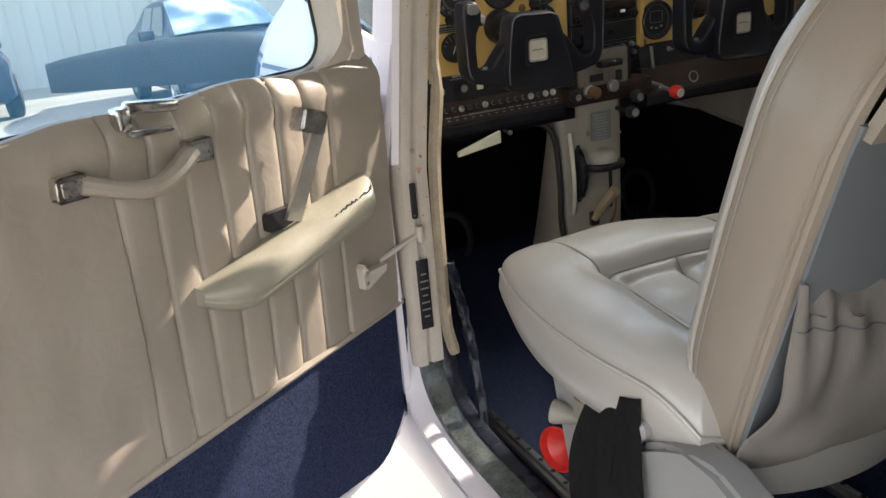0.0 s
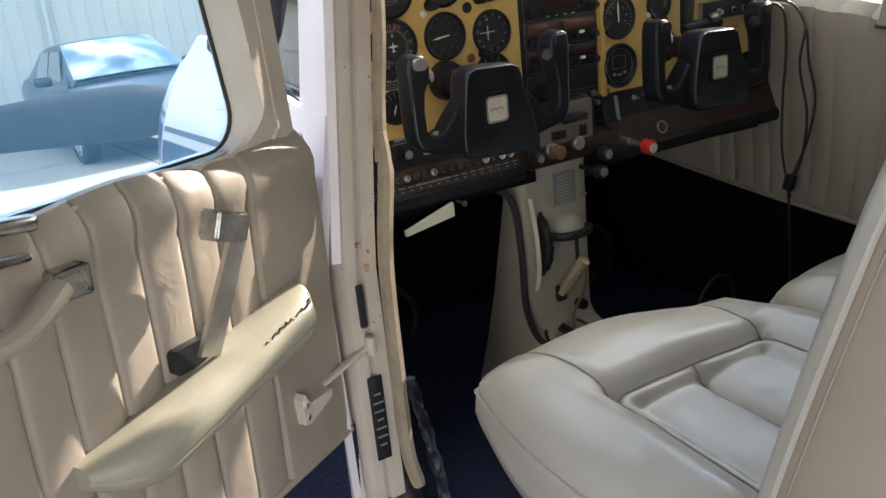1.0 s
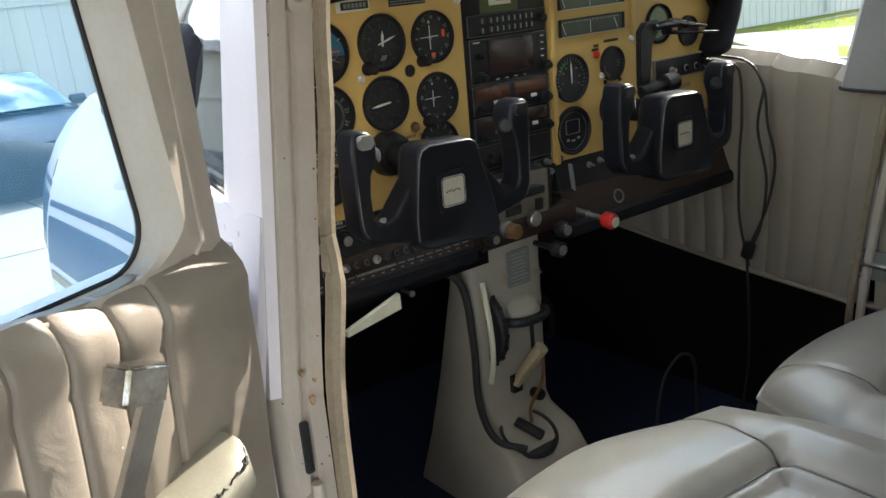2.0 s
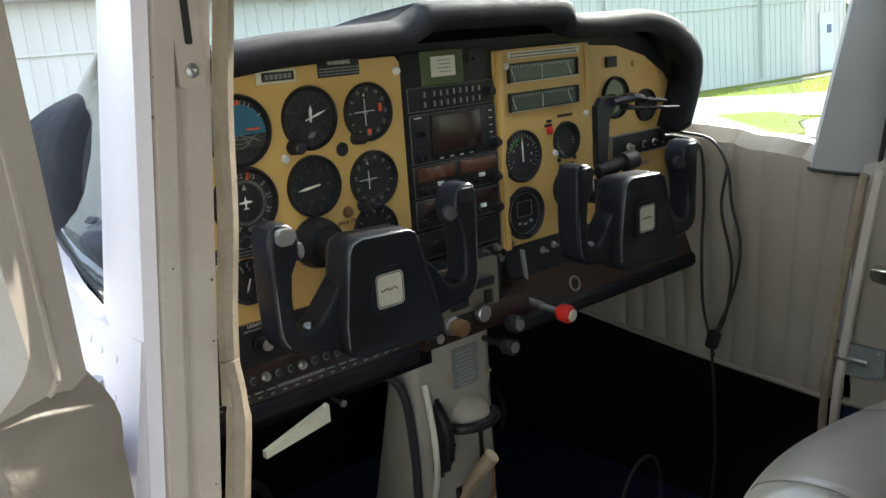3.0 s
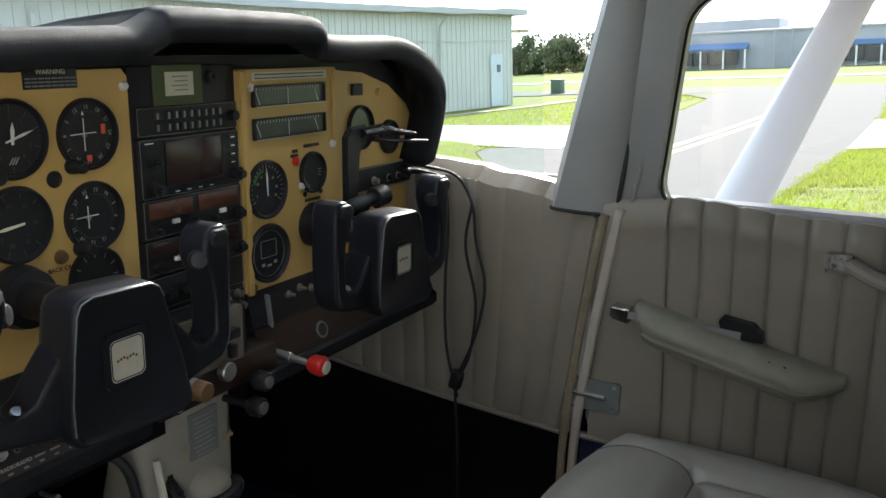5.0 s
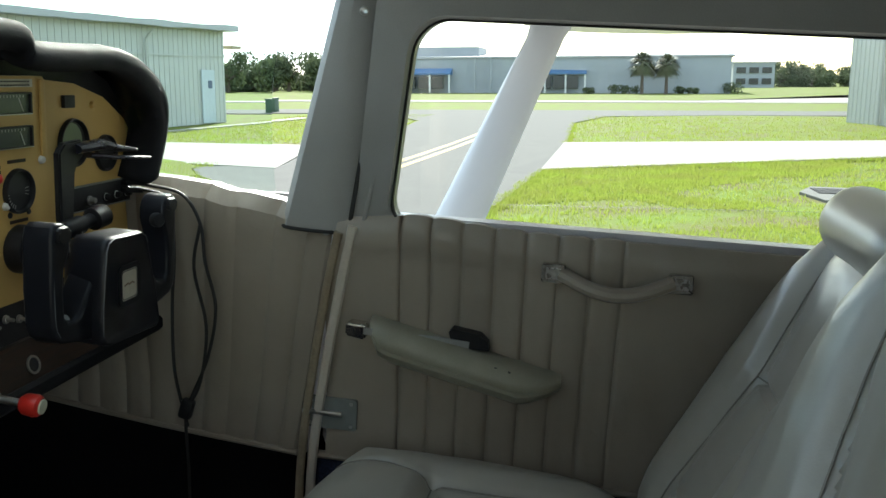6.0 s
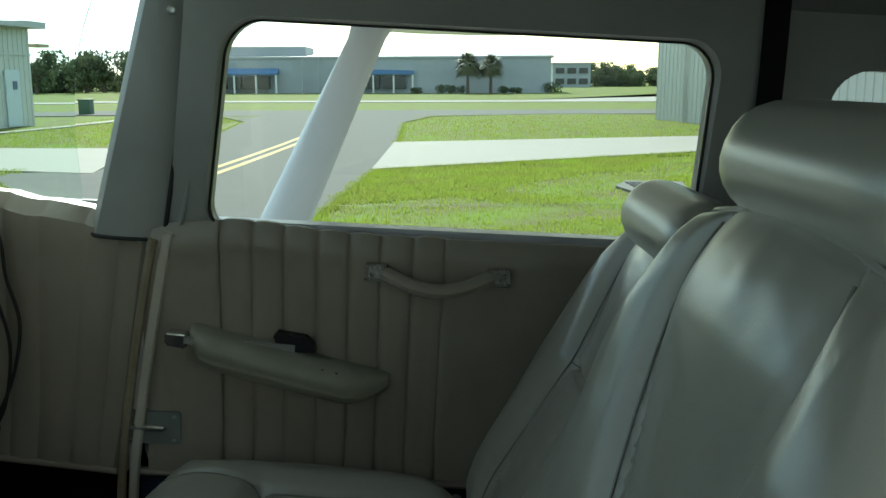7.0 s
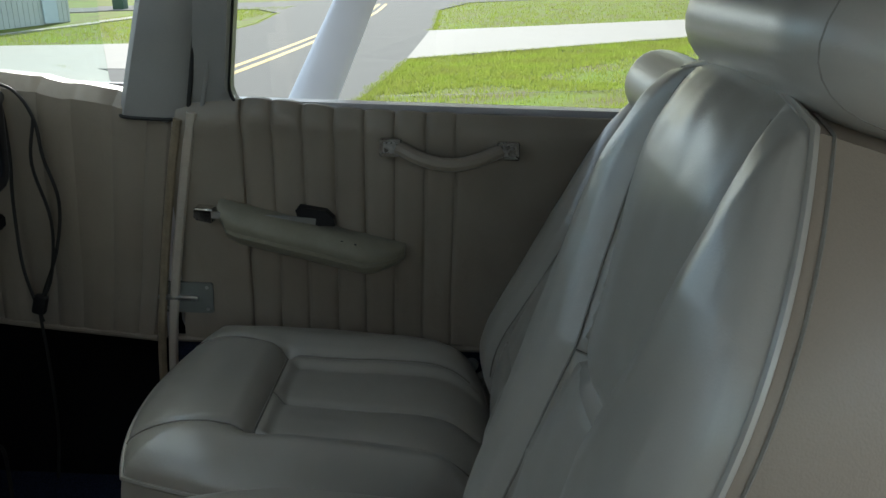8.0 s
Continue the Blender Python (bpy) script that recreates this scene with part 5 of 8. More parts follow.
for k in range(4):
    bm = bmesh.new()
    lathe(bm, (0.394 + 0.028 * k + (0 if k else -0.012), -0.003, 1.369), (0, -1, 0), [(0, 0.0065), (0.002, 0.0065), (0.002, 0.005), (0.010, 0.004), (0.0105, 0)], 14)
    part("intercom_knob", bm, BLACK if k else STEEL, ic)
    bm = bmesh.new()
    frame_plate(bm, [(0.394 + 0.028 * k + (0 if k else -0.012) + 0.0058 * math.cos(t), 1.369 + 0.0058 * math.sin(t)) for t in span(0, 6.283, 16)[:-1]], [(0.394 + 0.028 * k + (0 if k else -0.012) + 0.0045 * math.cos(t), 1.369 + 0.0045 * math.sin(t)) for t in span(0, 6.283, 16)[:-1]], YP, -0.0056, -0.003)
    part("knob_ring", bm, WHITE, ic)
small("lower_name_bar", boxm((0.40, 0.0035, 1.336), (0.09, 0.001, 0.008)), TAN, "worn printed caption")
small("corner_bolt", lathe(bmesh.new(), (0.094, -0.006, 1.267), (0, -1, 0), [(0, 0.006), (0.003, 0.0055), (0.0035, 0)], 12), BRONZE)
# radio stack
bm = bmesh.new()
box(bm, (-0.001, 0.004, 1.335), (0.163, 0.010, 0.43), bevel=0.002)
small("stack_frame", bm, BLACK, "black radio stack")
bm = bmesh.new()
box(bm, (-0.013, -0.0018, 1.528), (0.074, 0.0016, 0.044))
small("olive_placard", bm, GREENP, "olive placard")
small("paper_label", boxm((-0.012, -0.0034, 1.530), (0.042, 0.0012, 0.026)), PAPER, "cream paper label")
bm = bmesh.new()
for k in range(4):
    box(bm, (-0.012 + 0.002 * (k % 2), -0.0043, 1.538 - 0.005 * k), (0.024 - 0.004 * (k % 2), 0.0004, 0.0012))
small("label_bars", bm, GREYP)
small("key_switch", lathe(bmesh.new(), (0.040, -0.001, 1.5365), (0, -1, 0), [(0, 0.0085), (0.003, 0.008), (0.004, 0.0055), (0.0035, 0.003), (0.001, 0.0025), (0.001, 0)], 20), BLACK, "dark key switch")


def radio(name, z, h, y, label):
    bm = bmesh.new()
    box(bm, (-0.0015, y / 2 + 0.0005, z), (0.157, -y + 0.001, h), bevel=0.002)
    r = part(name, bm, BLACK, panel, label)
    bm = bmesh.new()
    frame_plate(bm, rounded(-0.0785, z - h / 2 + 0.001, 0.0755, z + h / 2 - 0.001, 0.002), rounded(-0.0780, z - h / 2 + 0.0015, 0.0750, z + h / 2 - 0.0015, 0.002), YP, y - 0.0005, y)
    part("face_outline", bm, GREYP, r)
    return r


r = radio("audio_panel", 1.4905, 0.032, -0.006, "audio panel with two rows of buttons")
for row in range(2):
    for k in range(10):
        bm = bmesh.new()
        box(bm, (-0.058 + 0.0115 * k + (0.006 if k == 0 else 0), -0.0072, 1.4965 - 0.013 * row), (0.0058, 0.003, 0.0085), bevel=0.001, seg=1)
        button = part("audio_button", bm, BLACK, r)
        if k != 1:
            bm = bmesh.new()
            box(bm, (-0.058 + 0.0115 * k + (0.006 if k == 0 else 0), -0.0089, 1.4965 - 0.013 * row), (0.0026, 0.0006, 0.0070))
            part("button_stripe", bm, GREYP, button, "pale stripe")
bm = bmesh.new()
lathe(bm, (0.067, -0.006, 1.490), (0, -1, 0), [(0, 0.007), (0.008, 0.006), (0.0085, 0)], 16)
part("volume_knob", bm, BLACK, r)
r = radio("moving_map_radio", 1.4395, 0.066, -0.007, "moving map radio with a dark screen")
bm = bmesh.new()
box(bm, (0.0015, -0.0078, 1.4435), (0.088, 0.0016, 0.050), bevel=0.0006)
part("screen", bm, SCREEN, r, "dark reddish screen")
bm = bmesh.new()
frame_plate(bm, rounded(-0.044, 1.4175, 0.047, 1.4695, 0.001), rounded(-0.0425, 1.419, 0.0455, 1.468, 0.001), YP, -0.009, -0.007)
part("screen_edge", bm, BLACK, r)
for x, z, rr in ((-0.063, 1.4175, 0.0085), (0.066, 1.420, 0.0085), (-0.064, 1.447, 0.005)):
    bm = bmesh.new()
    lathe(bm, (x, -0.007, z), (0, -1, 0), [(0, rr), (0.010, rr * 0.95), (0.010, rr * 0.6), (0.017, rr * 0.55), (0.0175, 0)], 18)
    part("map_knob", bm, BLACK, r)
for k in range(4):
    bm = bmesh.new()
    box(bm, (0.063, -0.0082, 1.4645 - 0.010 * k), (0.011, 0.003, 0.0055), bevel=0.001, seg=1)
    part("map_button", bm, BLACK, r)
    bm = bmesh.new()
    box(bm, (-0.030 + 0.018 * k, -0.0082, 1.4115), (0.010, 0.003, 0.0035), bevel=0.001, seg=1)
    part("map_button", bm, BLACK, r)
bm = bmesh.new()
for k in range(4):
    box(bm, (0.063, -0.0099, 1.4645 - 0.010 * k), (0.006, 0.0003, 0.0012))
    box(bm, (-0.030 + 0.018 * k, -0.0099, 1.4115), (0.006, 0.0003, 0.001))
box(bm, (-0.065, -0.0072, 1.4675), (0.012, 0.0003, 0.0013))
part("button_bars", bm, WHITE, r)
for zz, hh in ((1.384, 0.044), (1.340, 0.040)):
    r = radio("nav_com_radio", zz, hh, -0.007, "nav and com radio with amber windows")
    for x in (-0.040, 0.036):
        bm = bmesh.new()
        box(bm, (x, -0.0078, zz + hh * 0.2), (0.066, 0.0016, hh * 0.42), bevel=0.0006)
        part("frequency_window", bm, AMBER if zz > 1.36 else SCREEN, r, "dark amber frequency window")
        bm = bmesh.new()
        box(bm, (x + 0.006, -0.0085, zz - hh * 0.14), (0.011, 0.004, 0.0055), bevel=0.001, seg=1)
        part("transfer_button", bm, WHITE, r)
    for x, rr in ((-0.066, 0.006), (-0.008, 0.0075), (0.066, 0.0085), (0.028, 0.004)):
        bm = bmesh.new()
        lathe(bm, (x, -0.007, zz - hh * 0.28), (0, -1, 0), [(0, rr), (0.008, rr * 0.95), (0.008, rr * 0.6), (0.014, rr * 0.55), (0.0145, 0)], 16)
        part("radio_knob", bm, BLACK, r)
r = radio("transponder", 1.298, 0.038, -0.006, "dark transponder with knobs")
for k in range(4):
    bm = bmesh.new()
    lathe(bm, (-0.05 + 0.022 * k, -0.006, 1.296), (0, -1, 0), [(0, 0.007), (0.008, 0.006), (0.0085, 0)], 14)
    part("code_knob", bm, BLACK, r)
r = radio("autopilot", 1.255, 0.040, -0.006, "dark autopilot head with two bright knobs")
for x, z in ((0.040, 1.266), (0.063, 1.2685), (0.003, 1.25), (0.068, 1.252)):
    bm = bmesh.new()
    lathe(bm, (x, -0.006, z), (0, -1, 0), [(0, 0.0055), (0.006, 0.005), (0.0085, 0.0045), (0.009, 0.0)], 14)
    part("bright_knob", bm, ALU, r)
# lower panel: black strip, worn walnut strip with breakers, padded edge
bm = bmesh.new()
for x0, x1 in ((-0.50, -0.118), (0.08, 0.505)):
    rings = []
    for y, z in ((0.012, 1.264), (-0.012, 1.262), (-0.016, 1.220), (0.006, 1.216)):
        rings.append((y, z))
    plate(bm, [(x0, 0), (x1, 0), (x1, 1), (x0, 1)], lambda a, b, t: Vector((a, t - 0.010 * (1 - b), 1.212 + 0.05 * b)), -0.006, 0.012)
part("lower_strip", bm, BLACK, panel, "black lower panel strip")
for x0, x1, lab in ((-0.50, -0.120, "worn walnut strip with breaker buttons"), (0.075, 0.515, "worn walnut lower strip")):
    low = 1.180 if x0 < 0 else 1.166
    bm = bmesh.new()
    plate(bm, [(x0, 0), (x1, 0), (x1, 1), (x0, 1)], lambda a, b, t: Vector((a, t - 0.016 * (1 - b) - 0.008, low + (1.216 - low) * b)), -0.014, 0.01)
    part("walnut_strip", bm, WOOD, panel, lab)
    bm = bmesh.new()
    rings = []
    for x in span(x0, x1, 4):
        rings.append([(x, -0.040, low + 0.001), (x, -0.044, low - 0.004), (x, -0.043, low - 0.018), (x, -0.036, low - 0.025), (x, -0.020, low - 0.027), (x, 0.0, low - 0.022), (x, 0.0, low + 0.001)])
    loft(bm, rings)
    part("padded_edge", bm, HOOD, panel, "black padded lower edge")
bm = bmesh.new()
box(bm, (-0.3, 0.05, 1.155), (0.42, 0.16, 0.02))
box(bm, (0.28, 0.05, 1.155), (0.42, 0.16, 0.02))
part("underside", bm, FOOT, panel)
# breakers in a row
for k in range(20):
    x = -0.4525 + 0.0164 * k
    bm = bmesh.new()
    white = k in (7, 10, 16, 18, 19)
    r = 0.0046
    lathe(bm, (x, -0.031, 1.2045), (0, -1, 0.35), [(0, r * 1.35), (0.002, r * 1.3), (0.002, r * 0.85), (0.007, r * 0.8), (0.0075, 0)], 12)
    part("breaker", bm, ALU if white else DARKRUB, panel, "round breaker button")
    if not white:
        bm = bmesh.new()
        lathe(bm, (x, -0.0335, 1.2054), (0, -1, 0.35), [(0, r * 0.98), (0.0006, r * 0.98), (0.0006, r * 0.82), (0, r * 0.82)], 12)
        part("breaker_ring", bm, GREYP, panel)
for k in (8, 9, 10, 11):
    text("caption", "RADIO", 0.0052, Matrix.Translation((-0.4525 + 0.0164 * k, -0.0414, 1.1935)) @ pose(0, 0, 0, 66), DIALW, panel)
bm = bmesh.new()
for k in range(20):
    for r in range(2):
        if r == 0 and 8 <= k <= 11:
            continue
        box(bm, (-0.4525 + 0.0164 * k, -0.0414 - 0.0022 * r, 1.1935 - 0.0052 * r), (0.011 if r == 0 else 0.005, 0.0006, 0.0018), (-24, 0, 0))
part("breaker_captions", bm, GREYP, panel, "unreadable printed captions")
# dimmer knobs and captions at the left
for x in (-0.374, -0.328):
    bm = bmesh.new()
    lathe(bm, (x, -0.014, 1.240), (0, -1, 0), [(0, 0.013), (0.004, 0.0125), (0.004, 0.009), (0.014, 0.008), (0.0145, 0)], 20)
    k = part("dimmer_knob", bm, BLACK, panel, "dimmer knob with bright cap")
    bm = bmesh.new()
    lathe(bm, (x, -0.028, 1.240), (0, -1, 0), [(0, 0.007), (0.002, 0.0065), (0.0022, 0)], 18)
    part("cap", bm, ALU, k)
text("caption", "LIGHTS", 0.006, Matrix.Translation((-0.372, -0.0075, 1.2605)) @ pose(0, 0, 0, 90, 0, 0), WHITE, panel)
text("caption", "LIGHTS", 0.006, Matrix.Translation((-0.331, -0.0075, 1.2605)) @ pose(0, 0, 0, 90, 0, 0), WHITE, panel)
text("caption", "INSTRUMENTS", 0.0046, Matrix.Translation((-0.331, -0.0075, 1.2545)) @ pose(0, 0, 0, 90, 0, 0), DIALW, panel)
bm = bmesh.new()
box(bm, (-0.288, -0.014, 1.238), (0.012, 0.006, 0.014), bevel=0.001)
part("rocker_switch", bm, PAPER, panel, "small white rocker switch")
# centre knobs under the radios
bm = bmesh.new()
plate(bm, rounded(-0.093, 1.206, 0.020, 1.273, 0.004), YP, -0.052, -0.044)
pl = part("flap_plate", bm, FLAPP, panel, "dull brown-grey flap control plate")
bm = bmesh.new()
box(bm, (-0.03, -0.062, 1.248), (0.05, 0.02, 0.012), bevel=0.002)
part("flap_lever", bm, BLACK, pl, "black flap lever")
bm = bmesh.new()
box(bm, (-0.004, -0.056, 1.222), (0.012, 0.008, 0.018), bevel=0.002)
part("flap_pointer", bm, DIAL, pl)
bm = boxm((-0.055, -0.054, 1.222), (0.03, 0.004, 0.014), bevel=0.001)
part("flap_slot", bm, DIAL, pl)
bm = bmesh.new()
box(bm, (-0.035, -0.02, 1.235), (0.14, 0.05, 0.07), bevel=0.004)
part("centre_block", bm, BLACK, panel)
bm = bmesh.new()
box(bm, (-0.02, -0.03, 1.190), (0.20, 0.05, 0.036), bevel=0.006)
part("centre_walnut", bm, WOOD, panel, "worn walnut centre strip")


def knob(name, c, r, length, mat, cap, label, shaft=0.02):
    bm = bmesh.new()
    lathe(bm, c, (0, -1, 0), [(-shaft, r * 0.35), (0, r * 0.4), (0.0, r * 0.8), (length * 0.2, r), (length * 0.9, r * 0.96), (length, r * 0.85), (length + 0.0005, 0)], 22)
    k = part(name, bm, mat, panel, label)
    if cap:
        bm = bmesh.new()
        lathe(bm, (c[0], c[1] - length, c[2]), (0, -1, 0), [(-0.001, r * 0.66), (0.0015, r * 0.62), (0.002, 0)], 20)
        part("cap", bm, cap, k, "bright metal cap")
    return k


knob("pull_knob", (-0.113, -0.056, 1.196), 0.010, 0.022, BLACK, ALU, "black pull knob")
knob("brown_pull", (-0.072, -0.062, 1.198), 0.012, 0.018, BRONZE, None, "brown worn pull knob")
knob("hex_nut", (-0.074, -0.052, 1.1985), 0.0135, 0.010, STEEL, None, "steel hex nut")
knob("hex_nut", (-0.022, -0.056, 1.203), 0.012, 0.012, STEEL, None, "steel hex nut")
knob("throttle_knob", (0.028, -0.062, 1.176), 0.0125, 0.020, BLACK, ALU, "black throttle knob with bright cap", 0.05)
knob("propeller_knob", (0.016, -0.062, 1.147), 0.0125, 0.020, BLACK, ALU, "black knob with bright cap", 0.05)
# mixture knob, red and fluted
bm = bmesh.new()
lathe(bm, (0.096, -0.062, 1.182), (0.09, -1, -0.10), [(0.027, 0.0), (0.028, 0.0085), (0.033, 0.0125), (0.045, 0.0135), (0.049, 0.0125), (0.052, 0.009), (0.0525, 0)], 18)
mk = part("mixture_knob", bm, REDP, panel, "large red mixture knob")
bm = bmesh.new()
lathe(bm, (0.096, -0.062, 1.182), (0.09, -1, -0.10), [(-0.03, 0.0065), (0.0, 0.0065), (0.0, 0.0045), (0.030, 0.0045)], 14)
part("shaft", bm, STEEL, mk, "thin metal shaft")
bm = bmesh.new()
lathe(bm, (0.1006, -0.1135, 1.1768), (0.09, -1, -0.10), [(-0.001, 0.009), (0.002, 0.0085), (0.0025, 0)], 18)
part("cap", bm, PAPER, mk, "pale worn cap")
# right lower controls
bm = bmesh.new()
box(bm, (0.104, -0.022, 1.236), (0.0035, 0.008, 0.046), (0, -8, 0), 0.001)
part("slide_lever", bm, GREYP, panel, "grey slide lever")
for x, z in ((0.15, 1.247), (0.175, 1.250), (0.20, 1.244)):
    bm = bmesh.new()
    lathe(bm, (x, -0.016, z), (0, -1, 0), [(0, 0.0055), (0.003, 0.005), (0.003, 0.0028), (0.012, 0.0022), (0.013, 0)], 14)
    part("switch_nut", bm, STEEL, panel, "steel switch nut")
bm = bmesh.new()
lathe(bm, (0.202, -0.030, 1.184), (0, -1, 0.3), [(0, 0.0125), (0.004, 0.012), (0.004, 0.0095), (0.001, 0.009), (0.001, 0)], 24)
part("lighter_socket", bm, STEEL, panel, "round steel socket")
bm = bmesh.new()
lathe(bm, (0.202, -0.0325, 1.1848), (0, -1, 0.3), [(0, 0.0088), (0.0005, 0.0088)], 20)
part("socket_hole", bm, DIAL, panel)
bm = bmesh.new()
box(bm, (0.40, -0.022, 1.235), (0.20, 0.012, 0.05), bevel=0.004)
part("glovebox_lid", bm, BLACK, panel, "black glovebox lid")


# ---- control yokes ----
HORN = [(0.040, 1.338), (0.058, 1.329), (0.078, 1.306), (0.088, 1.293), (0.098, 1.288), (0.111, 1.289), (0.1165, 1.297), (0.1175, 1.326), (0.1145, 1.350), (0.1085, 1.362), (0.104, 1.373), (0.1045, 1.386), (0.108, 1.396), (0.116, 1.4025), (0.128, 1.404), (0.1355, 1.400), (0.139, 1.388), (0.1395, 1.330), (0.138, 1.290), (0.133, 1.276), (0.122, 1.267), (0.060, 1.254), (0.040, 1.254)]
HUB = [(-0.057, 1.362), (-0.052, 1.371), (-0.040, 1.375), (0.024, 1.372), (0.034, 1.367), (0.039, 1.357), (0.050, 1.318), (0.059, 1.290), (0.067, 1.250), (0.065, 1.242), (0.058, 1.238), (-0.050, 1.244), (-0.062, 1.248), (-0.068, 1.258), (-0.068, 1.285), (-0.063, 1.325)]


def yoke(x0, dz, label, clip):
    y = thing("control_yoke", (x0, -0.13, 1.31 + dz), label, "control yoke", "control yokes")
    def X(p):
        return Vector((x0 + p[0], p[1], p[2] + dz))
    # shaft and boot
    bm = bmesh.new()
    lathe(bm, X((0.005, 0.0, 1.339)), (0, -1, 0), [(0, 0.029), (0.004, 0.031), (0.012, 0.031), (0.026, 0.028), (0.028, 0.019), (0.09, 0.018), (0.11, 0.03)], 28)
    part("shaft", bm, BLACK, y, "black yoke shaft with collar")
    # hub: a housing that widens downwards, its pad set behind a thin raised edge
    bm = bmesh.new()
    def ring(k, yy, dx=0.0):
        return [X((a * k + dx, yy, 1.308 + (b - 1.308) * k)) for a, b in HUB]
    loft(bm, [ring(0.55, -0.092, 0.006), ring(0.80, -0.100, 0.006), ring(0.96, -0.112, 0.005), ring(0.995, -0.122, 0.004), ring(1.0, -0.154), ring(0.988, -0.1605), ring(0.965, -0.163), ring(0.945, -0.1632), ring(0.93, -0.1622)])
    hub = part("hub", bm, YOKE, y, "black plastic yoke hub", sharp=50)
    bm = bmesh.new()
    frame_plate(bm, rounded(-0.0325, 1.286, 0.0165, 1.337, 0.009), rounded(-0.0270, 1.2925, 0.0105, 1.3305, 0.006), lambda a, b, t: X((a, t, b)), -0.1645, -0.158)
    part("badge_rim", bm, YOKE, hub)
    bm = bmesh.new()
    plate(bm, rounded(-0.0270, 1.2925, 0.0105, 1.3305, 0.006), lambda a, b, t: X((a, t, b)), -0.1638, -0.159)
    bd = part("badge", bm, LOGO, hub, "brushed metal badge")
    bm = bmesh.new()
    frame_plate(bm, rounded(-0.0258, 1.2937, 0.0093, 1.3293, 0.0055), rounded(-0.0250, 1.2945, 0.0085, 1.3285, 0.005), lambda a, b, t: X((a, t, b)), -0.1642, -0.163)
    part("badge_line", bm, DARKRUB, hub)
    bm = bmesh.new()
    for k in range(7):
        box(bm, X((-0.0190 + 0.0033 * k, -0.1642, 1.3115 + 0.0008 * (k % 3))), (0.0020, 0.0006, 0.0020))
    part("badge_bars", bm, BRONZE, hub)
    bm = bmesh.new()
    edge = [X((a * 0.962, -0.1632, 1.308 + (b - 1.308) * 0.962)) for a, b in HUB[13:] + HUB[:6]]
    tube(bm, edge, 0.0009, 5)
    part("pad_edge", bm, EDGE, hub, "painted highlight along the edge of the pad")
    # horns: flat-faced arms that turn up into the grips
    for s in (-1, 1):
        bm = bmesh.new()
        plate(bm, HORN, lambda a, b, t: X((s * a, t - 0.10 * max(0.0, b - 1.35) * 0.4, b)), -0.149, -0.112)
        bmesh.ops.recalc_face_normals(bm, faces=bm.faces[:])
        bmesh.ops.bevel(bm, geom=[e for e in bm.edges if len(e.link_faces) == 2 and e.calc_face_angle(0) > 1.2], offset=0.0055, segments=3, profile=0.6, affect="EDGES", clamp_overlap=True)
        horn = part("horn", bm, YOKE, y, "flat-faced black grip horn", sharp=40)
        bm = bmesh.new()
        edge = [X((s * a, -0.1485, b)) for a, b in ((0.1335, 1.392), (0.1348, 1.360), (0.1350, 1.320), (0.1335, 1.290), (0.127, 1.276))]
        tube(bm, smooth_path(edge), 0.0008, 5)
        part("worn_edge", bm, EDGE, horn)
        bm = bmesh.new()
        plate(bm, rounded(0.111, 1.384, 0.132, 1.400, 0.005), lambda a, b, t: X((s * a, t, b + 0.25 * (t + 0.15))), -0.1555, -0.149)
        bmesh.ops.bevel(bm, geom=bm.edges[:], offset=0.0015, segments=2, affect="EDGES")
        part("thumb_switch", bm, ALU if s < 0 and not clip else BLACK, horn, "thumb switch")
        bm = bmesh.new()
        lathe(bm, X((s * 0.106, -0.138, 1.371)), (-s * 0.55, -0.8, 0.1), [(0, 0.010), (0.006, 0.010), (0.009, 0.008), (0.010, 0)], 16)
        part("push_button", bm, BLACK, horn)
    bm = bmesh.new()
    lathe(bm, X((-0.096, -0.136, 1.288)), (0, -0.4, 1), [(0, 0.0065), (0.002, 0.006), (0.0025, 0)], 14)
    part("jack", bm, ALU, y)
    if clip:
        # clip bracket clamped to the shaft, its jaws held out to the side
        bm = bmesh.new()
        plate(bm, [(0.228, 1.362), (0.254, 1.362), (0.256, 1.425), (0.262, 1.438), (0.276, 1.446), (0.276, 1.466), (0.240, 1.464), (0.228, 1.452)], YP, -0.062, -0.052)
        bmesh.ops.bevel(bm, geom=[e for e in bm.edges if e.calc_length() > 0.012], offset=0.002, segments=2, affect="EDGES")
        br = part("clip_bracket", bm, BLACK, y, "black clip bracket")
        for pts, rad in (([(0.262, -0.06, 1.455), (0.31, -0.066, 1.458), (0.335, -0.074, 1.452), (0.368, -0.085, 1.448)], [0.012, 0.014, 0.010, 0.004]), ([(0.285, -0.064, 1.446), (0.32, -0.078, 1.441), (0.382, -0.098, 1.437)], [0.008, 0.006, 0.003])):
            bm = bmesh.new()
            tube(bm, pts, rad, 10, flat=0.55)
            part("clip_jaw", bm, GLOSSRUB, br, "glossy black clip jaw")
        bm = bmesh.new()
        lathe(bm, (0.222, -0.068, 1.356), (1, -0.15, 0.16), [(0, 0.010), (0.004, 0.012), (0.030, 0.012), (0.031, 0.009), (0.05, 0.009), (0.052, 0.015), (0.074, 0.015), (0.076, 0)], 16)
        part("clamp_screw", bm, BLACK, br, "black clamp screw")
        bm = bmesh.new()
        lathe(bm, (0.236, -0.079, 1.352), (-0.2, -1, 0), [(0, 0.006), (0.002, 0.006), (0.002, 0.004), (0, 0.004)], 14)
        part("ring_mark", bm, GREYP, br)
    return y


yoke(-0.241, 0.0, "black plastic pilot's control yoke with a metal badge", False)
yoke(0.216, -0.010, "black plastic control yoke with a clip bracket on it", True)

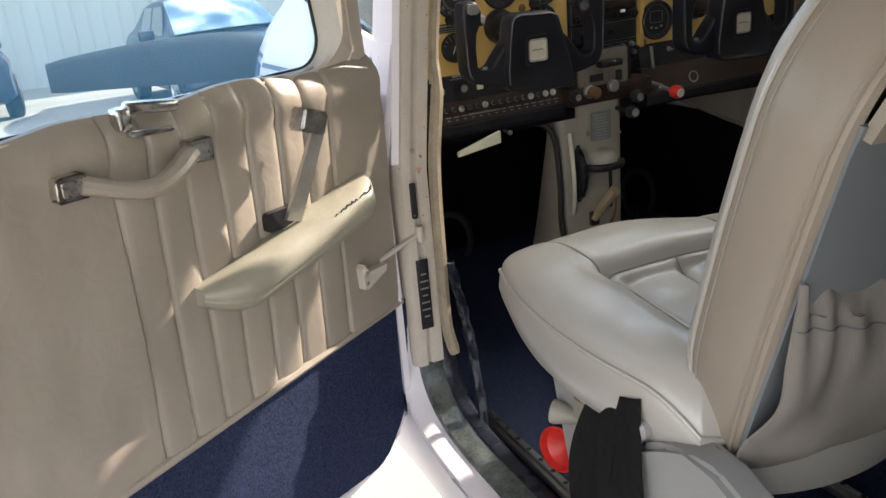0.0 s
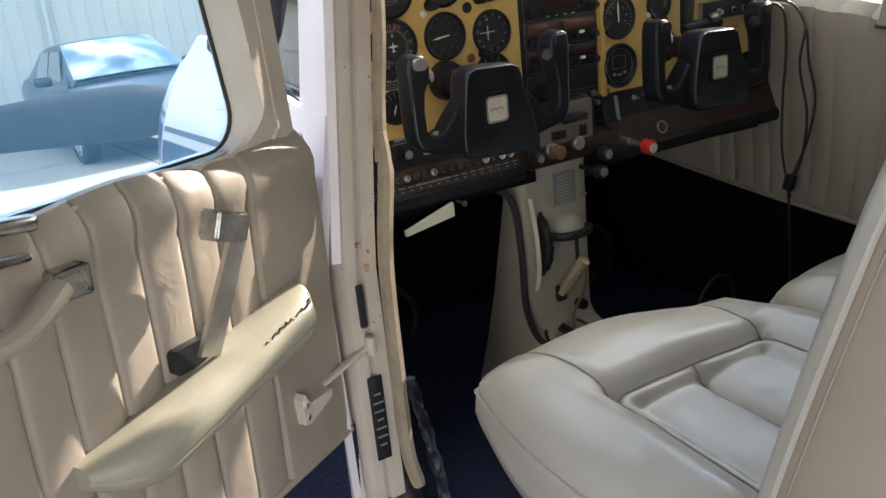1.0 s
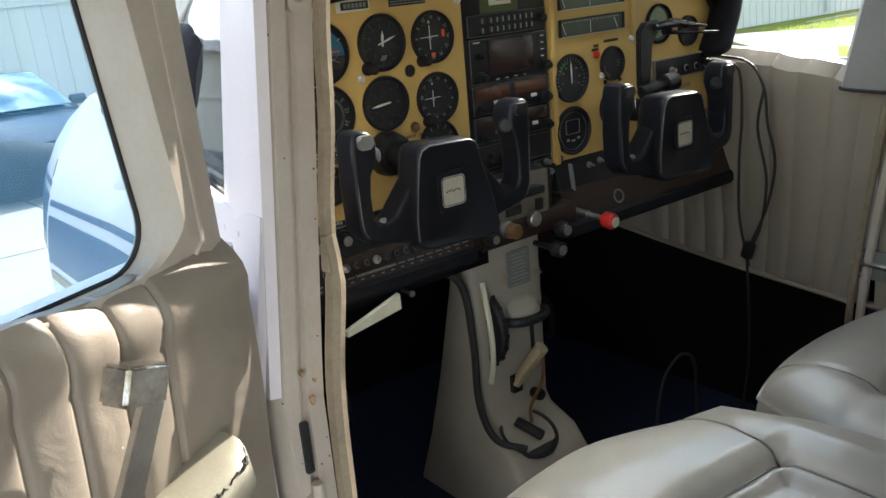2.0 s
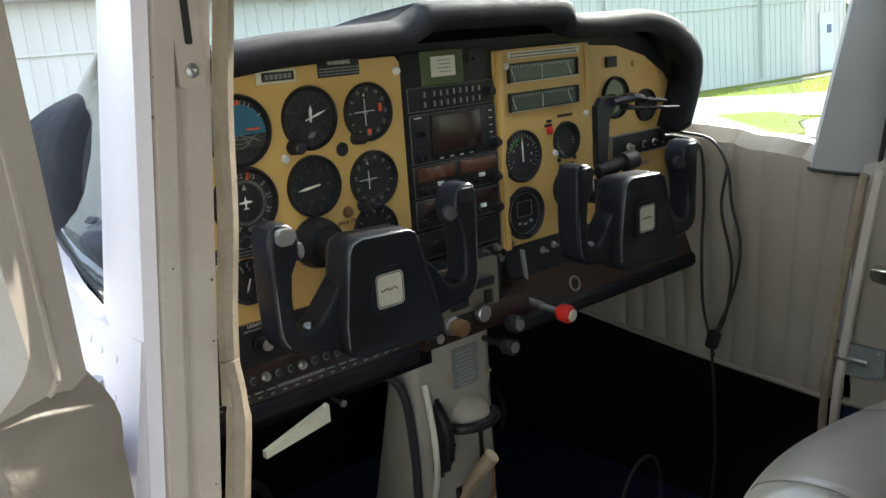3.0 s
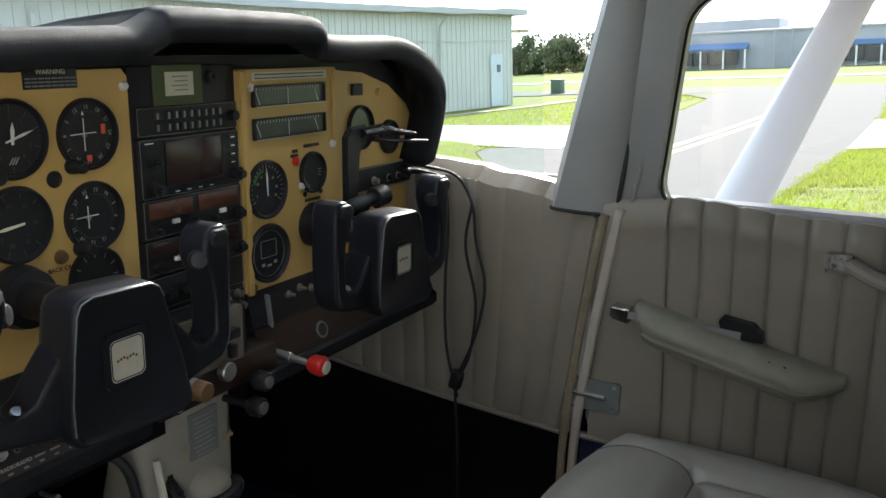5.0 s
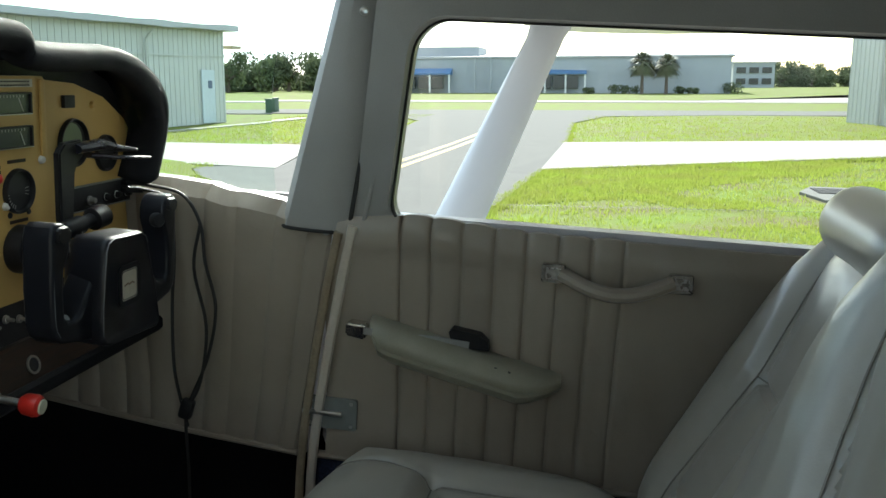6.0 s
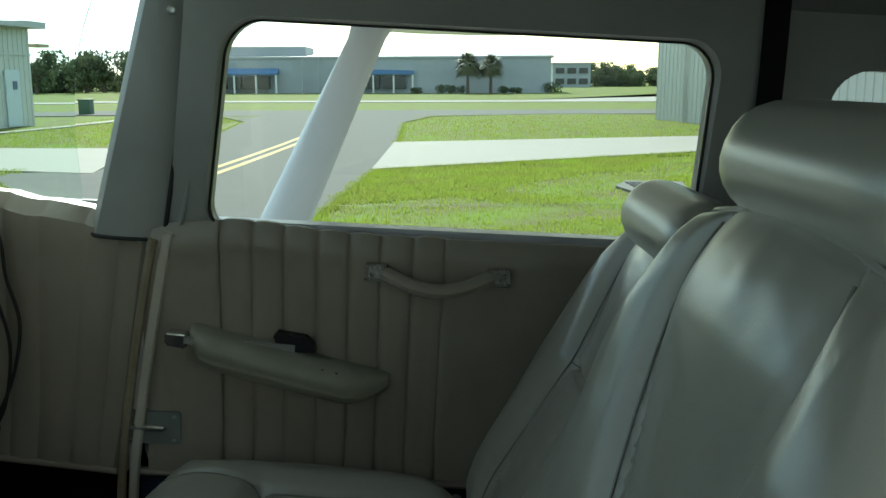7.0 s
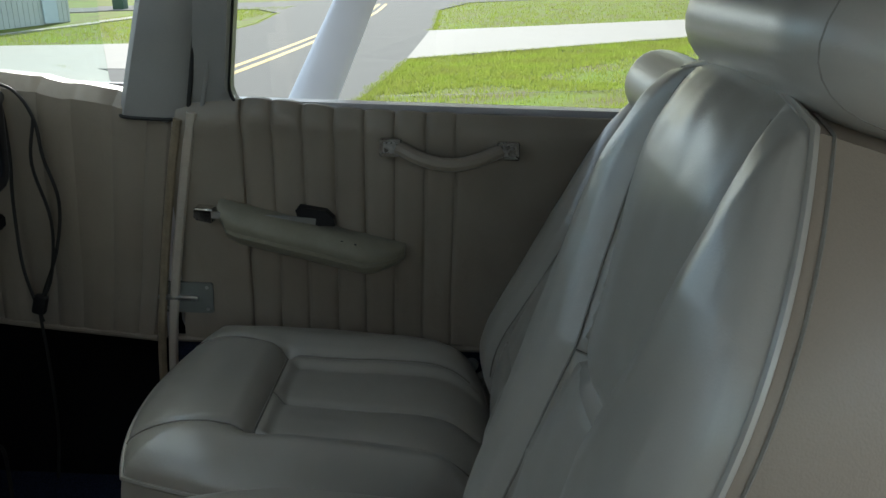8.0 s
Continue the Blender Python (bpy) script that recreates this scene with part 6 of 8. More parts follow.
# ---- pedestal ----
ped = thing("pedestal", (-0.04, 0.05, 0.69), "cream plastic centre pedestal with trim wheel and selector", "pedestal")
bm = bmesh.new()
prof = [(-0.020, 1.165), (-0.020, 1.02), (-0.020, 0.885), (-0.030, 0.862), (-0.080, 0.838), (-0.108, 0.79), (-0.115, 0.70), (0.175, 0.70), (0.135, 0.80), (0.095, 0.92), (0.045, 1.10), (0.04, 1.165)]
rings = []
for x, g in ((-0.119, 0.012), (-0.113, 0.003), (-0.105, 0.0), (0.018, 0.0), (0.026, 0.003), (0.031, 0.012)):
    rings.append([Vector((x + (0.03 * max(0, 0.88 - z) / 0.18) * (1 if x > -0.04 else 0), y + (g if y < 0 else -g), z)) for y, z in prof])
loft(bm, rings)
part("body", bm, PEDMAT, ped, "cream plastic pedestal body", sharp=50)
bm = bmesh.new()
plate(bm, rounded(-0.047, 1.088, 0.000, 1.147, 0.002), YP, -0.0225, -0.019)
pp = part("placard", bm, GREYP, ped, "grey printed placard")
bm = bmesh.new()
for k in range(9):
    box(bm, (-0.024, -0.0229, 1.140 - 0.006 * k), (0.036 - 0.006 * (k % 3), 0.0005, 0.0016))
part("placard_bars", bm, DIALW, pp, "unreadable lines of print")
# trim wheel with knobs in a slotted guard
bm = bmesh.new()
lathe(bm, (-0.087, 0.022, 1.026), (1, 0, 0), [(0, 0.066), (0.003, 0.07), (0.012, 0.07), (0.015, 0.066), (0.015, 0.05), (0.0, 0.05)], 40)
for k in range(20):
    a = 2 * math.pi * k / 20
    lathe(bm, (-0.0795, 0.022 - 0.069 * math.cos(a), 1.026 + 0.069 * math.sin(a)), (0, -math.cos(a), math.sin(a)), [(0, 0.004), (0.004, 0.004), (0.0042, 0)], 8)
part("trim_wheel", bm, BLACK, ped, "knobbed black trim wheel")
bm = bmesh.new()
tube(bm, smooth_path([(-0.101, -0.024, 1.115), (-0.103, -0.036, 1.06), (-0.103, -0.040, 1.02), (-0.101, -0.036, 0.98), (-0.098, -0.024, 0.945)]), 0.0045, 8)
part("trim_guard", bm, PAPER, ped, "pale trim indicator guard")
bm = bmesh.new()
tube(bm, [(-0.096, -0.026, 1.06), (-0.096, -0.030, 1.02), (-0.096, -0.026, 0.985)], 0.003, 6)
part("trim_slot", bm, DIAL, ped)
# small half-round knob below the placard
bm = bmesh.new()
lathe(bm, (-0.020, -0.012, 1.052), (0, -0.45, 1), [(-0.014, 0.036), (0.0, 0.036), (0.012, 0.028), (0.020, 0.012), (0.021, 0)], 28)
part("rudder_trim_dome", bm, PEDMAT, ped, "cream half-round trim dome")
bm = bmesh.new()
tube(bm, [(-0.020 + 0.043 * math.sin(t), -0.016 - 0.034 * math.cos(t), 1.036) for t in span(-1.3, 1.3, 14)], 0.008, 8)
for t in span(-1.2, 1.2, 9):
    lathe(bm, (-0.020 + 0.046 * math.sin(t), -0.016 - 0.037 * math.cos(t), 1.036), (math.sin(t), -math.cos(t), 0), [(0, 0.0045), (0.005, 0.004), (0.0055, 0)], 8)
part("rudder_trim_wheel", bm, BLACK, ped, "knobbed black rudder trim wheel")
for x, z in ((-0.055, 1.108), (0.012, 1.10)):
    bm = bmesh.new()
    for k in range(4):
        box(bm, (x + 0.003 * k, -0.0215, z - 0.004 * (k % 2)), (0.004, 0.001, 0.010), (0, 30 * k, 0))
    part("worn_mark", bm, TAN, ped, "worn brown marks")
# hand lever in its slot, tan handle
bm = bmesh.new()
tube(bm, [(-0.048, -0.026, 0.925), (-0.034, -0.040, 0.955), (-0.018, -0.060, 0.990)], [0.010, 0.013, 0.014], 12, flat=0.8)
part("cowl_flap_handle", bm, TAN, ped, "tan hand lever")
bm = bmesh.new()
box(bm, (-0.002, -0.021, 0.985), (0.007, 0.004, 0.09), bevel=0.001)
box(bm, (-0.046, -0.024, 0.925), (0.02, 0.012, 0.03), bevel=0.003)
part("lever_slot", bm, DIAL, ped, "dark lever slot")
bm = bmesh.new()
lathe(bm, (-0.006, -0.02, 0.893), (0, -1, 0), [(0, 0.009), (0.012, 0.011), (0.02, 0.009), (0.021, 0)], 16)
part("black_knob", bm, BLACK, ped, "small black knob")
bm = bmesh.new()
tube(bm, smooth_path([(-0.02, -0.062, 0.985), (-0.026, -0.066, 0.94), (-0.040, -0.050, 0.89), (-0.042, -0.052, 0.862)]), 0.003, 6)
part("cord", bm, BRONZE, ped, "thin brown cord")
# fuel selector disc on the sloping foot
bm = bmesh.new()
ax = Vector((0, -0.5, 1)).normalized()
lathe(bm, (-0.052, -0.052, 0.846), ax, [(0, 0.050), (0.006, 0.050), (0.008, 0.046), (0.004, 0.042), (0.004, 0)], 36)
fs = part("selector_plate", bm, BLACK, ped, "round black fuel selector plate")
bm = bmesh.new()
box(bm, (-0.052, -0.056, 0.857), (0.02, 0.05, 0.010), (26, 0, 30), 0.003)
part("selector_handle", bm, BLACK, fs)
# hose down the side of the pedestal
bm = bmesh.new()
tube(bm, smooth_path([(-0.19, 0.03, 1.135), (-0.155, 0.0, 1.14), (-0.135, -0.02, 1.11), (-0.128, -0.025, 1.02), (-0.128, -0.028, 0.92), (-0.118, -0.05, 0.862), (-0.085, -0.085, 0.845)]), 0.006, 8)
part("hose", bm, DARKRUB, ped, "black hose down the pedestal")

# knee lever under the pilot's panel
bm = bmesh.new()
rings = []
for t in span(0, 1, 6):
    c = Vector((-0.272, -0.05, 1.144)).lerp(Vector((-0.366, -0.06, 1.128)), t)
    h = 0.011 - 0.007 * t
    rings.append([c + Vector((0, -0.004, -h)), c + Vector((0, 0.004, -h)), c + Vector((0, 0.004, h)), c + Vector((0, -0.004, h))])
loft(bm, rings)
lv = part("parking_brake_lever", bm, PAPER, None, tags=("pale grey parking brake lever under the panel", "lever"))
bm = bmesh.new()
lathe(bm, (-0.251, -0.05, 1.148), (0, -1, 0), [(-0.06, 0.002), (0, 0.0025), (0, 0.0045), (0.004, 0.0045), (0.005, 0)], 12)
part("alternate_air_knob", bm, ALU, tags=("small bright pull knob under the panel", "knob"))
# rudder pedals in the dark
for x in (-0.36, -0.20, 0.20, 0.36):
    p = thing("rudder_pedal", (x, 0.36, 0.80), "dark metal rudder pedal in the footwell", "pedal", "rudder pedals")
    bm = bmesh.new()
    tube(bm, [(x + 0.05 * math.sin(t), 0.36 + 0.015 * math.cos(t), 0.80 + 0.06 * math.cos(t)) for t in span(-2.5, 2.5, 18)], 0.008, 8)
    part("loop", bm, DARKRUB, p)
    bm = bmesh.new()
    tube(bm, [(x, 0.37, 0.75), (x, 0.40, 0.70)], 0.009, 8)
    part("stem", bm, BLACK, p)

# bent cable loop that stands up from the footwell floor
bm = bmesh.new()
tube(bm, smooth_path([(0.205, -0.10, 0.69), (0.208, -0.105, 0.80), (0.222, -0.11, 0.865), (0.262, -0.112, 0.893), (0.302, -0.11, 0.870), (0.318, -0.105, 0.80), (0.322, -0.10, 0.69)]), 0.0030, 8)
part("cable_loop", bm, DARKRUB, tags=("stiff dark cable loop standing in the footwell", "cable"))

# headset leads from the intercom jacks
leads = thing("headset_leads", (0.47, -0.1, 1.0), "two black headset leads hung from the panel jacks", "cable")
for pts in ([(0.470, 0.0, 1.386), (0.472, -0.05, 1.383), (0.474, -0.10, 1.372), (0.474, -0.128, 1.33), (0.476, -0.135, 1.27), (0.476, -0.152, 1.20), (0.474, -0.140, 1.12), (0.474, -0.112, 1.05), (0.474, -0.102, 1.02), (0.48, -0.104, 0.92), (0.49, -0.10, 0.80), (0.49, -0.09, 0.70)],
            [(0.472, 0.0, 1.376), (0.474, -0.04, 1.375), (0.476, -0.076, 1.36), (0.476, -0.084, 1.28), (0.476, -0.080, 1.20), (0.474, -0.083, 1.10), (0.474, -0.095, 1.04), (0.474, -0.106, 1.00)],
            [(0.474, -0.128, 1.33), (0.473, -0.118, 1.26), (0.473, -0.138, 1.17), (0.474, -0.128, 1.08), (0.474, -0.105, 1.03)]):
    bm = bmesh.new()
    tube(bm, smooth_path(pts), 0.0026, 7)
    part("lead", bm, DARKRUB, leads)
for z in (1.386, 1.374):
    bm = bmesh.new()
    lathe(bm, (0.472, 0.0, z), (0, -1, 0), [(0, 0.006), (0.012, 0.006), (0.014, 0.0045), (0.035, 0.0035), (0.036, 0)], 12)
    part("plug", bm, BLACK, leads, "black jack plug")
bm = bmesh.new()
box(bm, (0.474, -0.104, 1.030), (0.018, 0.022, 0.034), (15, 0, 0), 0.006)
part("volume_box", bm, BLACK, leads, "small black inline volume box")


# ---- seats ----
def puffy(f, hw, hh, front, back, e0, c, seam, n=46, m=46, power=2.4):
    """A stuffed pad: f(a, b, d) places a point; rounded outline, front swell with seams, soft edge."""
    bm = bmesh.new()
    def at(i, j, side):
        s, t = -1 + 2 * i / n, -1 + 2 * j / m
        a, b = hw * s * math.sqrt(1 - c * t * t / 2), hh * t * math.sqrt(1 - c * s * s / 2)
        e = max(abs(s), abs(t))
        k = max(0.0, (e - e0) / (1 - e0))
        prof = math.sqrt(max(0.0, 1 - k ** power))
        if side > 0:
            return f(a, b, front * prof + seam(a, b) * prof)
        return f(a, b, -back * prof)
    fr = [[bm.verts.new(at(i, j, 1)) for j in range(m + 1)] for i in range(n + 1)]
    bk = [[fr[i][j] if i in (0, n) or j in (0, m) else bm.verts.new(at(i, j, -1)) for j in range(m + 1)] for i in range(n + 1)]
    for i in range(n):
        for j in range(m):
            bm.faces.new((fr[i][j], fr[i + 1][j], fr[i + 1][j + 1], fr[i][j + 1]))
            q = (bk[i][j], bk[i][j + 1], bk[i + 1][j + 1], bk[i + 1][j])
            if len(set(q)) == 4 and not all(v in (fr[i][j], fr[i + 1][j], fr[i + 1][j + 1], fr[i][j + 1]) for v in q):
                bm.faces.new(q)
    return bm


def on_pad(f, hw, hh, front, e0, c, seam, a, b, lift=0.0, power=2.4):
    """The point of a stuffed pad's face over a, b."""
    s, t = a / hw, b / hh
    for _ in range(4):
        s, t = a / (hw * math.sqrt(1 - c * t * t / 2)), b / (hh * math.sqrt(1 - c * s * s / 2))
    k = max(0.0, (max(abs(s), abs(t)) - e0) / (1 - e0))
    prof = math.sqrt(max(0.0, 1 - min(1.0, k) ** power))
    return f(a, b, front * prof + seam(a, b) * prof + lift)


def outline(k, hw, hh, c, n):
    """Points of a soft-cornered outline, anticlockwise from the right."""
    out = []
    for i in range(n):
        t = i / n * 2 * math.pi
        p = 1 / max(abs(math.cos(t)), abs(math.sin(t)))
        sx, sy = max(-1, min(1, math.cos(t) * p)), max(-1, min(1, math.sin(t) * p))
        out.append((k * hw * sx * math.sqrt(1 - c * sy * sy / 2), k * hh * sy * math.sqrt(1 - c * sx * sx / 2)))
    return out


def seat(x0, dz, recline, dy, back_dy, head_d, label, near):
    s = thing("seat", (x0, -0.63 + dy, 0.70), label, "seat", "front seats")
    side = -1 if near else 1
    # cushion: a thick roll in front, a sunken middle in two panels, bolsters at the sides
    CW, CH, CC = 0.236, 0.246, 0.52 if near else 0.56
    def ease(t):
        t = max(0.0, min(1.0, t))
        return t * t * (3 - 2 * t)
    def cf(a, b, d):
        d -= 0.026 * ease((a + 0.03) / 0.20) * ease((b - 0.02) / 0.20) if near else 0.0
        return Vector((x0 - (0.018 if near else 0.0) + a, -0.630 + dy + b, (1.052 if near else 1.034) + dz + d - 0.036 * (0.23 - b) - 5.0 * max(0.0, -0.13 - b) ** 2))
    def cs(a, b):
        roll, edge = 0.075, 0.119 + 0.012 * max(0.0, -b) / 0.24
        into = ease((edge - abs(a)) / 0.024) * ease((roll - b) / 0.020)
        h = -0.009 * groove(abs(a) - edge, 0.008) * ease((roll + 0.012 - b) / 0.012)
        h += -0.010 * groove(b - roll, 0.008) * ease((edge + 0.012 - abs(a)) / 0.012)
        h += -0.005 * groove(abs(a) - edge - 0.12 * (b - roll), 0.006) * ease((b - roll + 0.005) / 0.01)
        h += into * (-0.026 + 0.009 * (1 - (abs(abs(a) - edge / 2) / (edge / 2)) ** 2)) - 0.007 * groove(a, 0.006) * ease((roll - b) / 0.01)
        wing = ease((abs(a) - edge) / 0.045)
        h += (0.010 + 0.010 * math.sin(math.pi * ease((b - roll) / 0.20))) * ease((b - roll) / 0.03) * (1 - 0.75 * wing)
        h += 0.018 * wing
        crease = noise.noise(Vector((a * 9, b * 26, x0))) * 0.0018 + noise.noise(Vector((a * 30, b * 30, x0 + 2))) * 0.0008
        return h + crease
    bm = puffy(cf, CW, CH, 0.030, 0.03, 0.42, CC, cs, 128, 128, 2.0)
    cu = part("cushion", bm, LEATHER, s, "stitched grey leather seat cushion")
    def ch(a, b):
        return on_pad(cf, CW, CH, 0.030, 0.42, CC, cs, a, b, 0.0010, 2.0)
    wid_at = lambda b: 0.119 + 0.012 * max(0.0, -b) / 0.24
    runs = [[ch(a, 0.075) for a in span(-0.119, 0.119, 40)], [ch(0.0, b) for b in span(-0.20, 0.075, 40)]]
    for sx in (-1, 1):
        runs.append([ch(sx * wid_at(b), b) for b in span(-0.20, 0.075, 40)])
        runs.append([ch(sx * (0.119 + 0.12 * (b - 0.075)), b) for b in span(0.075, 0.228, 24)])
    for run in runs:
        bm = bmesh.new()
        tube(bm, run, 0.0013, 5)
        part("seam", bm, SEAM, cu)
    bm = bmesh.new()
    tube(bm, [cf(a, b, 0.0005) for a, b in outline(1.006, CW, CH, CC, 256)] + [cf(*outline(1.006, CW, CH, CC, 256)[0], 0.0005)], 0.0030, 6)
    part("piping", bm, LEATHER, cu)
    bm = bmesh.new()
    def skirt(k, z, tuck=0.0):
        return [cf(a, b - tuck * max(0.0, b / CH), z + 0.018 * max(0.0, b / CH - 0.3) * (z < -0.04)) for a, b in outline(k, CW, CH, CC, 256)]
    loft(bm, [skirt(0.995, 0.0), skirt(1.010, -0.008), skirt(1.018, -0.026), skirt(1.012, -0.050, 0.004), skirt(0.990, -0.074, 0.016), skirt(0.93, -0.092, 0.036), skirt(0.7, -0.098, 0.04)], caps=False)
    part("cushion_skirt", bm, LEATHER, s, "grey leather cushion side")
    # backrest
    tilt = radians(recline)
    up, out = Vector((0, -math.sin(tilt), math.cos(tilt))), Vector((0, math.cos(tilt), math.sin(tilt)))
    foot = Vector((x0, -0.862 + back_dy, 0.985 + dz))
    BW, BH, BC, FRONT, REAR = 0.209, 0.272, 0.22, 0.049, -0.037
    def bf(a, b, d):
        h = b + 0.262
        if d > -0.02:
            d -= 0.030 * max(0.0, 1 - h / 0.12) ** 2
        wid = 1.0 - 0.40 * max(0.0, (h - 0.36) / 0.174) ** 2.2
        return foot + Vector((a * wid, 0, 0)) + up * h + out * d
    def waist(h):
        """Half width of the shield-shaped middle panel."""
        if h < 0.30:
            return 0.066 + 0.050 * (0.30 - h) / 0.30
        return 0.066 + 0.075 * min(1.0, (h - 0.30) / 0.23)
    def bs(a, b):
        h = b + 0.262
        line = waist(h)
        g = -0.011 * groove(abs(a) - line, 0.010) * (h < 0.525)
        g += 0.012 * max(0.0, min(1.0, (abs(a) - line) / 0.045)) ** 0.75 * max(0.0, min(1.0, (0.53 - h) / 0.10))
        if abs(a) < line:
            g += (0.010 * math.cos(a / line * 1.57) - 0.006) * min(1.0, line / 0.12) - 0.012 * max(0.0, min(1.0, (0.46 - h) / 0.12)) * max(0.0, min(1.0, (line - abs(a)) / 0.012))
            g -= 0.014 * groove(h - 0.300, 0.0055) + 0.010 * groove(h - 0.105, 0.0055)
            g += 0.006 * max(0.0, 1 - abs(h - 0.20) / 0.09)
        crease = 0.0018 * noise.noise(Vector((a * 22, b * 8, x0 + 4))) + 0.0008 * noise.noise(Vector((a * 34, b * 34, x0)))
        return g + crease
    bm = puffy(lambda a, b, d: bf(a, b, d + FRONT), BW, BH, 0.022, 0.02, 0.62, BC, bs, 96, 110)
    bk = part("backrest", bm, LEATHER, s, "grey leather backrest with side bolsters round a shield-shaped panel")
    def bh(a, h):
        return on_pad(lambda p, q, d: bf(p, q, d + FRONT), BW, BH, 0.022, 0.62, BC, bs, a, h - 0.262, 0.0006)
    runs = [[bh(a, 0.300) for a in span(-0.066, 0.066, 24)], [bh(a, 0.105) for a in span(-waist(0.105), waist(0.105), 24)]]
    for sx in (-1, 1):
        runs.append([bh(sx * waist(h), h) for h in span(0.03, 0.515, 70)])
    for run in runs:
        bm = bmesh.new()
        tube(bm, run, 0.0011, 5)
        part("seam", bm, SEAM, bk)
    for d, k in ((FRONT, 1.003), (REAR + 0.004, 1.003)):
        pts = [bf(a, b, d) for a, b in outline(k, BW, BH, BC, 256)]
        bm = bmesh.new()
        tube(bm, pts + pts[:1], 0.0025, 6)
        part("piping", bm, LEATHER if d > 0 else BAND, bk)
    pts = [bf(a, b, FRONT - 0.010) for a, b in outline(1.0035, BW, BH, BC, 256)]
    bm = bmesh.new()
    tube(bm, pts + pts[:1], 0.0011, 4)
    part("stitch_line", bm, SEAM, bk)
    # flat side band, cream upper back
    bm = bmesh.new()
    def band(k, d):
        return [bf(a, b, d) for a, b in outline(k, BW, BH, BC, 256)]
    loft(bm, [band(0.99, FRONT + 0.001), band(1.0, FRONT - 0.004), band(1.003, 0.012), band(1.0, REAR + 0.004), band(0.985, REAR - 0.003), band(0.95, REAR - 0.006)], caps=False)
    part("side_band", bm, BAND, s, "tan leather side band of the backrest")
    bm = bmesh.new()
    sheet(bm, lambda u, v: (bf((u - 0.5) * 0.385, 0.128 + v * 0.135, REAR - 0.014 - 0.022 * math.sin(math.pi * (0.08 + 0.84 * v)) ** 0.6 * math.sin(math.pi * (0.04 + 0.92 * u)) ** 0.4), out), span(0, 1, 30), span(0, 1, 14), 0.012)
    part("upper_back", bm, BAND, s, "tan leather roll on the upper rear")
    bm = bmesh.new()
    sheet(bm, lambda u, v: (bf((u - 0.5) * 0.395, -0.235 + v * 0.375, REAR - 0.010 - 0.006 * math.sin(math.pi * v) * math.sin(math.pi * u)), out), span(0, 1, 20), span(0, 1, 14), 0.006)
    part("back_panel", bm, GREYVINYL, s, "smooth grey vinyl back")
    # headrest: a wide low roll with stitched ends
    hb = bf(0, 0.272, 0.0)
    def hring(a, k):
        c = hb + Vector((a * (1 if near else 1.06), 0, 0)) + up * (0.032 - head_d - (0.0 if near else 0.016)) + out * (0.030 + head_d - (0.014 if near else 0.020))
        k *= 1 if near else 1.12
        return [c + up * (0.043 * k * math.copysign(abs(math.sin(t)) ** 0.85, math.sin(t))) + out * (0.056 * k * math.copysign(abs(math.cos(t)) ** 0.85, math.cos(t))) for t in span(0, 2 * math.pi, 28)[:-1]]
    rows = []
    for t in span(-math.pi / 2, math.pi / 2, 48):
        w = 0.160 * math.sin(t)
        e = max(0.0, abs(w) - 0.085) / 0.075
        rows.append(hring(w, max(0.05, max(0.0, 1 - e ** 2.3) ** 0.5 * (1 + 0.02 * math.cos(t * 1.2)))))
    bm = bmesh.new()
    loft(bm, rows)
    hr = part("headrest", bm, LEATHER, s, "wide rounded grey leather headrest")
    for sx in ((-1, 1) if near else (1,)):
        bm = bmesh.new()
        ring = hring(sx * 0.128, 0.843)
        tube(bm, ring + ring[:1], 0.0009, 5)
        part("seam", bm, SEAM, hr)
    for a in (-0.05, 0.05):
        bm = bmesh.new()
        tube(bm, [hb + Vector((a, 0, 0)) - up * 0.03, hb + Vector((a, 0, 0)) + up * 0.03], 0.006, 8)
        part("headrest_post", bm, STEEL, hr)
    # gathered cloth pocket on the rear
    bm = bmesh.new()
    def pocket(u, v):
        a = (u - 0.5) * 0.412
        gather = 0.0052 * math.sin(u * 54 + 4 * math.sin(u * 7)) * (0.04 + 0.96 * max(0.0, (v - 0.45) / 0.55) ** 1.4) + 0.009 * math.sin(u * 15 + 2.6 * v) * (0.3 + 0.7 * v)
        sag = 0.062 * math.sin(math.pi * min(1.0, 0.10 + v * 0.86)) ** 0.8 * math.sin(math.pi * (0.03 + 0.94 * u)) ** 0.45
        h = 0.0 + 0.245 * v + 0.007 * math.sin(u * 52 + 1) * (v > 0.9) - 0.030 * math.sin(math.pi * u) * v
        p = bf(a, h - 0.262, -0.042 - sag - gather - 0.014 * noise.noise(Vector((u * 6, v * 3, 2))))
        return p, out
    sheet(bm, pocket, span(0, 1, 130), span(0, 1, 44), 0.003)
    pk = part("map_pocket", bm, CLOTH, s, "gathered grey cloth map pocket")
    bm = bmesh.new()
    tube(bm, [pocket(u, 0.84)[0] - out * 0.001 for u in span(0, 1, 120)], 0.0012, 5)
    part("elastic_stitch", bm, GREYP, pk)
    # frame: side plates, recline cover, knob, rails' feet
    for sx in (-1, 1):
        xx = x0 + sx * 0.215
        bm = bmesh.new()
        plate(bm, [(-0.55, 0.950), (-0.545, 0.935), (-0.60, 0.735), (-0.64, 0.735), (-0.66, 0.82), (-0.78, 0.86), (-0.80, 0.93), (-0.70, 0.955)], lambda a, b, t: Vector((xx + t, a + dy, b + dz * 0.6)), -0.003, 0.003)
        fr = part("side_plate", bm, PLASTIC, s, "beige metal side plate")
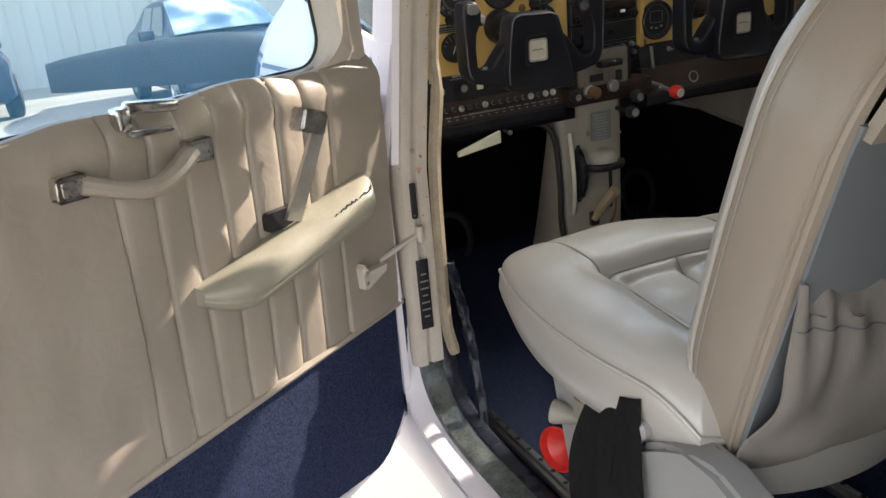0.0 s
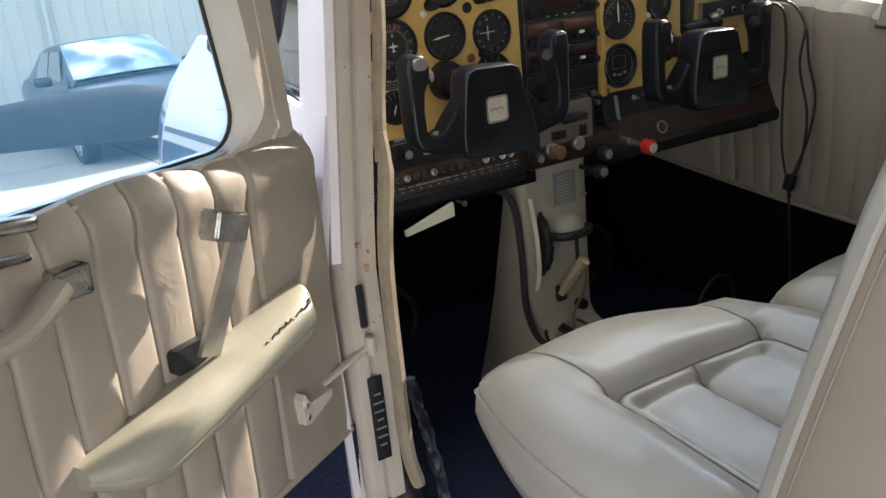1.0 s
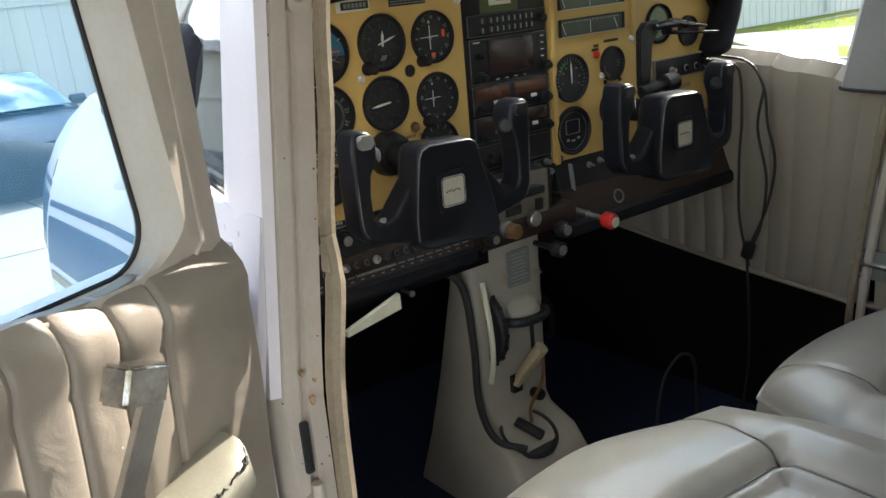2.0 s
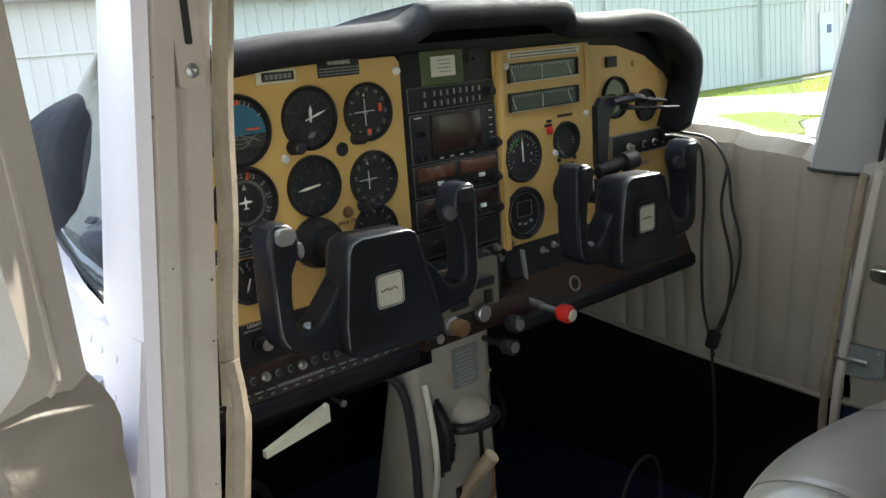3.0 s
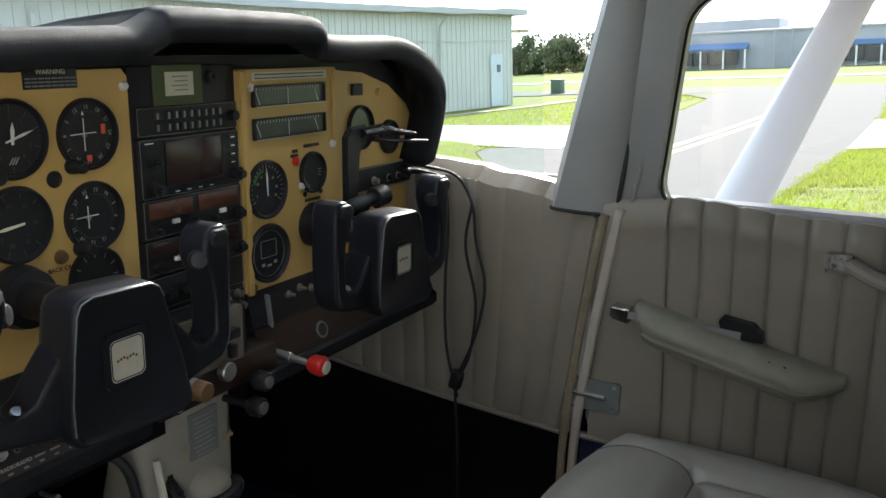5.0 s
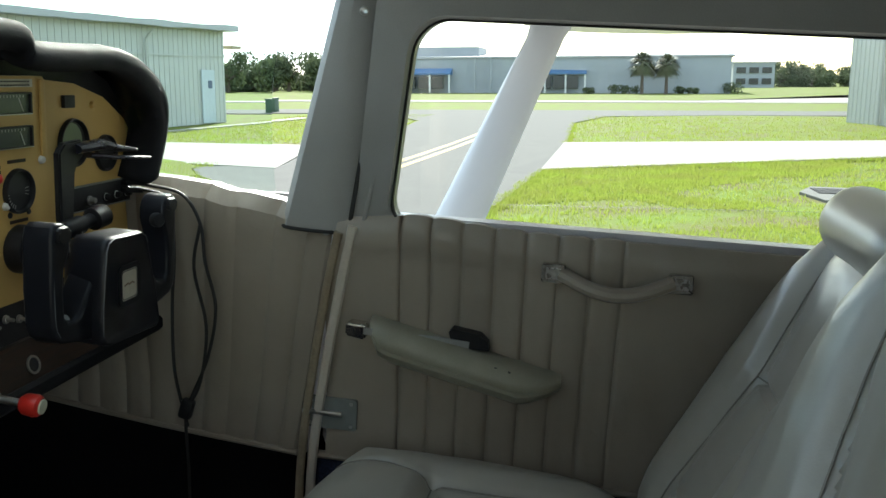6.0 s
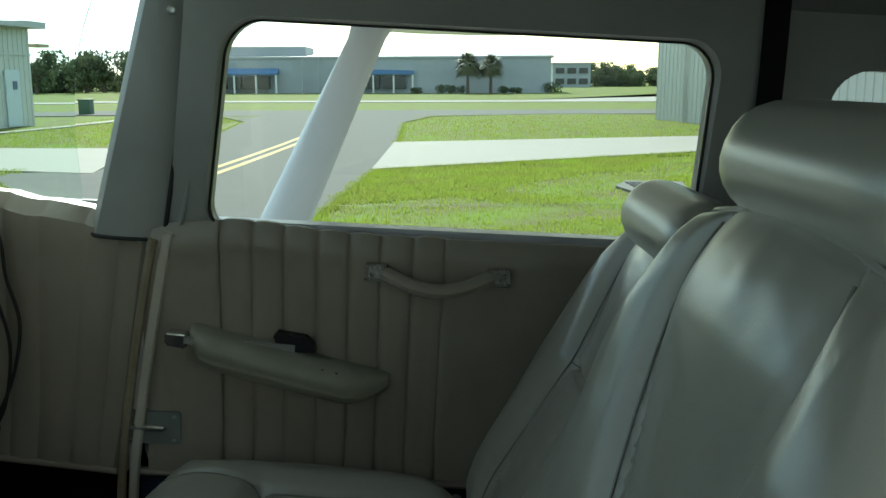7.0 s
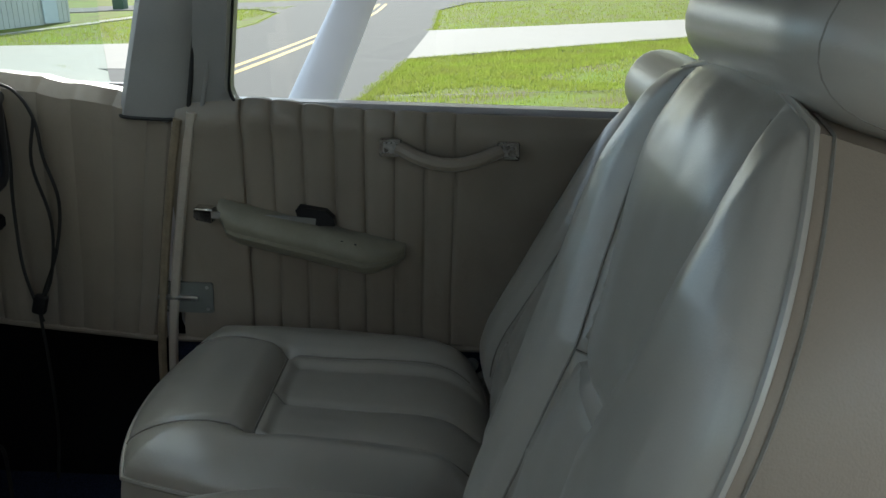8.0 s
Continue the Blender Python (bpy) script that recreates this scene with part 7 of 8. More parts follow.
        for a, b in ((-0.598, 0.80), (-0.605, 0.78)):
            bm = bmesh.new()
            lathe(bm, (xx + sx * 0.003, a + dy, b + dz * 0.6), (sx, 0, 0), [(0, 0.005), (0.003, 0.004), (0.0035, 0)], 10)
            part("bolt", bm, STEEL, fr)
        bm = bmesh.new()
        box(bm, (xx, -0.63 + dy, 0.722), (0.022, 0.05, 0.035), bevel=0.003)
        part("rail_foot", bm, STEEL, s)
        bm = bmesh.new()
        box(bm, (xx, -0.84 + dy, 0.80), (0.012, 0.03, 0.17), (18, 0, 0), 0.003)
        part("rear_leg", bm, STEEL, s)
    bm = bmesh.new()
    plate(bm, [(-0.775, 0.86), (-0.785, 0.92), (-0.81, 0.965), (-0.845, 0.985), (-0.885, 0.995), (-0.93, 1.0), (-0.98, 0.98), (-1.0, 0.93), (-0.98, 0.86)], lambda a, b, t: Vector((x0 + side * t, a + back_dy, b + dz)), 0.205, 0.250)
    bmesh.ops.bevel(bm, geom=bm.edges[:], offset=0.008, segments=2, affect="EDGES")
    part("recline_cover", bm, PLASTIC, s, "beige plastic recliner cover")
    bm = bmesh.new()
    lathe(bm, (x0 + side * 0.238, -0.812 + back_dy, 0.985 + dz), (side, 0, 0), [(0, 0.011), (0.012, 0.013), (0.016, 0.011), (0.017, 0)], 16)
    tube(bm, [(x0 + side * 0.240, -0.812 + back_dy, 0.985 + dz), (x0 + side * 0.240, -0.79 + back_dy, 0.945 + dz)], 0.006, 8)
    part("recline_knob", bm, PLASTIC, s, "beige recline knob")
    return s


GREYVINYL = material("grey_back_vinyl", (0.20, 0.21, 0.215), 0.5, other=(0.17, 0.18, 0.185), scale=8, bump=0.3, bump_scale=500)
pilot = seat(-0.266, 0.0, 17, -0.010, 0.027, 0.0, "grey leather pilot's seat with cloth pocket behind", True)
copilot = seat(0.276, -0.055, 27, 0.035, 0.014, 0.030, "grey leather front passenger seat beside the closed door", False)
# seat height crank, flap and red cup on the pilot's seat
bm = bmesh.new()
lathe(bm, (-0.486, -0.600, 0.898), (-0.55, 0.75, 0.05), [(-0.02, 0.011), (0.0, 0.012), (0.022, 0.0175), (0.026, 0.0165), (0.024, 0.010), (0.012, 0.009), (0.012, 0)], 20)
box(bm, (-0.482, -0.622, 0.905), (0.012, 0.03, 0.05), bevel=0.003)
part("crank_knob", bm, PEDMAT, pilot, "beige seat height crank")
bm = bmesh.new()
sheet(bm, lambda u, v: (Vector((-0.502 - 0.004 * math.sin(3 * u), -0.565 - 0.125 * u, 1.018 - 0.030 * u - 0.055 * u * u + 0.020 * (1 - u) - v * (0.005 + 0.035 * u) + 0.01 * u)), (1, 0, 0)), span(0, 1, 16), span(0, 1, 5), 0.003)
part("side_flap", bm, BAND, pilot, "loose tan leather flap")
bm = bmesh.new()
lathe(bm, (-0.475, -0.560, 0.822), (-0.85, -0.28, 0.12), [(-0.03, 0.010), (-0.01, 0.014), (0.005, 0.03), (0.012, 0.034), (0.013, 0.031), (0.004, 0.027), (-0.006, 0.01), (-0.006, 0)], 26)
part("tow_grip", bm, REDP, tags=("red plastic cup grip beside the pilot's seat frame", "grip"))
# lap belt thrown over the side of the pilot's seat
belt = thing("lap_belt", (-0.5, -0.72, 0.8), "black lap belt webbing hung over the seat's side", "seat belt")
for k, (y0, y1, z1, dx) in enumerate(((-0.720, -0.672, 0.78, 0.0), (-0.752, -0.772, 0.80, 0.006))):
    bm = bmesh.new()
    sheet(bm, lambda u, v: (Vector((-0.508 - dx - 0.012 * math.sin(math.pi * v) - 0.004 * math.sin(u * 5 + v * 3), y0 + (y1 - y0) * v + (u - 0.5) * (0.062 + 0.03 * math.sin(math.pi * v)), 1.012 + 0.02 * (0.5 - u) + (z1 - 1.012) * v)), (1, 0, 0)), span(0, 1, 10), span(0, 1, 20), 0.003)
    part("webbing", bm, BELT, belt)
# seat rails on the floor
for x in (-0.44, -0.10, 0.10, 0.44):
    bm = bmesh.new()
    box(bm, (x, -0.72, 0.700), (0.024, 0.92, 0.012), bevel=0.002)
    box(bm, (x, -0.72, 0.709), (0.010, 0.92, 0.010), bevel=0.002)
    r = part("seat_rail", bm, ALU, tags=("bare metal seat rail with holes on the floor", "seat rail", "seat rails"))
    bm = bmesh.new()
    for k in range(24):
        lathe(bm, (x, -0.29 - 0.036 * k, 0.7142), (0, 0, 1), [(0, 0.0042), (0.0006, 0.0042)], 8)
    part("rail_holes", bm, DIAL, r, tags=("", "", "", "stuff"))

# ---- the airplane outside the cabin ----
nose = thing("airplane_nose", (0, 1.0, 1.1), "white airplane nose with blue stripes and a black-backed propeller", "airplane nose")


def section(y, hw, top, bot, n=40, e=2.5):
    cz, hh = (top + bot) / 2, (top - bot) / 2
    out = []
    for k in range(n):
        t = 2 * math.pi * k / n
        c, s = math.cos(t), math.sin(t)
        out.append(Vector((hw * math.copysign(abs(c) ** (2 / e), c), y, cz + hh * math.copysign(abs(s) ** (2 / e), s))))
    return out


bm = bmesh.new()
loft(bm, [section(0.60, 0.555, 1.50, 0.48), section(0.80, 0.525, 1.485, 0.48), section(1.0, 0.485, 1.455, 0.50), section(1.2, 0.435, 1.415, 0.55), section(1.35, 0.385, 1.37, 0.62), section(1.44, 0.32, 1.32, 0.85), section(1.47, 0.22, 1.27, 0.92)])
part("cowling", bm, PAINT, nose, "white painted engine cowling")
bm = bmesh.new()
ring = section(0.612, 0.556, 1.502, 0.479)
tube(bm, ring + ring[:1], 0.003, 6)
part("cowl_seam", bm, GREYP, nose, "dark seam of the cowling")


def on_cowl(y, z, out=0.002):
    """A point on the left of the nose at a height."""
    if y < 0.6:
        return Vector((-(skin_x(y, z) + out), y, z))
    rows = ((0.60, 0.555, 1.50, 0.48), (0.80, 0.525, 1.485, 0.48), (1.0, 0.485, 1.455, 0.50), (1.2, 0.435, 1.415, 0.55), (1.35, 0.385, 1.37, 0.62))
    for p, q in zip(rows, rows[1:]):
        if p[0] <= y <= q[0]:
            t = (y - p[0]) / (q[0] - p[0])
            hw, top, bot = (p[i] + (q[i] - p[i]) * t for i in (1, 2, 3))
    cz, hh = (top + bot) / 2, (top - bot) / 2
    f = max(0.0, 1 - abs((z - cz) / hh) ** 2.5) ** (1 / 2.5)
    return Vector((-(hw * f + out), y, z))


for z0, z1, mat in ((1.222, 1.231, STRIPE), (1.125, 1.205, STRIPE), (1.095, 1.110, TAN)):
    bm = bmesh.new()
    sheet(bm, lambda u, v: (on_cowl(u, z0 + (z1 - z0) * v - 0.06 * (u - 0.94), 0.003), (1, 0, 0)), span(-0.10, 1.34, 60), span(0, 1, 3), 0.002)
    part("stripe", bm, mat, nose, "dark blue painted stripe" if mat is STRIPE else "tan painted stripe")
bm = bmesh.new()
for k in range(9):
    sheet(bm, lambda u, v: (on_cowl(0.70 + 0.0185 * k + 0.010 * u, 1.262 - 0.1 * (0.0185 * k) + 0.030 * v, 0.003), (1, 0, 0)), span(0, 1, 1), span(0, 1, 2), 0.001)
part("name_bars", bm, TAN, nose, "unreadable painted lettering")
bm = bmesh.new()
lathe(bm, (0, 1.47, 1.13), (0, 1, 0), [(0, 0.16), (0.05, 0.165), (0.12, 0.15), (0.22, 0.10), (0.28, 0.05), (0.31, 0.0)], 32)
sp = part("spinner", bm, PAINT, nose, "white propeller spinner")
for s in (-1, 1):
    bm = bmesh.new()
    rings = []
    for t in span(0, 1, 16):
        x = s * (0.12 + 0.87 * t)
        ch = (0.085 + 0.10 * min(1, t / 0.3) - 0.085 * max(0.0, (t - 0.35) / 0.65) ** 1.3) * (1 if t < 0.96 else 0.92)
        th = 0.022 * (1 - 0.7 * t) + 0.003
        tw = radians(36 - 18 * t) * s
        c, d = math.cos(tw), math.sin(tw)
        cz = 1.13 + (0.105 - 0.068 * t) * (1 if s < 0 else -1) * t
        ring = []
        for k in range(14):
            a = 2 * math.pi * k / 14
            w, q = ch / 2 * math.cos(a), th * math.sin(a)
            ring.append(Vector((x, 1.54 + (q * c - w * d * 0.4), cz + w * abs(c) + q * d * 0.2)))
        rings.append(ring)
    loft(bm, rings)
    part("propeller_blade", bm, PROP, nose, "matt black propeller blade")

for s in (1, -1):
    wing = thing("wing", (s * 0.6, -0.7, 1.75), "white high wing of the airplane with its lift strut", "wing", "wings")
    bm = bmesh.new()
    rings = []
    for t in span(0, 1, 8):
        x = s * (0.46 + 5.0 * t)
        z0 = 1.735 + 0.030 * 5.0 * t
        ch = 1.62 - 0.45 * max(0, t - 0.45)
        prof = [(0.0, 0.07), (0.02, 0.12), (0.12, 0.19), (0.35, 0.21), (0.7, 0.13), (1.0, 0.045), (1.0, 0.035), (0.7, 0.012), (0.35, 0.0), (0.12, 0.005), (0.02, 0.03)]
        rings.append([Vector((x, -0.10 - a * ch, z0 + b)) for a, b in prof])
    loft(bm, rings)
    part("wing_panel", bm, PAINT, wing, "white painted wing panel")
    bm = bmesh.new()
    p0, p1 = Vector((s * 0.60, -0.30 if s > 0 else -0.16, 0.84)), Vector((s * 2.42, -0.522 if s > 0 else -0.40, 1.796))
    rings = []
    for t in span(0, 1, 10):
        c = p0.lerp(p1, t)
        hw = 0.062 + (0.02 * max(0, (t - 0.9) / 0.1))
        rings.append([c + Vector((0.02 * math.sin(a) * -s * 0.4, hw * math.cos(a), 0.020 * math.sin(a))) for a in span(0, 2 * math.pi, 16)[:-1]])
    loft(bm, rings)
    part("lift_strut", bm, STRUTP, wing, "white painted lift strut")
# main undercarriage under the cabin
gear = thing("undercarriage", (0, -0.9, 0.0), "white tubular undercarriage with black tyres under the cabin", "undercarriage")
for s in (1, -1):
    bm = bmesh.new()
    tube(bm, smooth_path([(s * 0.3, -0.95, 0.66), (s * 0.7, -0.98, 0.48), (s * 1.1, -1.0, 0.22)]), [0.035] * 6 + [0.03] * 7, 10)
    part("gear_leg", bm, PAINT, gear)
    bm = bmesh.new()
    lathe(bm, (s * 1.12, -1.0, 0.205), (s, 0, 0), [(-0.02, 0.09), (-0.01, 0.15), (0.01, 0.19), (0.06, 0.205), (0.11, 0.19), (0.13, 0.15), (0.14, 0.09)], 28)
    part("tyre", bm, DARKRUB, gear)
# belly of the cabin
bm = bmesh.new()
rings = []
for y in (-1.68, -0.4, 0.62):
    rings.append([(-0.51, y, 0.655), (-0.495, y, 0.52), (-0.35, y, 0.47), (0.35, y, 0.47), (0.495, y, 0.52), (0.51, y, 0.655)])
loft(bm, rings)
part("belly_skin", bm, PAINT, tags=("white painted belly skin of the airplane", "fuselage skin", "", "structure"))
# cowl deck under the windshield
bm = bmesh.new()
sheet(bm, lambda u, v: (Vector((u, 0.02 + v * (0.55 - 0.80 * abs(u / 0.55) ** 5 - 0.02), 1.46 - 0.115 * abs(u / 0.55) ** 2.2)), (0, 0, -1)), span(-0.46, 0.46, 24), span(0, 1, 6), 0.012)
part("deck_skin", bm, HOOD, tags=("black deck under the windshield", "deck", "", "structure"))

# ---- the airfield ----
ID = Matrix.Identity(4)


def flat(name, pts, z, mat, label, category, th=0.0):
    bm = bmesh.new()
    plate(bm, pts, lambda a, b, t: Vector((a, b, t)), z - 0.05, z)
    return part(name, bm, mat, None, m=ID, smooth=False, tags=(label, category, "", "structure"))


# grass to the horizon, gently uneven, lower under the pavements
bm = bmesh.new()
us = [-900, -300, -100, -40] + span(-20, 80, 50) + [110, 160, 260, 500, 1500]
vs = [-1200, -400, -120, -60] + span(-40, 40, 40) + [60, 120, 400, 1200]
sheet(bm, lambda u, v: (Vector((u, v, -0.03 + (0.05 * noise.noise(Vector((u * 0.08, v * 0.08, 0))) if 6 < u < 80 and v < 0 else 0))), (0, 0, -1)), us, vs, 0.2)
part("ground", bm, GRASS, m=ID, tags=("sunlit green grass of the airfield with dry patches", "grass", "", "structure"))
flat("apron", [(-60, -40), (4.5, -40), (5.0, 0.8), (5.0, 4.0), (12.5, 9.0), (12.5, 18.2), (-60, 26)], 0.004, CONCRETE, "pale concrete apron in front of the hangar", "apron")
flat("taxiway", [(4.0, 0.9), (9.2, 0.72), (15.0, 0.38), (22, 0.28), (33, 0.5), (39, -0.6), (41, -6), (42, -90), (47.5, -90), (47.0, 0), (47.0, 90), (41.5, 90), (41.0, 14), (38, 8.5), (34, 6.8), (27, 6.0), (20.0, 6.2), (15, 5.3), (14.0, 8.2), (12.0, 9.6), (4.0, 9.0)], 0.012, ASPHALT, "grey asphalt taxiway", "taxiway")
flat("drive_right", [(15.0, 0.42), (22.0, 0.34), (24.2, -8.5), (27.5, -30), (21.5, -30), (18.9, -6.9)], 0.020, CONCRETE, "pale concrete drive across the grass", "drive")
flat("drive_left", [(14.4, 5.2), (20.0, 6.3), (20.6, 10.3), (20.9, 15.4), (13.5, 16.2), (15.3, 8.0)], 0.020, CONCRETE, "pale concrete drive to the hangar", "drive")
flat("far_road", [(64, -120), (70, -120), (71, -8), (84, -22), (100, -26), (100, -31), (83, -28), (71, -20), (70, 60), (66, 60), (65, -5)], 0.012, CONCRETE, "pale far road across the grass", "road")
flat("hangar_path", [(24, 13.6), (32.5, 12.8), (36, 12.5), (36, 11.7), (32.5, 12.1), (26, 13.0)], 0.016, CONCRETE, "thin concrete path beside the hangar", "path")
for off in (-0.16, 0.16):
    bm = bmesh.new()
    pts = smooth_path([(8.0, 3.65 + off, 0), (9.5, 3.55 + off, 0), (15, 3.18 + off, 0), (23, 2.92 + off, 0), (32, 2.95 + off, 0), (40, 3.3 + off, 0)])
    for p, q in zip(pts, pts[1:]):
        n = Vector((-(q - p).y, (q - p).x, 0)).normalized() * 0.075
        vs4 = [bm.verts.new(c + Vector((0, 0, 0.0155))) for c in (p - n, q - n, q + n, p + n)]
        bm.faces.new(vs4)
    part("taxi_line", bm, YELLOWP, m=ID, smooth=False, tags=("worn yellow taxiway line", "line", "", "structure"))
flat("grass_island", [(9, 5.9), (11.7, 6.1), (13.2, 6.45), (14.4, 6.75), (15.3, 7.5), (15.9, 8.3), (15.6, 9.2), (14.6, 9.4), (12.5, 9.2), (9, 8.8)], 0.030, GRASS, "small island of patchy grass between the pavements", "grass")
# joints in the concrete
bm = bmesh.new()
for k in range(9):
    box(bm, (-14 + 3.05 * k, 8, 0.0045), (0.02, 24, 0.002))
for k in range(8):
    box(bm, (-6, -12 + 3.8 * k, 0.0045), (21, 0.02, 0.002))
part("apron_joints", bm, DARKRUB, m=ID, smooth=False, tags=("dark joints between the apron slabs", "joint", "", "stuff"))
# concrete pad with a drain grate in the grass
bm = bmesh.new()
plate(bm, [(11.3, -4.3), (12.9, -4.6), (13.1, -3.75), (12.4, -3.45), (11.5, -3.6)], lambda a, b, t: Vector((a, b, t)), -0.05, 0.012)
dp = part("drain_pad", bm, material("weathered_drain_concrete", (0.17, 0.165, 0.145), 0.9, other=(0.10, 0.10, 0.085), scale=4, bump=0.5, bump_scale=60), m=ID, smooth=False, tags=("weathered concrete drain pad set in the grass", "drain"))
for k in range(7):
    part("grate_bar", boxm((12.2 + 0.09 * k, -3.98, 0.019), (0.045, 0.62, 0.014), (0, 0, -10), 0.003, 1), DARKRUB, dp, m=ID)
# grass tufts
bm = bmesh.new()
rnd = random.Random(11)
verts, faces = [], []
def tuft(x, y, h, n):
    for _ in range(n):
        a = rnd.uniform(0, 6.283)
        lean = rnd.uniform(0.1, 0.6) * h
        bx, by = x + rnd.uniform(-0.08, 0.08), y + rnd.uniform(-0.08, 0.08)
        w = 0.006 + 0.006 * rnd.random()
        i = len(verts)
        ca, sa = math.cos(a), math.sin(a)
        verts.extend([(bx - sa * w, by + ca * w, -0.03), (bx + sa * w, by - ca * w, -0.03), (bx + ca * lean, by + sa * lean, h)])
        faces.append((i, i + 1, i + 2))
for _ in range(60000):
    x, y = rnd.uniform(8.0, 22), rnd.uniform(-9.5, 0.6)
    edge_lo = 18.9 + (15.0 - 18.9) * (y + 6.9) / 7.3
    edge_hi = 22.0 - 0.25 * y
    if edge_lo - 0.1 < x < edge_hi + 0.3 or (11.2 < x < 13.2 and -4.65 < y < -3.4) or y > 0.75 - 0.05 * (x - 9) - 0.05:
        continue
    if noise.noise(Vector((x * 0.45, y * 0.45, 3.0))) < -0.12 and rnd.random() < 0.8:
        continue
    tuft(x, y, rnd.uniform(0.012, 0.034), 3)
for _ in range(9000):
    x, y = rnd.uniform(22.5, 40), rnd.uniform(-16, 0.3)
    if x < 22.4 - 0.26 * y or x > 39.5:
        continue
    tuft(x, y, rnd.uniform(0.03, 0.08), 2)
for _ in range(5000):
    x, y = rnd.uniform(21, 40), rnd.uniform(7.2, 13.2)
    tuft(x, y, rnd.uniform(0.03, 0.08), 2)
for _ in range(2500):
    tuft(rnd.uniform(9, 15.2), rnd.uniform(6.6, 8.9), rnd.uniform(0.05, 0.08), 2)
for (x0, y0), (x1, y1), n in (((15.0, 0.42), (18.9, -6.9), 2600), ((22.0, 0.34), (24.2, -8.5), 1600), ((8.5, 0.74), (15.0, 0.38), 1800), ((22.0, 0.28), (33.0, 0.5), 900), ((20.0, 6.2), (27.0, 6.0), 700), ((27.0, 6.0), (34.0, 6.8), 500), ((18.9, -6.9), (20.5, -16.0), 700)):
    for _ in range(n):
        k = rnd.random()
        x, y = x0 + (x1 - x0) * k, y0 + (y1 - y0) * k
        wob = 0.16 * noise.noise(Vector((x * 1.3, y * 1.3, 5.0))) + rnd.gauss(0, 0.06)
        tuft(x + wob, y + wob * 0.6, rnd.uniform(0.015, 0.05), 2)
me = bpy.data.meshes.new("grass_tufts")
me.from_pydata(verts, [], faces)
me.materials.append(BLADE)
tagged(new("grass_tufts", me), "bright green grass blades beside the taxiway", "grass", "", "stuff")
bm.free()


def building(name, p0, p1, depth, h, label, mat, ribs, eave, slope=0.08, category="building"):
    """A shed whose seen wall runs from p0 to p1; depth behind it; ribbed siding, eave and low roof."""
    b = thing(name, (*p0, 0), label, category, m=ID)
    a, c = Vector((*p0, 0)), Vector((*p1, 0))
    d = (c - a).normalized()
    n = Vector((d.y, -d.x, 0))
    L = (c - a).length
    bm = bmesh.new()
    box_pts = [(0, 0), (L, 0), (L, -depth), (0, -depth)]
    plate(bm, box_pts, lambda u, v, t: a + d * u + n * v + Vector((0, 0, t)), -0.02, h - 0.02)
    part("wall", bm, mat, b, smooth=False)
    if ribs:
        bm = bmesh.new()
        k, cnt = 0.0, int(L / ribs)
        for i in range(cnt + 1):
            u = i * ribs
            plate(bm, [(u - 0.02, 0), (u + 0.02, 0), (u + 0.014, 0.022), (u - 0.014, 0.022)], lambda s, v, t: a + d * s + n * v + Vector((0, 0, t)), 0.0, h - 0.1)
        part("wall_rib", bm, mat, b, smooth=False, tags=("", "", "", "stuff"))
    bm = bmesh.new()
    loft(bm, [[a + d * u + n * (eave) + Vector((0, 0, h - 0.10)), a + d * u + n * eave + Vector((0, 0, h + 0.12)), a + d * u - n * depth * 0.5 + Vector((0, 0, h + slope * depth * 0.5 + 0.1)), a + d * u - n * depth + Vector((0, 0, h + 0.1)), a + d * u - n * depth + Vector((0, 0, h - 0.1))] for u in (-0.25, L + 0.35)])
    part("roof", bm, ROOFM, b, smooth=False)
    return b, a, d, n, L


hg, A0, D0, N0, L0 = building("hangar", (-20, 20.3), (32.6, 14.35), 16, 3.72, "pale ribbed metal hangar with a side door", METALW, 0.30, 0.5)
bm = bmesh.new()
plate(bm, rounded(L0 - 1.75, 0.02, L0 - 0.85, 2.07, 0.01), lambda u, v, t: A0 + D0 * u + N0 * t + Vector((0, 0, v)), 0.02, 0.07)
dr = part("side_door", bm, DOORW, hg, "pale blue side door", smooth=False)
bm = bmesh.new()
box(bm, A0 + D0 * (L0 - 1.2) + N0 * 0.08 + Vector((0, 0, 1.5)), (0.25, 0.02, 0.3), (0, 0, math.degrees(math.atan2(D0.y, D0.x))))
part("door_sign", bm, STRIPE, dr, "blue sign on the door")
for u in (L0 - 5.2, L0 - 12.5, L0 - 20.5, L0 - 31.2, L0 - 38.0):
    bm = bmesh.new()
    tube(bm, [A0 + D0 * u + N0 * 0.45 + Vector((0, 0, 3.5)), A0 + D0 * u + N0 * 0.12 + Vector((0, 0, 3.15)), A0 + D0 * u + N0 * 0.09 + Vector((0, 0, 0.1))], 0.05, 8)
    part("downspout", bm, METALW if u > 20 else TAN, hg, "metal downspout")
bm = bmesh.new()
box(bm, A0 + D0 * (L0 + 0.35) + Vector((0.3, 0, 3.0)), (0.7, 0.5, 0.12), (0, 0, -7))
part("lamp_arm", bm, TAN, hg, "tan bracket lamp at the corner")
bm = bmesh.new()
box(bm, A0 + D0 * (L0 * 0.5) + N0 * 0.03 + Vector((0, 0, 2.62)), (L0, 0.05, 0.06), (0, 0, math.degrees(math.atan2(D0.y, D0.x))))
part("wall_girt", bm, METALW, hg, smooth=False)
h2, A2, D2, N2, L2 = building("hangar", (34.9, -9.64), (14.0, -13.2), 14, 4.6, "beige ribbed metal hangar across the grass", METALW, 0.35, 0.1, 0.05)
bm = bmesh.new()
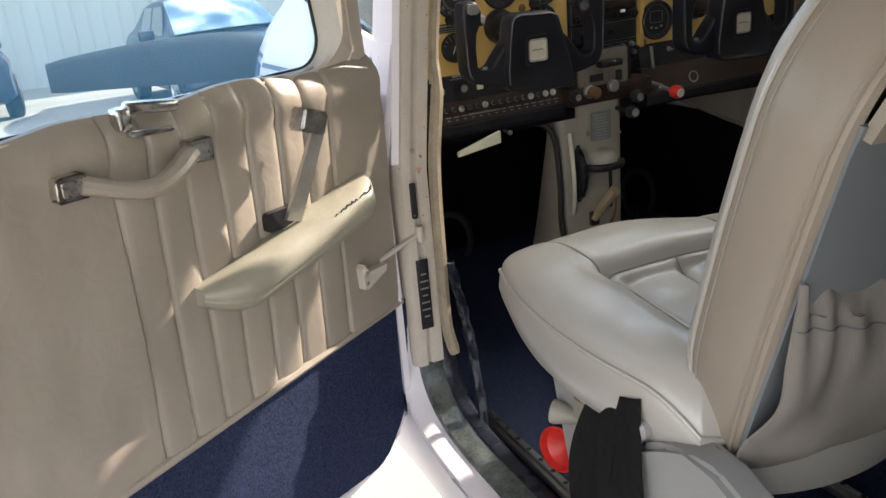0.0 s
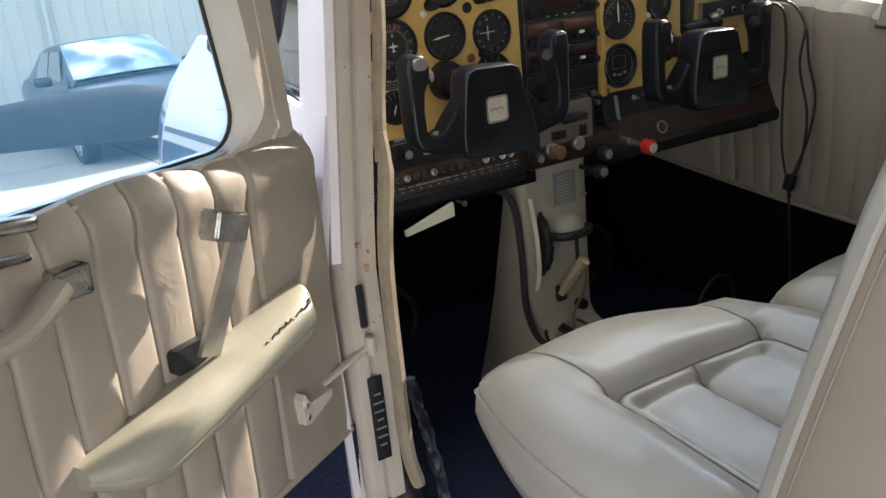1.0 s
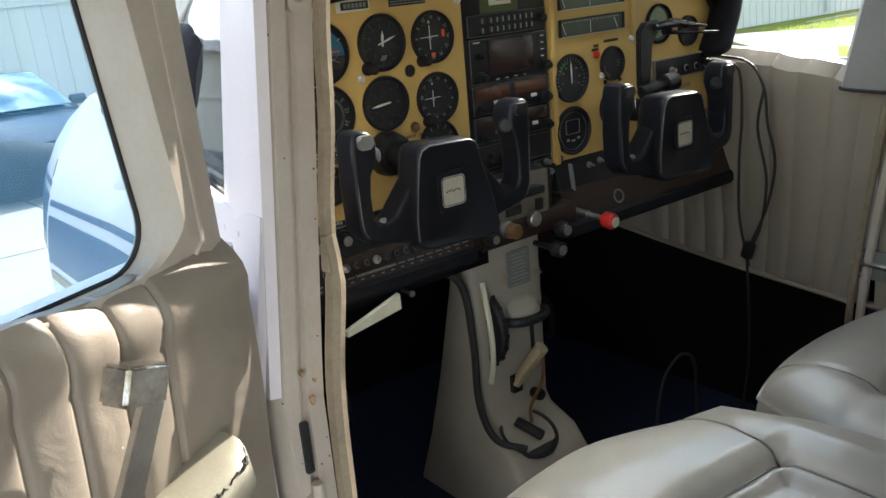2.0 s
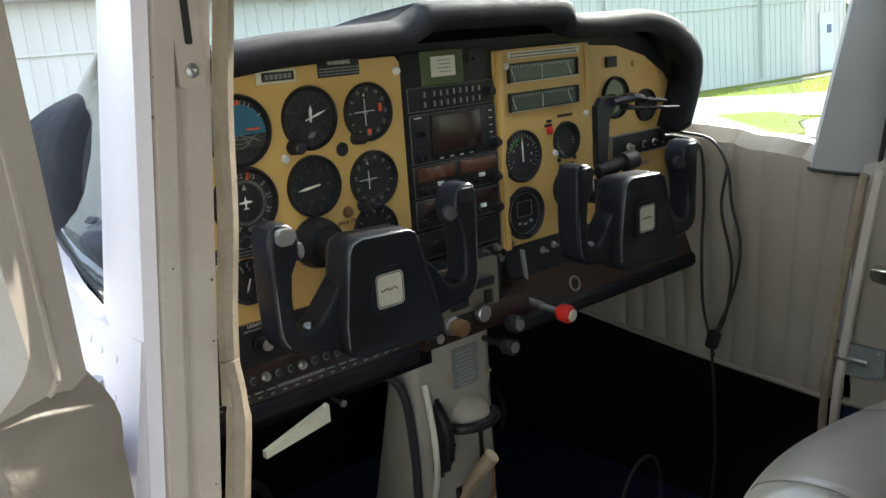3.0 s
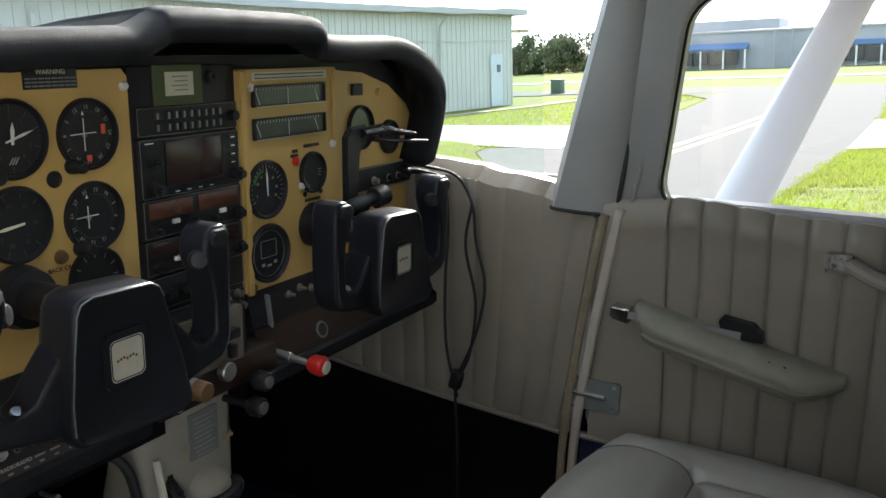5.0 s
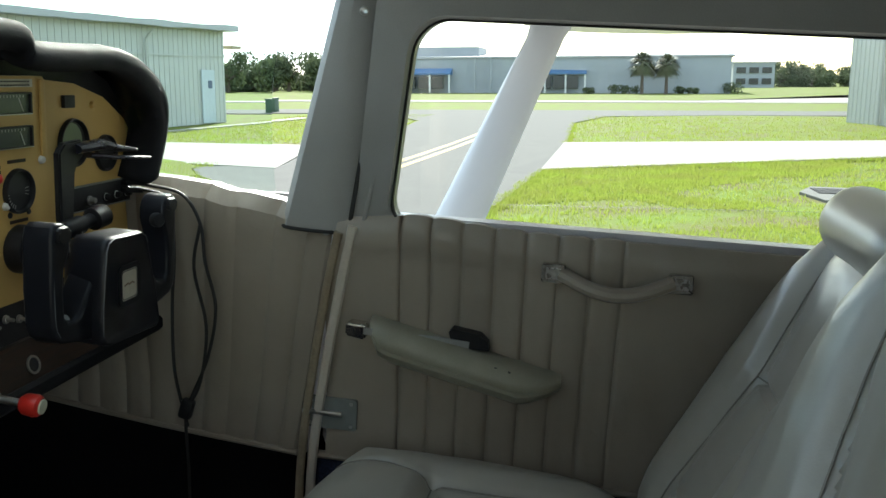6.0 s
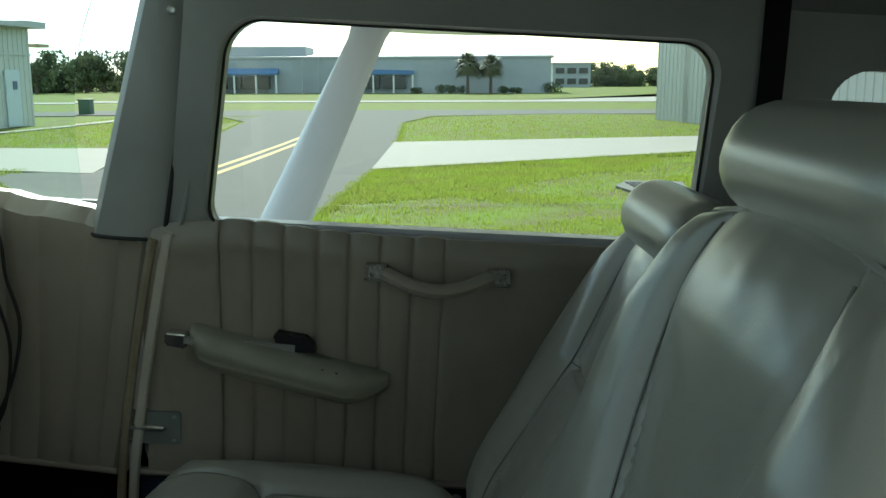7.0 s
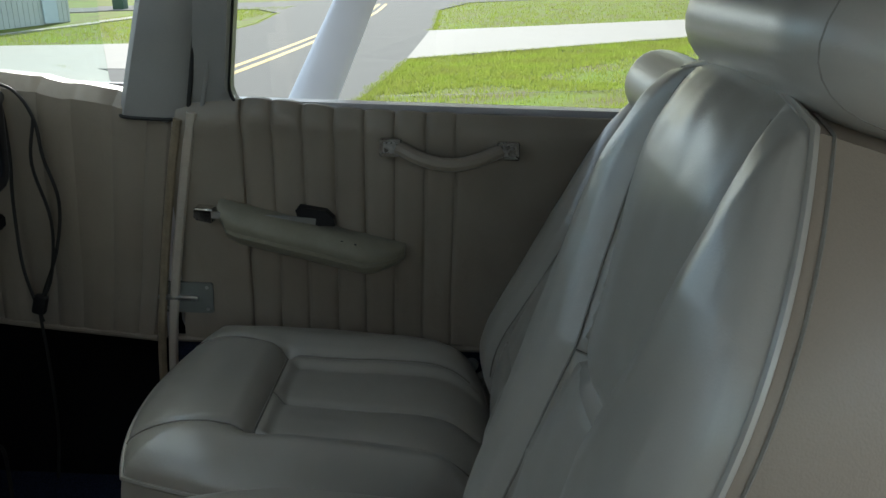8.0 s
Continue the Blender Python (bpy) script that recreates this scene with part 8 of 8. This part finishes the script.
tube(bm, [A2 + D2 * 2.6 + N2 * 0.10 + Vector((0, 0, 4.5)), A2 + D2 * 2.6 + N2 * 0.09 + Vector((0, 0, 0.05))], 0.06, 8)
part("downspout", bm, METALW, h2, "pale metal downspout")
wh, A1, D1, N1, L1 = building("warehouse", (113.8, 34), (110.1, -15.1), 30, 4.45, "long low grey warehouse with blue awnings", SIDING2, 1.2, 0.2, 0.055)
# lower office front and roof box of the warehouse
bm = bmesh.new()
box(bm, (119, 23, 5.2), (8, 14, 1.4))
part("roof_box", bm, SIDING2, wh, smooth=False)
for yy, w in ((23.5, 9.0), (6.2, 8.5)):
    bm = bmesh.new()
    loft(bm, [[(112.2, yy + s * w / 2, 2.3), (110.6, yy + s * w / 2, 2.3), (110.6, yy + s * w / 2, 2.5), (112.2, yy + s * w / 2, 3.1)] for s in (-1, 1)])
    part("awning", bm, BLUEROOF, wh, "blue metal awning", smooth=False)
    for s in (-0.48, -0.2, 0.1, 0.4, 0.48):
        bm = bmesh.new()
        box(bm, (110.75, yy + s * w, 1.15), (0.2, 0.2, 2.3))
        part("post", bm, WHITE, wh, "white awning post")
    for s in (-0.3, -0.1, 0.1, 0.3):
        bm = bmesh.new()
        box(bm, (111.4 + 0.02, yy + s * w, 1.3), (0.9, 1.4, 1.5))
        part("window", bm, WINDARK, wh, "dark office window", smooth=False)
for yy in (29, 16, 14, 0.5, -4):
    bm = bmesh.new()
    box(bm, (111.6, yy, 2.2), (0.5, 0.12, 4.2))
    part("wall_pilaster", bm, SIDING2, wh, smooth=False)
# two-storey office far to the right
of = thing("office_building", (196, -31, 0), "grey two-storey office building far across the field", "building", m=ID)
bm = bmesh.new()
box(bm, (201, -30.8, 2.5), (10, 8.4, 5.2))
part("wall", bm, SIDING2, of, smooth=False)
for r in range(2):
    for k in range(3):
        bm = bmesh.new()
        box(bm, (195.9, -33.4 + 2.6 * k, 1.3 + 2.3 * r), (0.3, 1.9, 1.2))
        part("window", bm, WINDARK, of, "dark office window", smooth=False)
bm = bmesh.new()
box(bm, (201, -30.8, 5.2), (10.6, 9.0, 0.3))
part("roof", bm, ROOFM, of, smooth=False)


# ---- trees and shrubs ----
def leaf_cloud(bm, c, r, n, size, rnd, squash=0.8):
    for _ in range(n):
        while True:
            p = Vector((rnd.uniform(-1, 1), rnd.uniform(-1, 1), rnd.uniform(-1, 1)))
            if 0.3 < p.length < 1:
                break
        p = Vector(c) + Vector((p.x * r, p.y * r, p.z * r * squash))
        q = Euler((rnd.uniform(0, 6), rnd.uniform(0, 6), rnd.uniform(0, 6))).to_matrix()
        s = size * rnd.uniform(0.6, 1.4)
        vs = [bm.verts.new(p + q @ Vector(v)) for v in ((-s, 0, 0), (0, -s * 0.5, 0), (s, 0, 0.2 * s), (0, s * 0.5, 0))]
        bm.faces.new(vs)


def tree(x, y, h, w, seed):
    rnd = random.Random(seed)
    t = thing("tree", (x, y, 0), "dark green broadleaf tree at the field's edge", "tree", "trees", m=ID)
    bm = bmesh.new()
    tube(bm, smooth_path([(x, y, -0.05), (x + 0.1, y, h * 0.25), (x - 0.1, y + 0.15, h * 0.6)]), [0.35 - 0.02 * i for i in range(13)], 8)
    for k in range(4):
        a = k * 1.6 + seed
        tube(bm, [(x, y, h * 0.3), (x + w * 0.3 * math.cos(a), y + w * 0.3 * math.sin(a), h * 0.55)], [0.18, 0.06], 6)
    part("trunk", bm, BARK, t)
    bm = bmesh.new()
    for k in range(9):
        a, rr = rnd.uniform(0, 6.28), rnd.uniform(0.1, 0.42) * w
        leaf_cloud(bm, (x + rr * math.cos(a), y + rr * math.sin(a), h * rnd.uniform(0.22, 0.82)), w * rnd.uniform(0.18, 0.30), 150, 0.30, rnd)
    part("crown", bm, LEAF, t, smooth=False)
    return t


protos = [tree(128, 47, 5.6, 7, 1), tree(125, 40.5, 4.8, 6.5, 2), tree(140, 56, 6.2, 8, 3)]
rnd = random.Random(21)
for k in range(16):
    src = protos[k % 3]
    x, y = rnd.uniform(120, 150), 40 + k * 3.4 + rnd.uniform(-1, 1)
    copy_thing(src, pose(x, y, 0, 0, 0, rnd.uniform(0, 360)))
for k in range(15):
    copy_thing(protos[k % 3], pose(rnd.uniform(225, 270), -34 - k * 5.5 + rnd.uniform(-2, 2), 0, 0, 0, rnd.uniform(0, 360)))
for k in range(14):
    copy_thing(protos[k % 3], pose(rnd.uniform(165, 180), -12 + k * 4.2 + rnd.uniform(-2, 2), -2.2, 0, 0, rnd.uniform(0, 360)))

for k in range(12):
    copy_thing(protos[(k * 2) % 3], pose(rnd.uniform(208, 232), -37 - 2.2 * k + rnd.uniform(-1, 1), -1.2, 0, 0, rnd.uniform(0, 360)) @ Matrix.Scale(rnd.uniform(0.8, 1.15), 4))
for k in range(8):
    copy_thing(protos[k % 3], pose(rnd.uniform(136, 150), 46 + 3.4 * k + rnd.uniform(-1, 1), -1.6, 0, 0, rnd.uniform(0, 360)))


def palm(x, y, h, seed):
    rnd = random.Random(seed)
    t = thing("palm_tree", (x, y, 0), "cabbage palm with a round head of fronds beside the warehouse", "palm tree", "palm trees", m=ID)
    bm = bmesh.new()
    tube(bm, [(x, y, -0.05), (x + 0.05, y, h * 0.35), (x, y + 0.05, h * 0.72)], [0.22, 0.17, 0.2], 8)
    part("trunk", bm, BARK, t)
    bm = bmesh.new()
    for k in range(150):
        az, el = rnd.uniform(0, 6.283), rnd.uniform(-0.7, 1.4)
        d = Vector((math.cos(az) * math.cos(el), math.sin(az) * math.cos(el), math.sin(el)))
        L = h * rnd.uniform(0.34, 0.46)
        c = Vector((x, y, h * 0.68))
        tip = c + d * L + Vector((0, 0, -0.22 * L))
        side = d.cross(Vector((0, 0, 1)))
        side = side.normalized() if side.length > 0.1 else Vector((1, 0, 0))
        for f in span(-0.9, 0.9, 6):
            e = tip + side * f * L * 0.45 - d * abs(f) * 0.25 * L + Vector((0, 0, -0.15 * L * abs(f)))
            m1 = c + d * L * 0.5
            bm.faces.new([bm.verts.new(p) for p in (m1 - side * 0.10, m1 + side * 0.10, e)])
        bm.faces.new([bm.verts.new(p) for p in (c, c + side * 0.05, c + d * L * 0.6, c - side * 0.05)])
    part("fronds", bm, PALMLEAF, t, smooth=False)
    return t


palm(106, -4.6, 5.0, 4)
palm(106.5, -7.4, 4.8, 8)
for x, y, r in ((107, -1.6, 0.9), (107.3, -3.2, 0.8), (107, -9.2, 0.7), (107.2, -10.6, 0.6), (109.8, -15.9, 1.1), (107.5, 1.4, 0.6)):
    s = thing("shrub", (x, y, 0), "clipped dark green shrub by the warehouse wall", "shrub", "shrubs", m=ID)
    bm = bmesh.new()
    rnd = random.Random(int(y * 10))
    for k in range(4):
        leaf_cloud(bm, (x + rnd.uniform(-0.4, 0.4) * r, y + rnd.uniform(-1.2, 1.2) * r, r * 0.62), r * 0.75, 90, 0.13, rnd)
    part("leaves", bm, LEAF, s, smooth=False)
    bm = bmesh.new()
    for k in range(4):
        tube(bm, [(x, y, -0.05), (x + 0.2 * math.cos(k * 1.6), y + 0.2 * math.sin(k * 1.6), r * 0.5)], 0.03, 5)
    part("stems", bm, BARK, s)
# utility box and post by the far taxiway
bm = bmesh.new()
box(bm, (42.6, 16.3, 0.33), (0.6, 0.55, 0.72), bevel=0.03)
ub = part("utility_box", bm, GREENBOX, m=ID, tags=("dark green utility box on the grass", "utility box"))
bm = bmesh.new()
box(bm, (42.6, 16.3, 0.70), (0.66, 0.61, 0.06), bevel=0.02)
part("lid", bm, GREENBOX, ub)
bm = bmesh.new()
lathe(bm, (58, 18.9, -0.05), (0, 0, 1), [(0, 0.05), (1.7, 0.05), (1.72, 0)], 8)
part("marker_post", bm, WHITE, m=ID, tags=("thin pale post in the grass", "post"))


# ---- parked cars ----
def car(x, y, heading, label, rear_lamps):
    c = thing("car", (0, 0, 0), label, "car", "parked cars", m=pose(x, y, 0, 0, 0, heading))
    # body along +y, the front at +y
    st = [(-2.35, 0.60, 0.45, 0.92), (-2.30, 0.76, 0.32, 0.99), (-1.7, 0.87, 0.24, 1.02), (-0.8, 0.90, 0.22, 0.98), (0.4, 0.90, 0.22, 0.96), (1.1, 0.89, 0.22, 0.95), (1.7, 0.87, 0.24, 0.88), (2.1, 0.80, 0.28, 0.78), (2.35, 0.62, 0.36, 0.66)]
    bm = bmesh.new()
    loft(bm, [[(-w, yy, lo + 0.1), (-w * 0.98, yy, (lo + hi) / 2), (-w, yy, hi - 0.16), (-w * 0.93, yy, hi - 0.05), (-w * 0.7, yy, hi), (0, yy, hi + 0.02), (w * 0.7, yy, hi), (w * 0.93, yy, hi - 0.05), (w, yy, hi - 0.16), (w * 0.98, yy, (lo + hi) / 2), (w, yy, lo + 0.1), (w * 0.8, yy, lo), (-w * 0.8, yy, lo)] for yy, w, lo, hi in st])
    body = part("body", bm, CARPAINT, c, "glossy dark body", sharp=40)
    cab = [(-1.85, 0.74, 0.99), (-1.6, 0.69, 1.12), (-1.3, 0.65, 1.28), (-1.0, 0.63, 1.385), (-0.6, 0.61, 1.44), (-0.2, 0.60, 1.455), (0.1, 0.60, 1.44), (0.3, 0.61, 1.395), (0.62, 0.65, 1.25), (1.12, 0.75, 0.97)]
    bm = bmesh.new()
    loft(bm, [[(-0.80, yy, 0.90), (-w - 0.04, yy, (z + 0.9) / 2 + 0.03), (-w * 1.01, yy, z - 0.06), (-w * 0.96, yy, z - 0.02), (-w * 0.8, yy, z), (0, yy, z + 0.018), (w * 0.8, yy, z), (w * 0.96, yy, z - 0.02), (w * 1.01, yy, z - 0.06), (w + 0.04, yy, (z + 0.9) / 2 + 0.03), (0.80, yy, 0.90)] for yy, w, z in cab])
    part("cabin", bm, CARPAINT, c, sharp=55)
    bm = bmesh.new()
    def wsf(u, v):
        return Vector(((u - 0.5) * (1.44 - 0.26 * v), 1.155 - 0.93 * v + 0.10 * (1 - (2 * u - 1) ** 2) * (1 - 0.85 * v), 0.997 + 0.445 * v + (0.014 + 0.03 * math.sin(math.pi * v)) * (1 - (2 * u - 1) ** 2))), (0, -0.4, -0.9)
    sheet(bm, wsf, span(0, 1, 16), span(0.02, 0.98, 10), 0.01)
    part("windshield", bm, CARSCREEN, c, "windshield with cloud reflections painted into its colour")
    bm = bmesh.new()
    sheet(bm, lambda u, v: (Vector(((u - 0.5) * (1.4 - 0.25 * v), -1.76 + 0.6 * v - 0.02, 1.01 + 0.35 * v + 0.012)), (0, 0.4, -0.9)), span(0, 1, 6), span(0.04, 0.96, 5), 0.01)
    part("rear_window", bm, CARGLASS, c)
    for s in (-1, 1):
        for y0, y1 in ((-1.0, -0.32), (-0.26, 0.52)):
            bm = bmesh.new()
            sheet(bm, lambda u, v: (Vector((s * (0.755 - 0.115 * v), y0 + (y1 - y0) * (u * (1 - 0.28 * v * (y0 > -0.5)) + (0.15 * v * (1 - u) if y0 < -0.5 else 0)), 0.98 + 0.38 * v)), (-s, 0, 0)), span(0, 1, 4), span(0, 1, 3), 0.01)
            part("side_window", bm, CARGLASS, c)
        bm = bmesh.new()
        box(bm, (s * 0.98, 0.62, 1.02), (0.22, 0.10, 0.14), bevel=0.035)
        part("mirror", bm, CARPAINT, c)
        bm = bmesh.new()
        box(bm, (s * 0.60, 2.14, 0.66), (0.42, 0.22, 0.13), (0, 0, -s * 22), 0.04)
        part("headlamp", bm, LAMPW, c, "clear headlamp")
        bm = bmesh.new()
        box(bm, (s * 0.62, -2.25, 0.80), (0.26, 0.14, 0.24), (0, 0, s * 14), 0.04)
        part("tail_lamp", bm, TAILRED, c, "red tail lamp")
        for yy in (-1.42, 1.42):
            bm = bmesh.new()
            lathe(bm, (s * 0.72, yy, 0.33), (s, 0, 0), [(0, 0.24), (0, 0.32), (0.04, 0.335), (0.17, 0.335), (0.20, 0.31), (0.195, 0.235), (0.12, 0.23)], 28)
            w = part("wheel", bm, DARKRUB, c, "black tyre")
            bm = bmesh.new()
            lathe(bm, (s * 0.88, yy, 0.33), (s, 0, 0), [(0, 0.23), (0.03, 0.23), (0.035, 0.21), (0.0, 0.20), (0.0, 0)], 24)
            for k in range(5):
                a = k * 2 * math.pi / 5
                box(bm, (s * 0.905, yy + 0.11 * math.sin(a), 0.33 + 0.11 * math.cos(a)), (0.03, 0.055, 0.2), (-math.degrees(a), 0, 0), 0.01)
            part("rim", bm, ALU, w, "alloy rim")
    bm = bmesh.new()
    for a, b in ((-0.4, 0.0), (0.08, 0.5)):
        tube(bm, [(a, 1.16, 0.995), (b, 1.10, 1.02)], 0.010, 5)
    part("wiper", bm, DARKRUB, c)
    bm = bmesh.new()
    box(bm, (0, 2.31, 0.52), (1.0, 0.10, 0.16), bevel=0.03)
    part("grille", bm, BLACK, c)
    return c


car(1.42, 11.9, 184, "dark blue sedan parked by the hangar, cloud reflections painted in its windshield", False)
car(-2.35, 14.6, 8, "dark blue car with red tail lamps parked by the hangar", True)
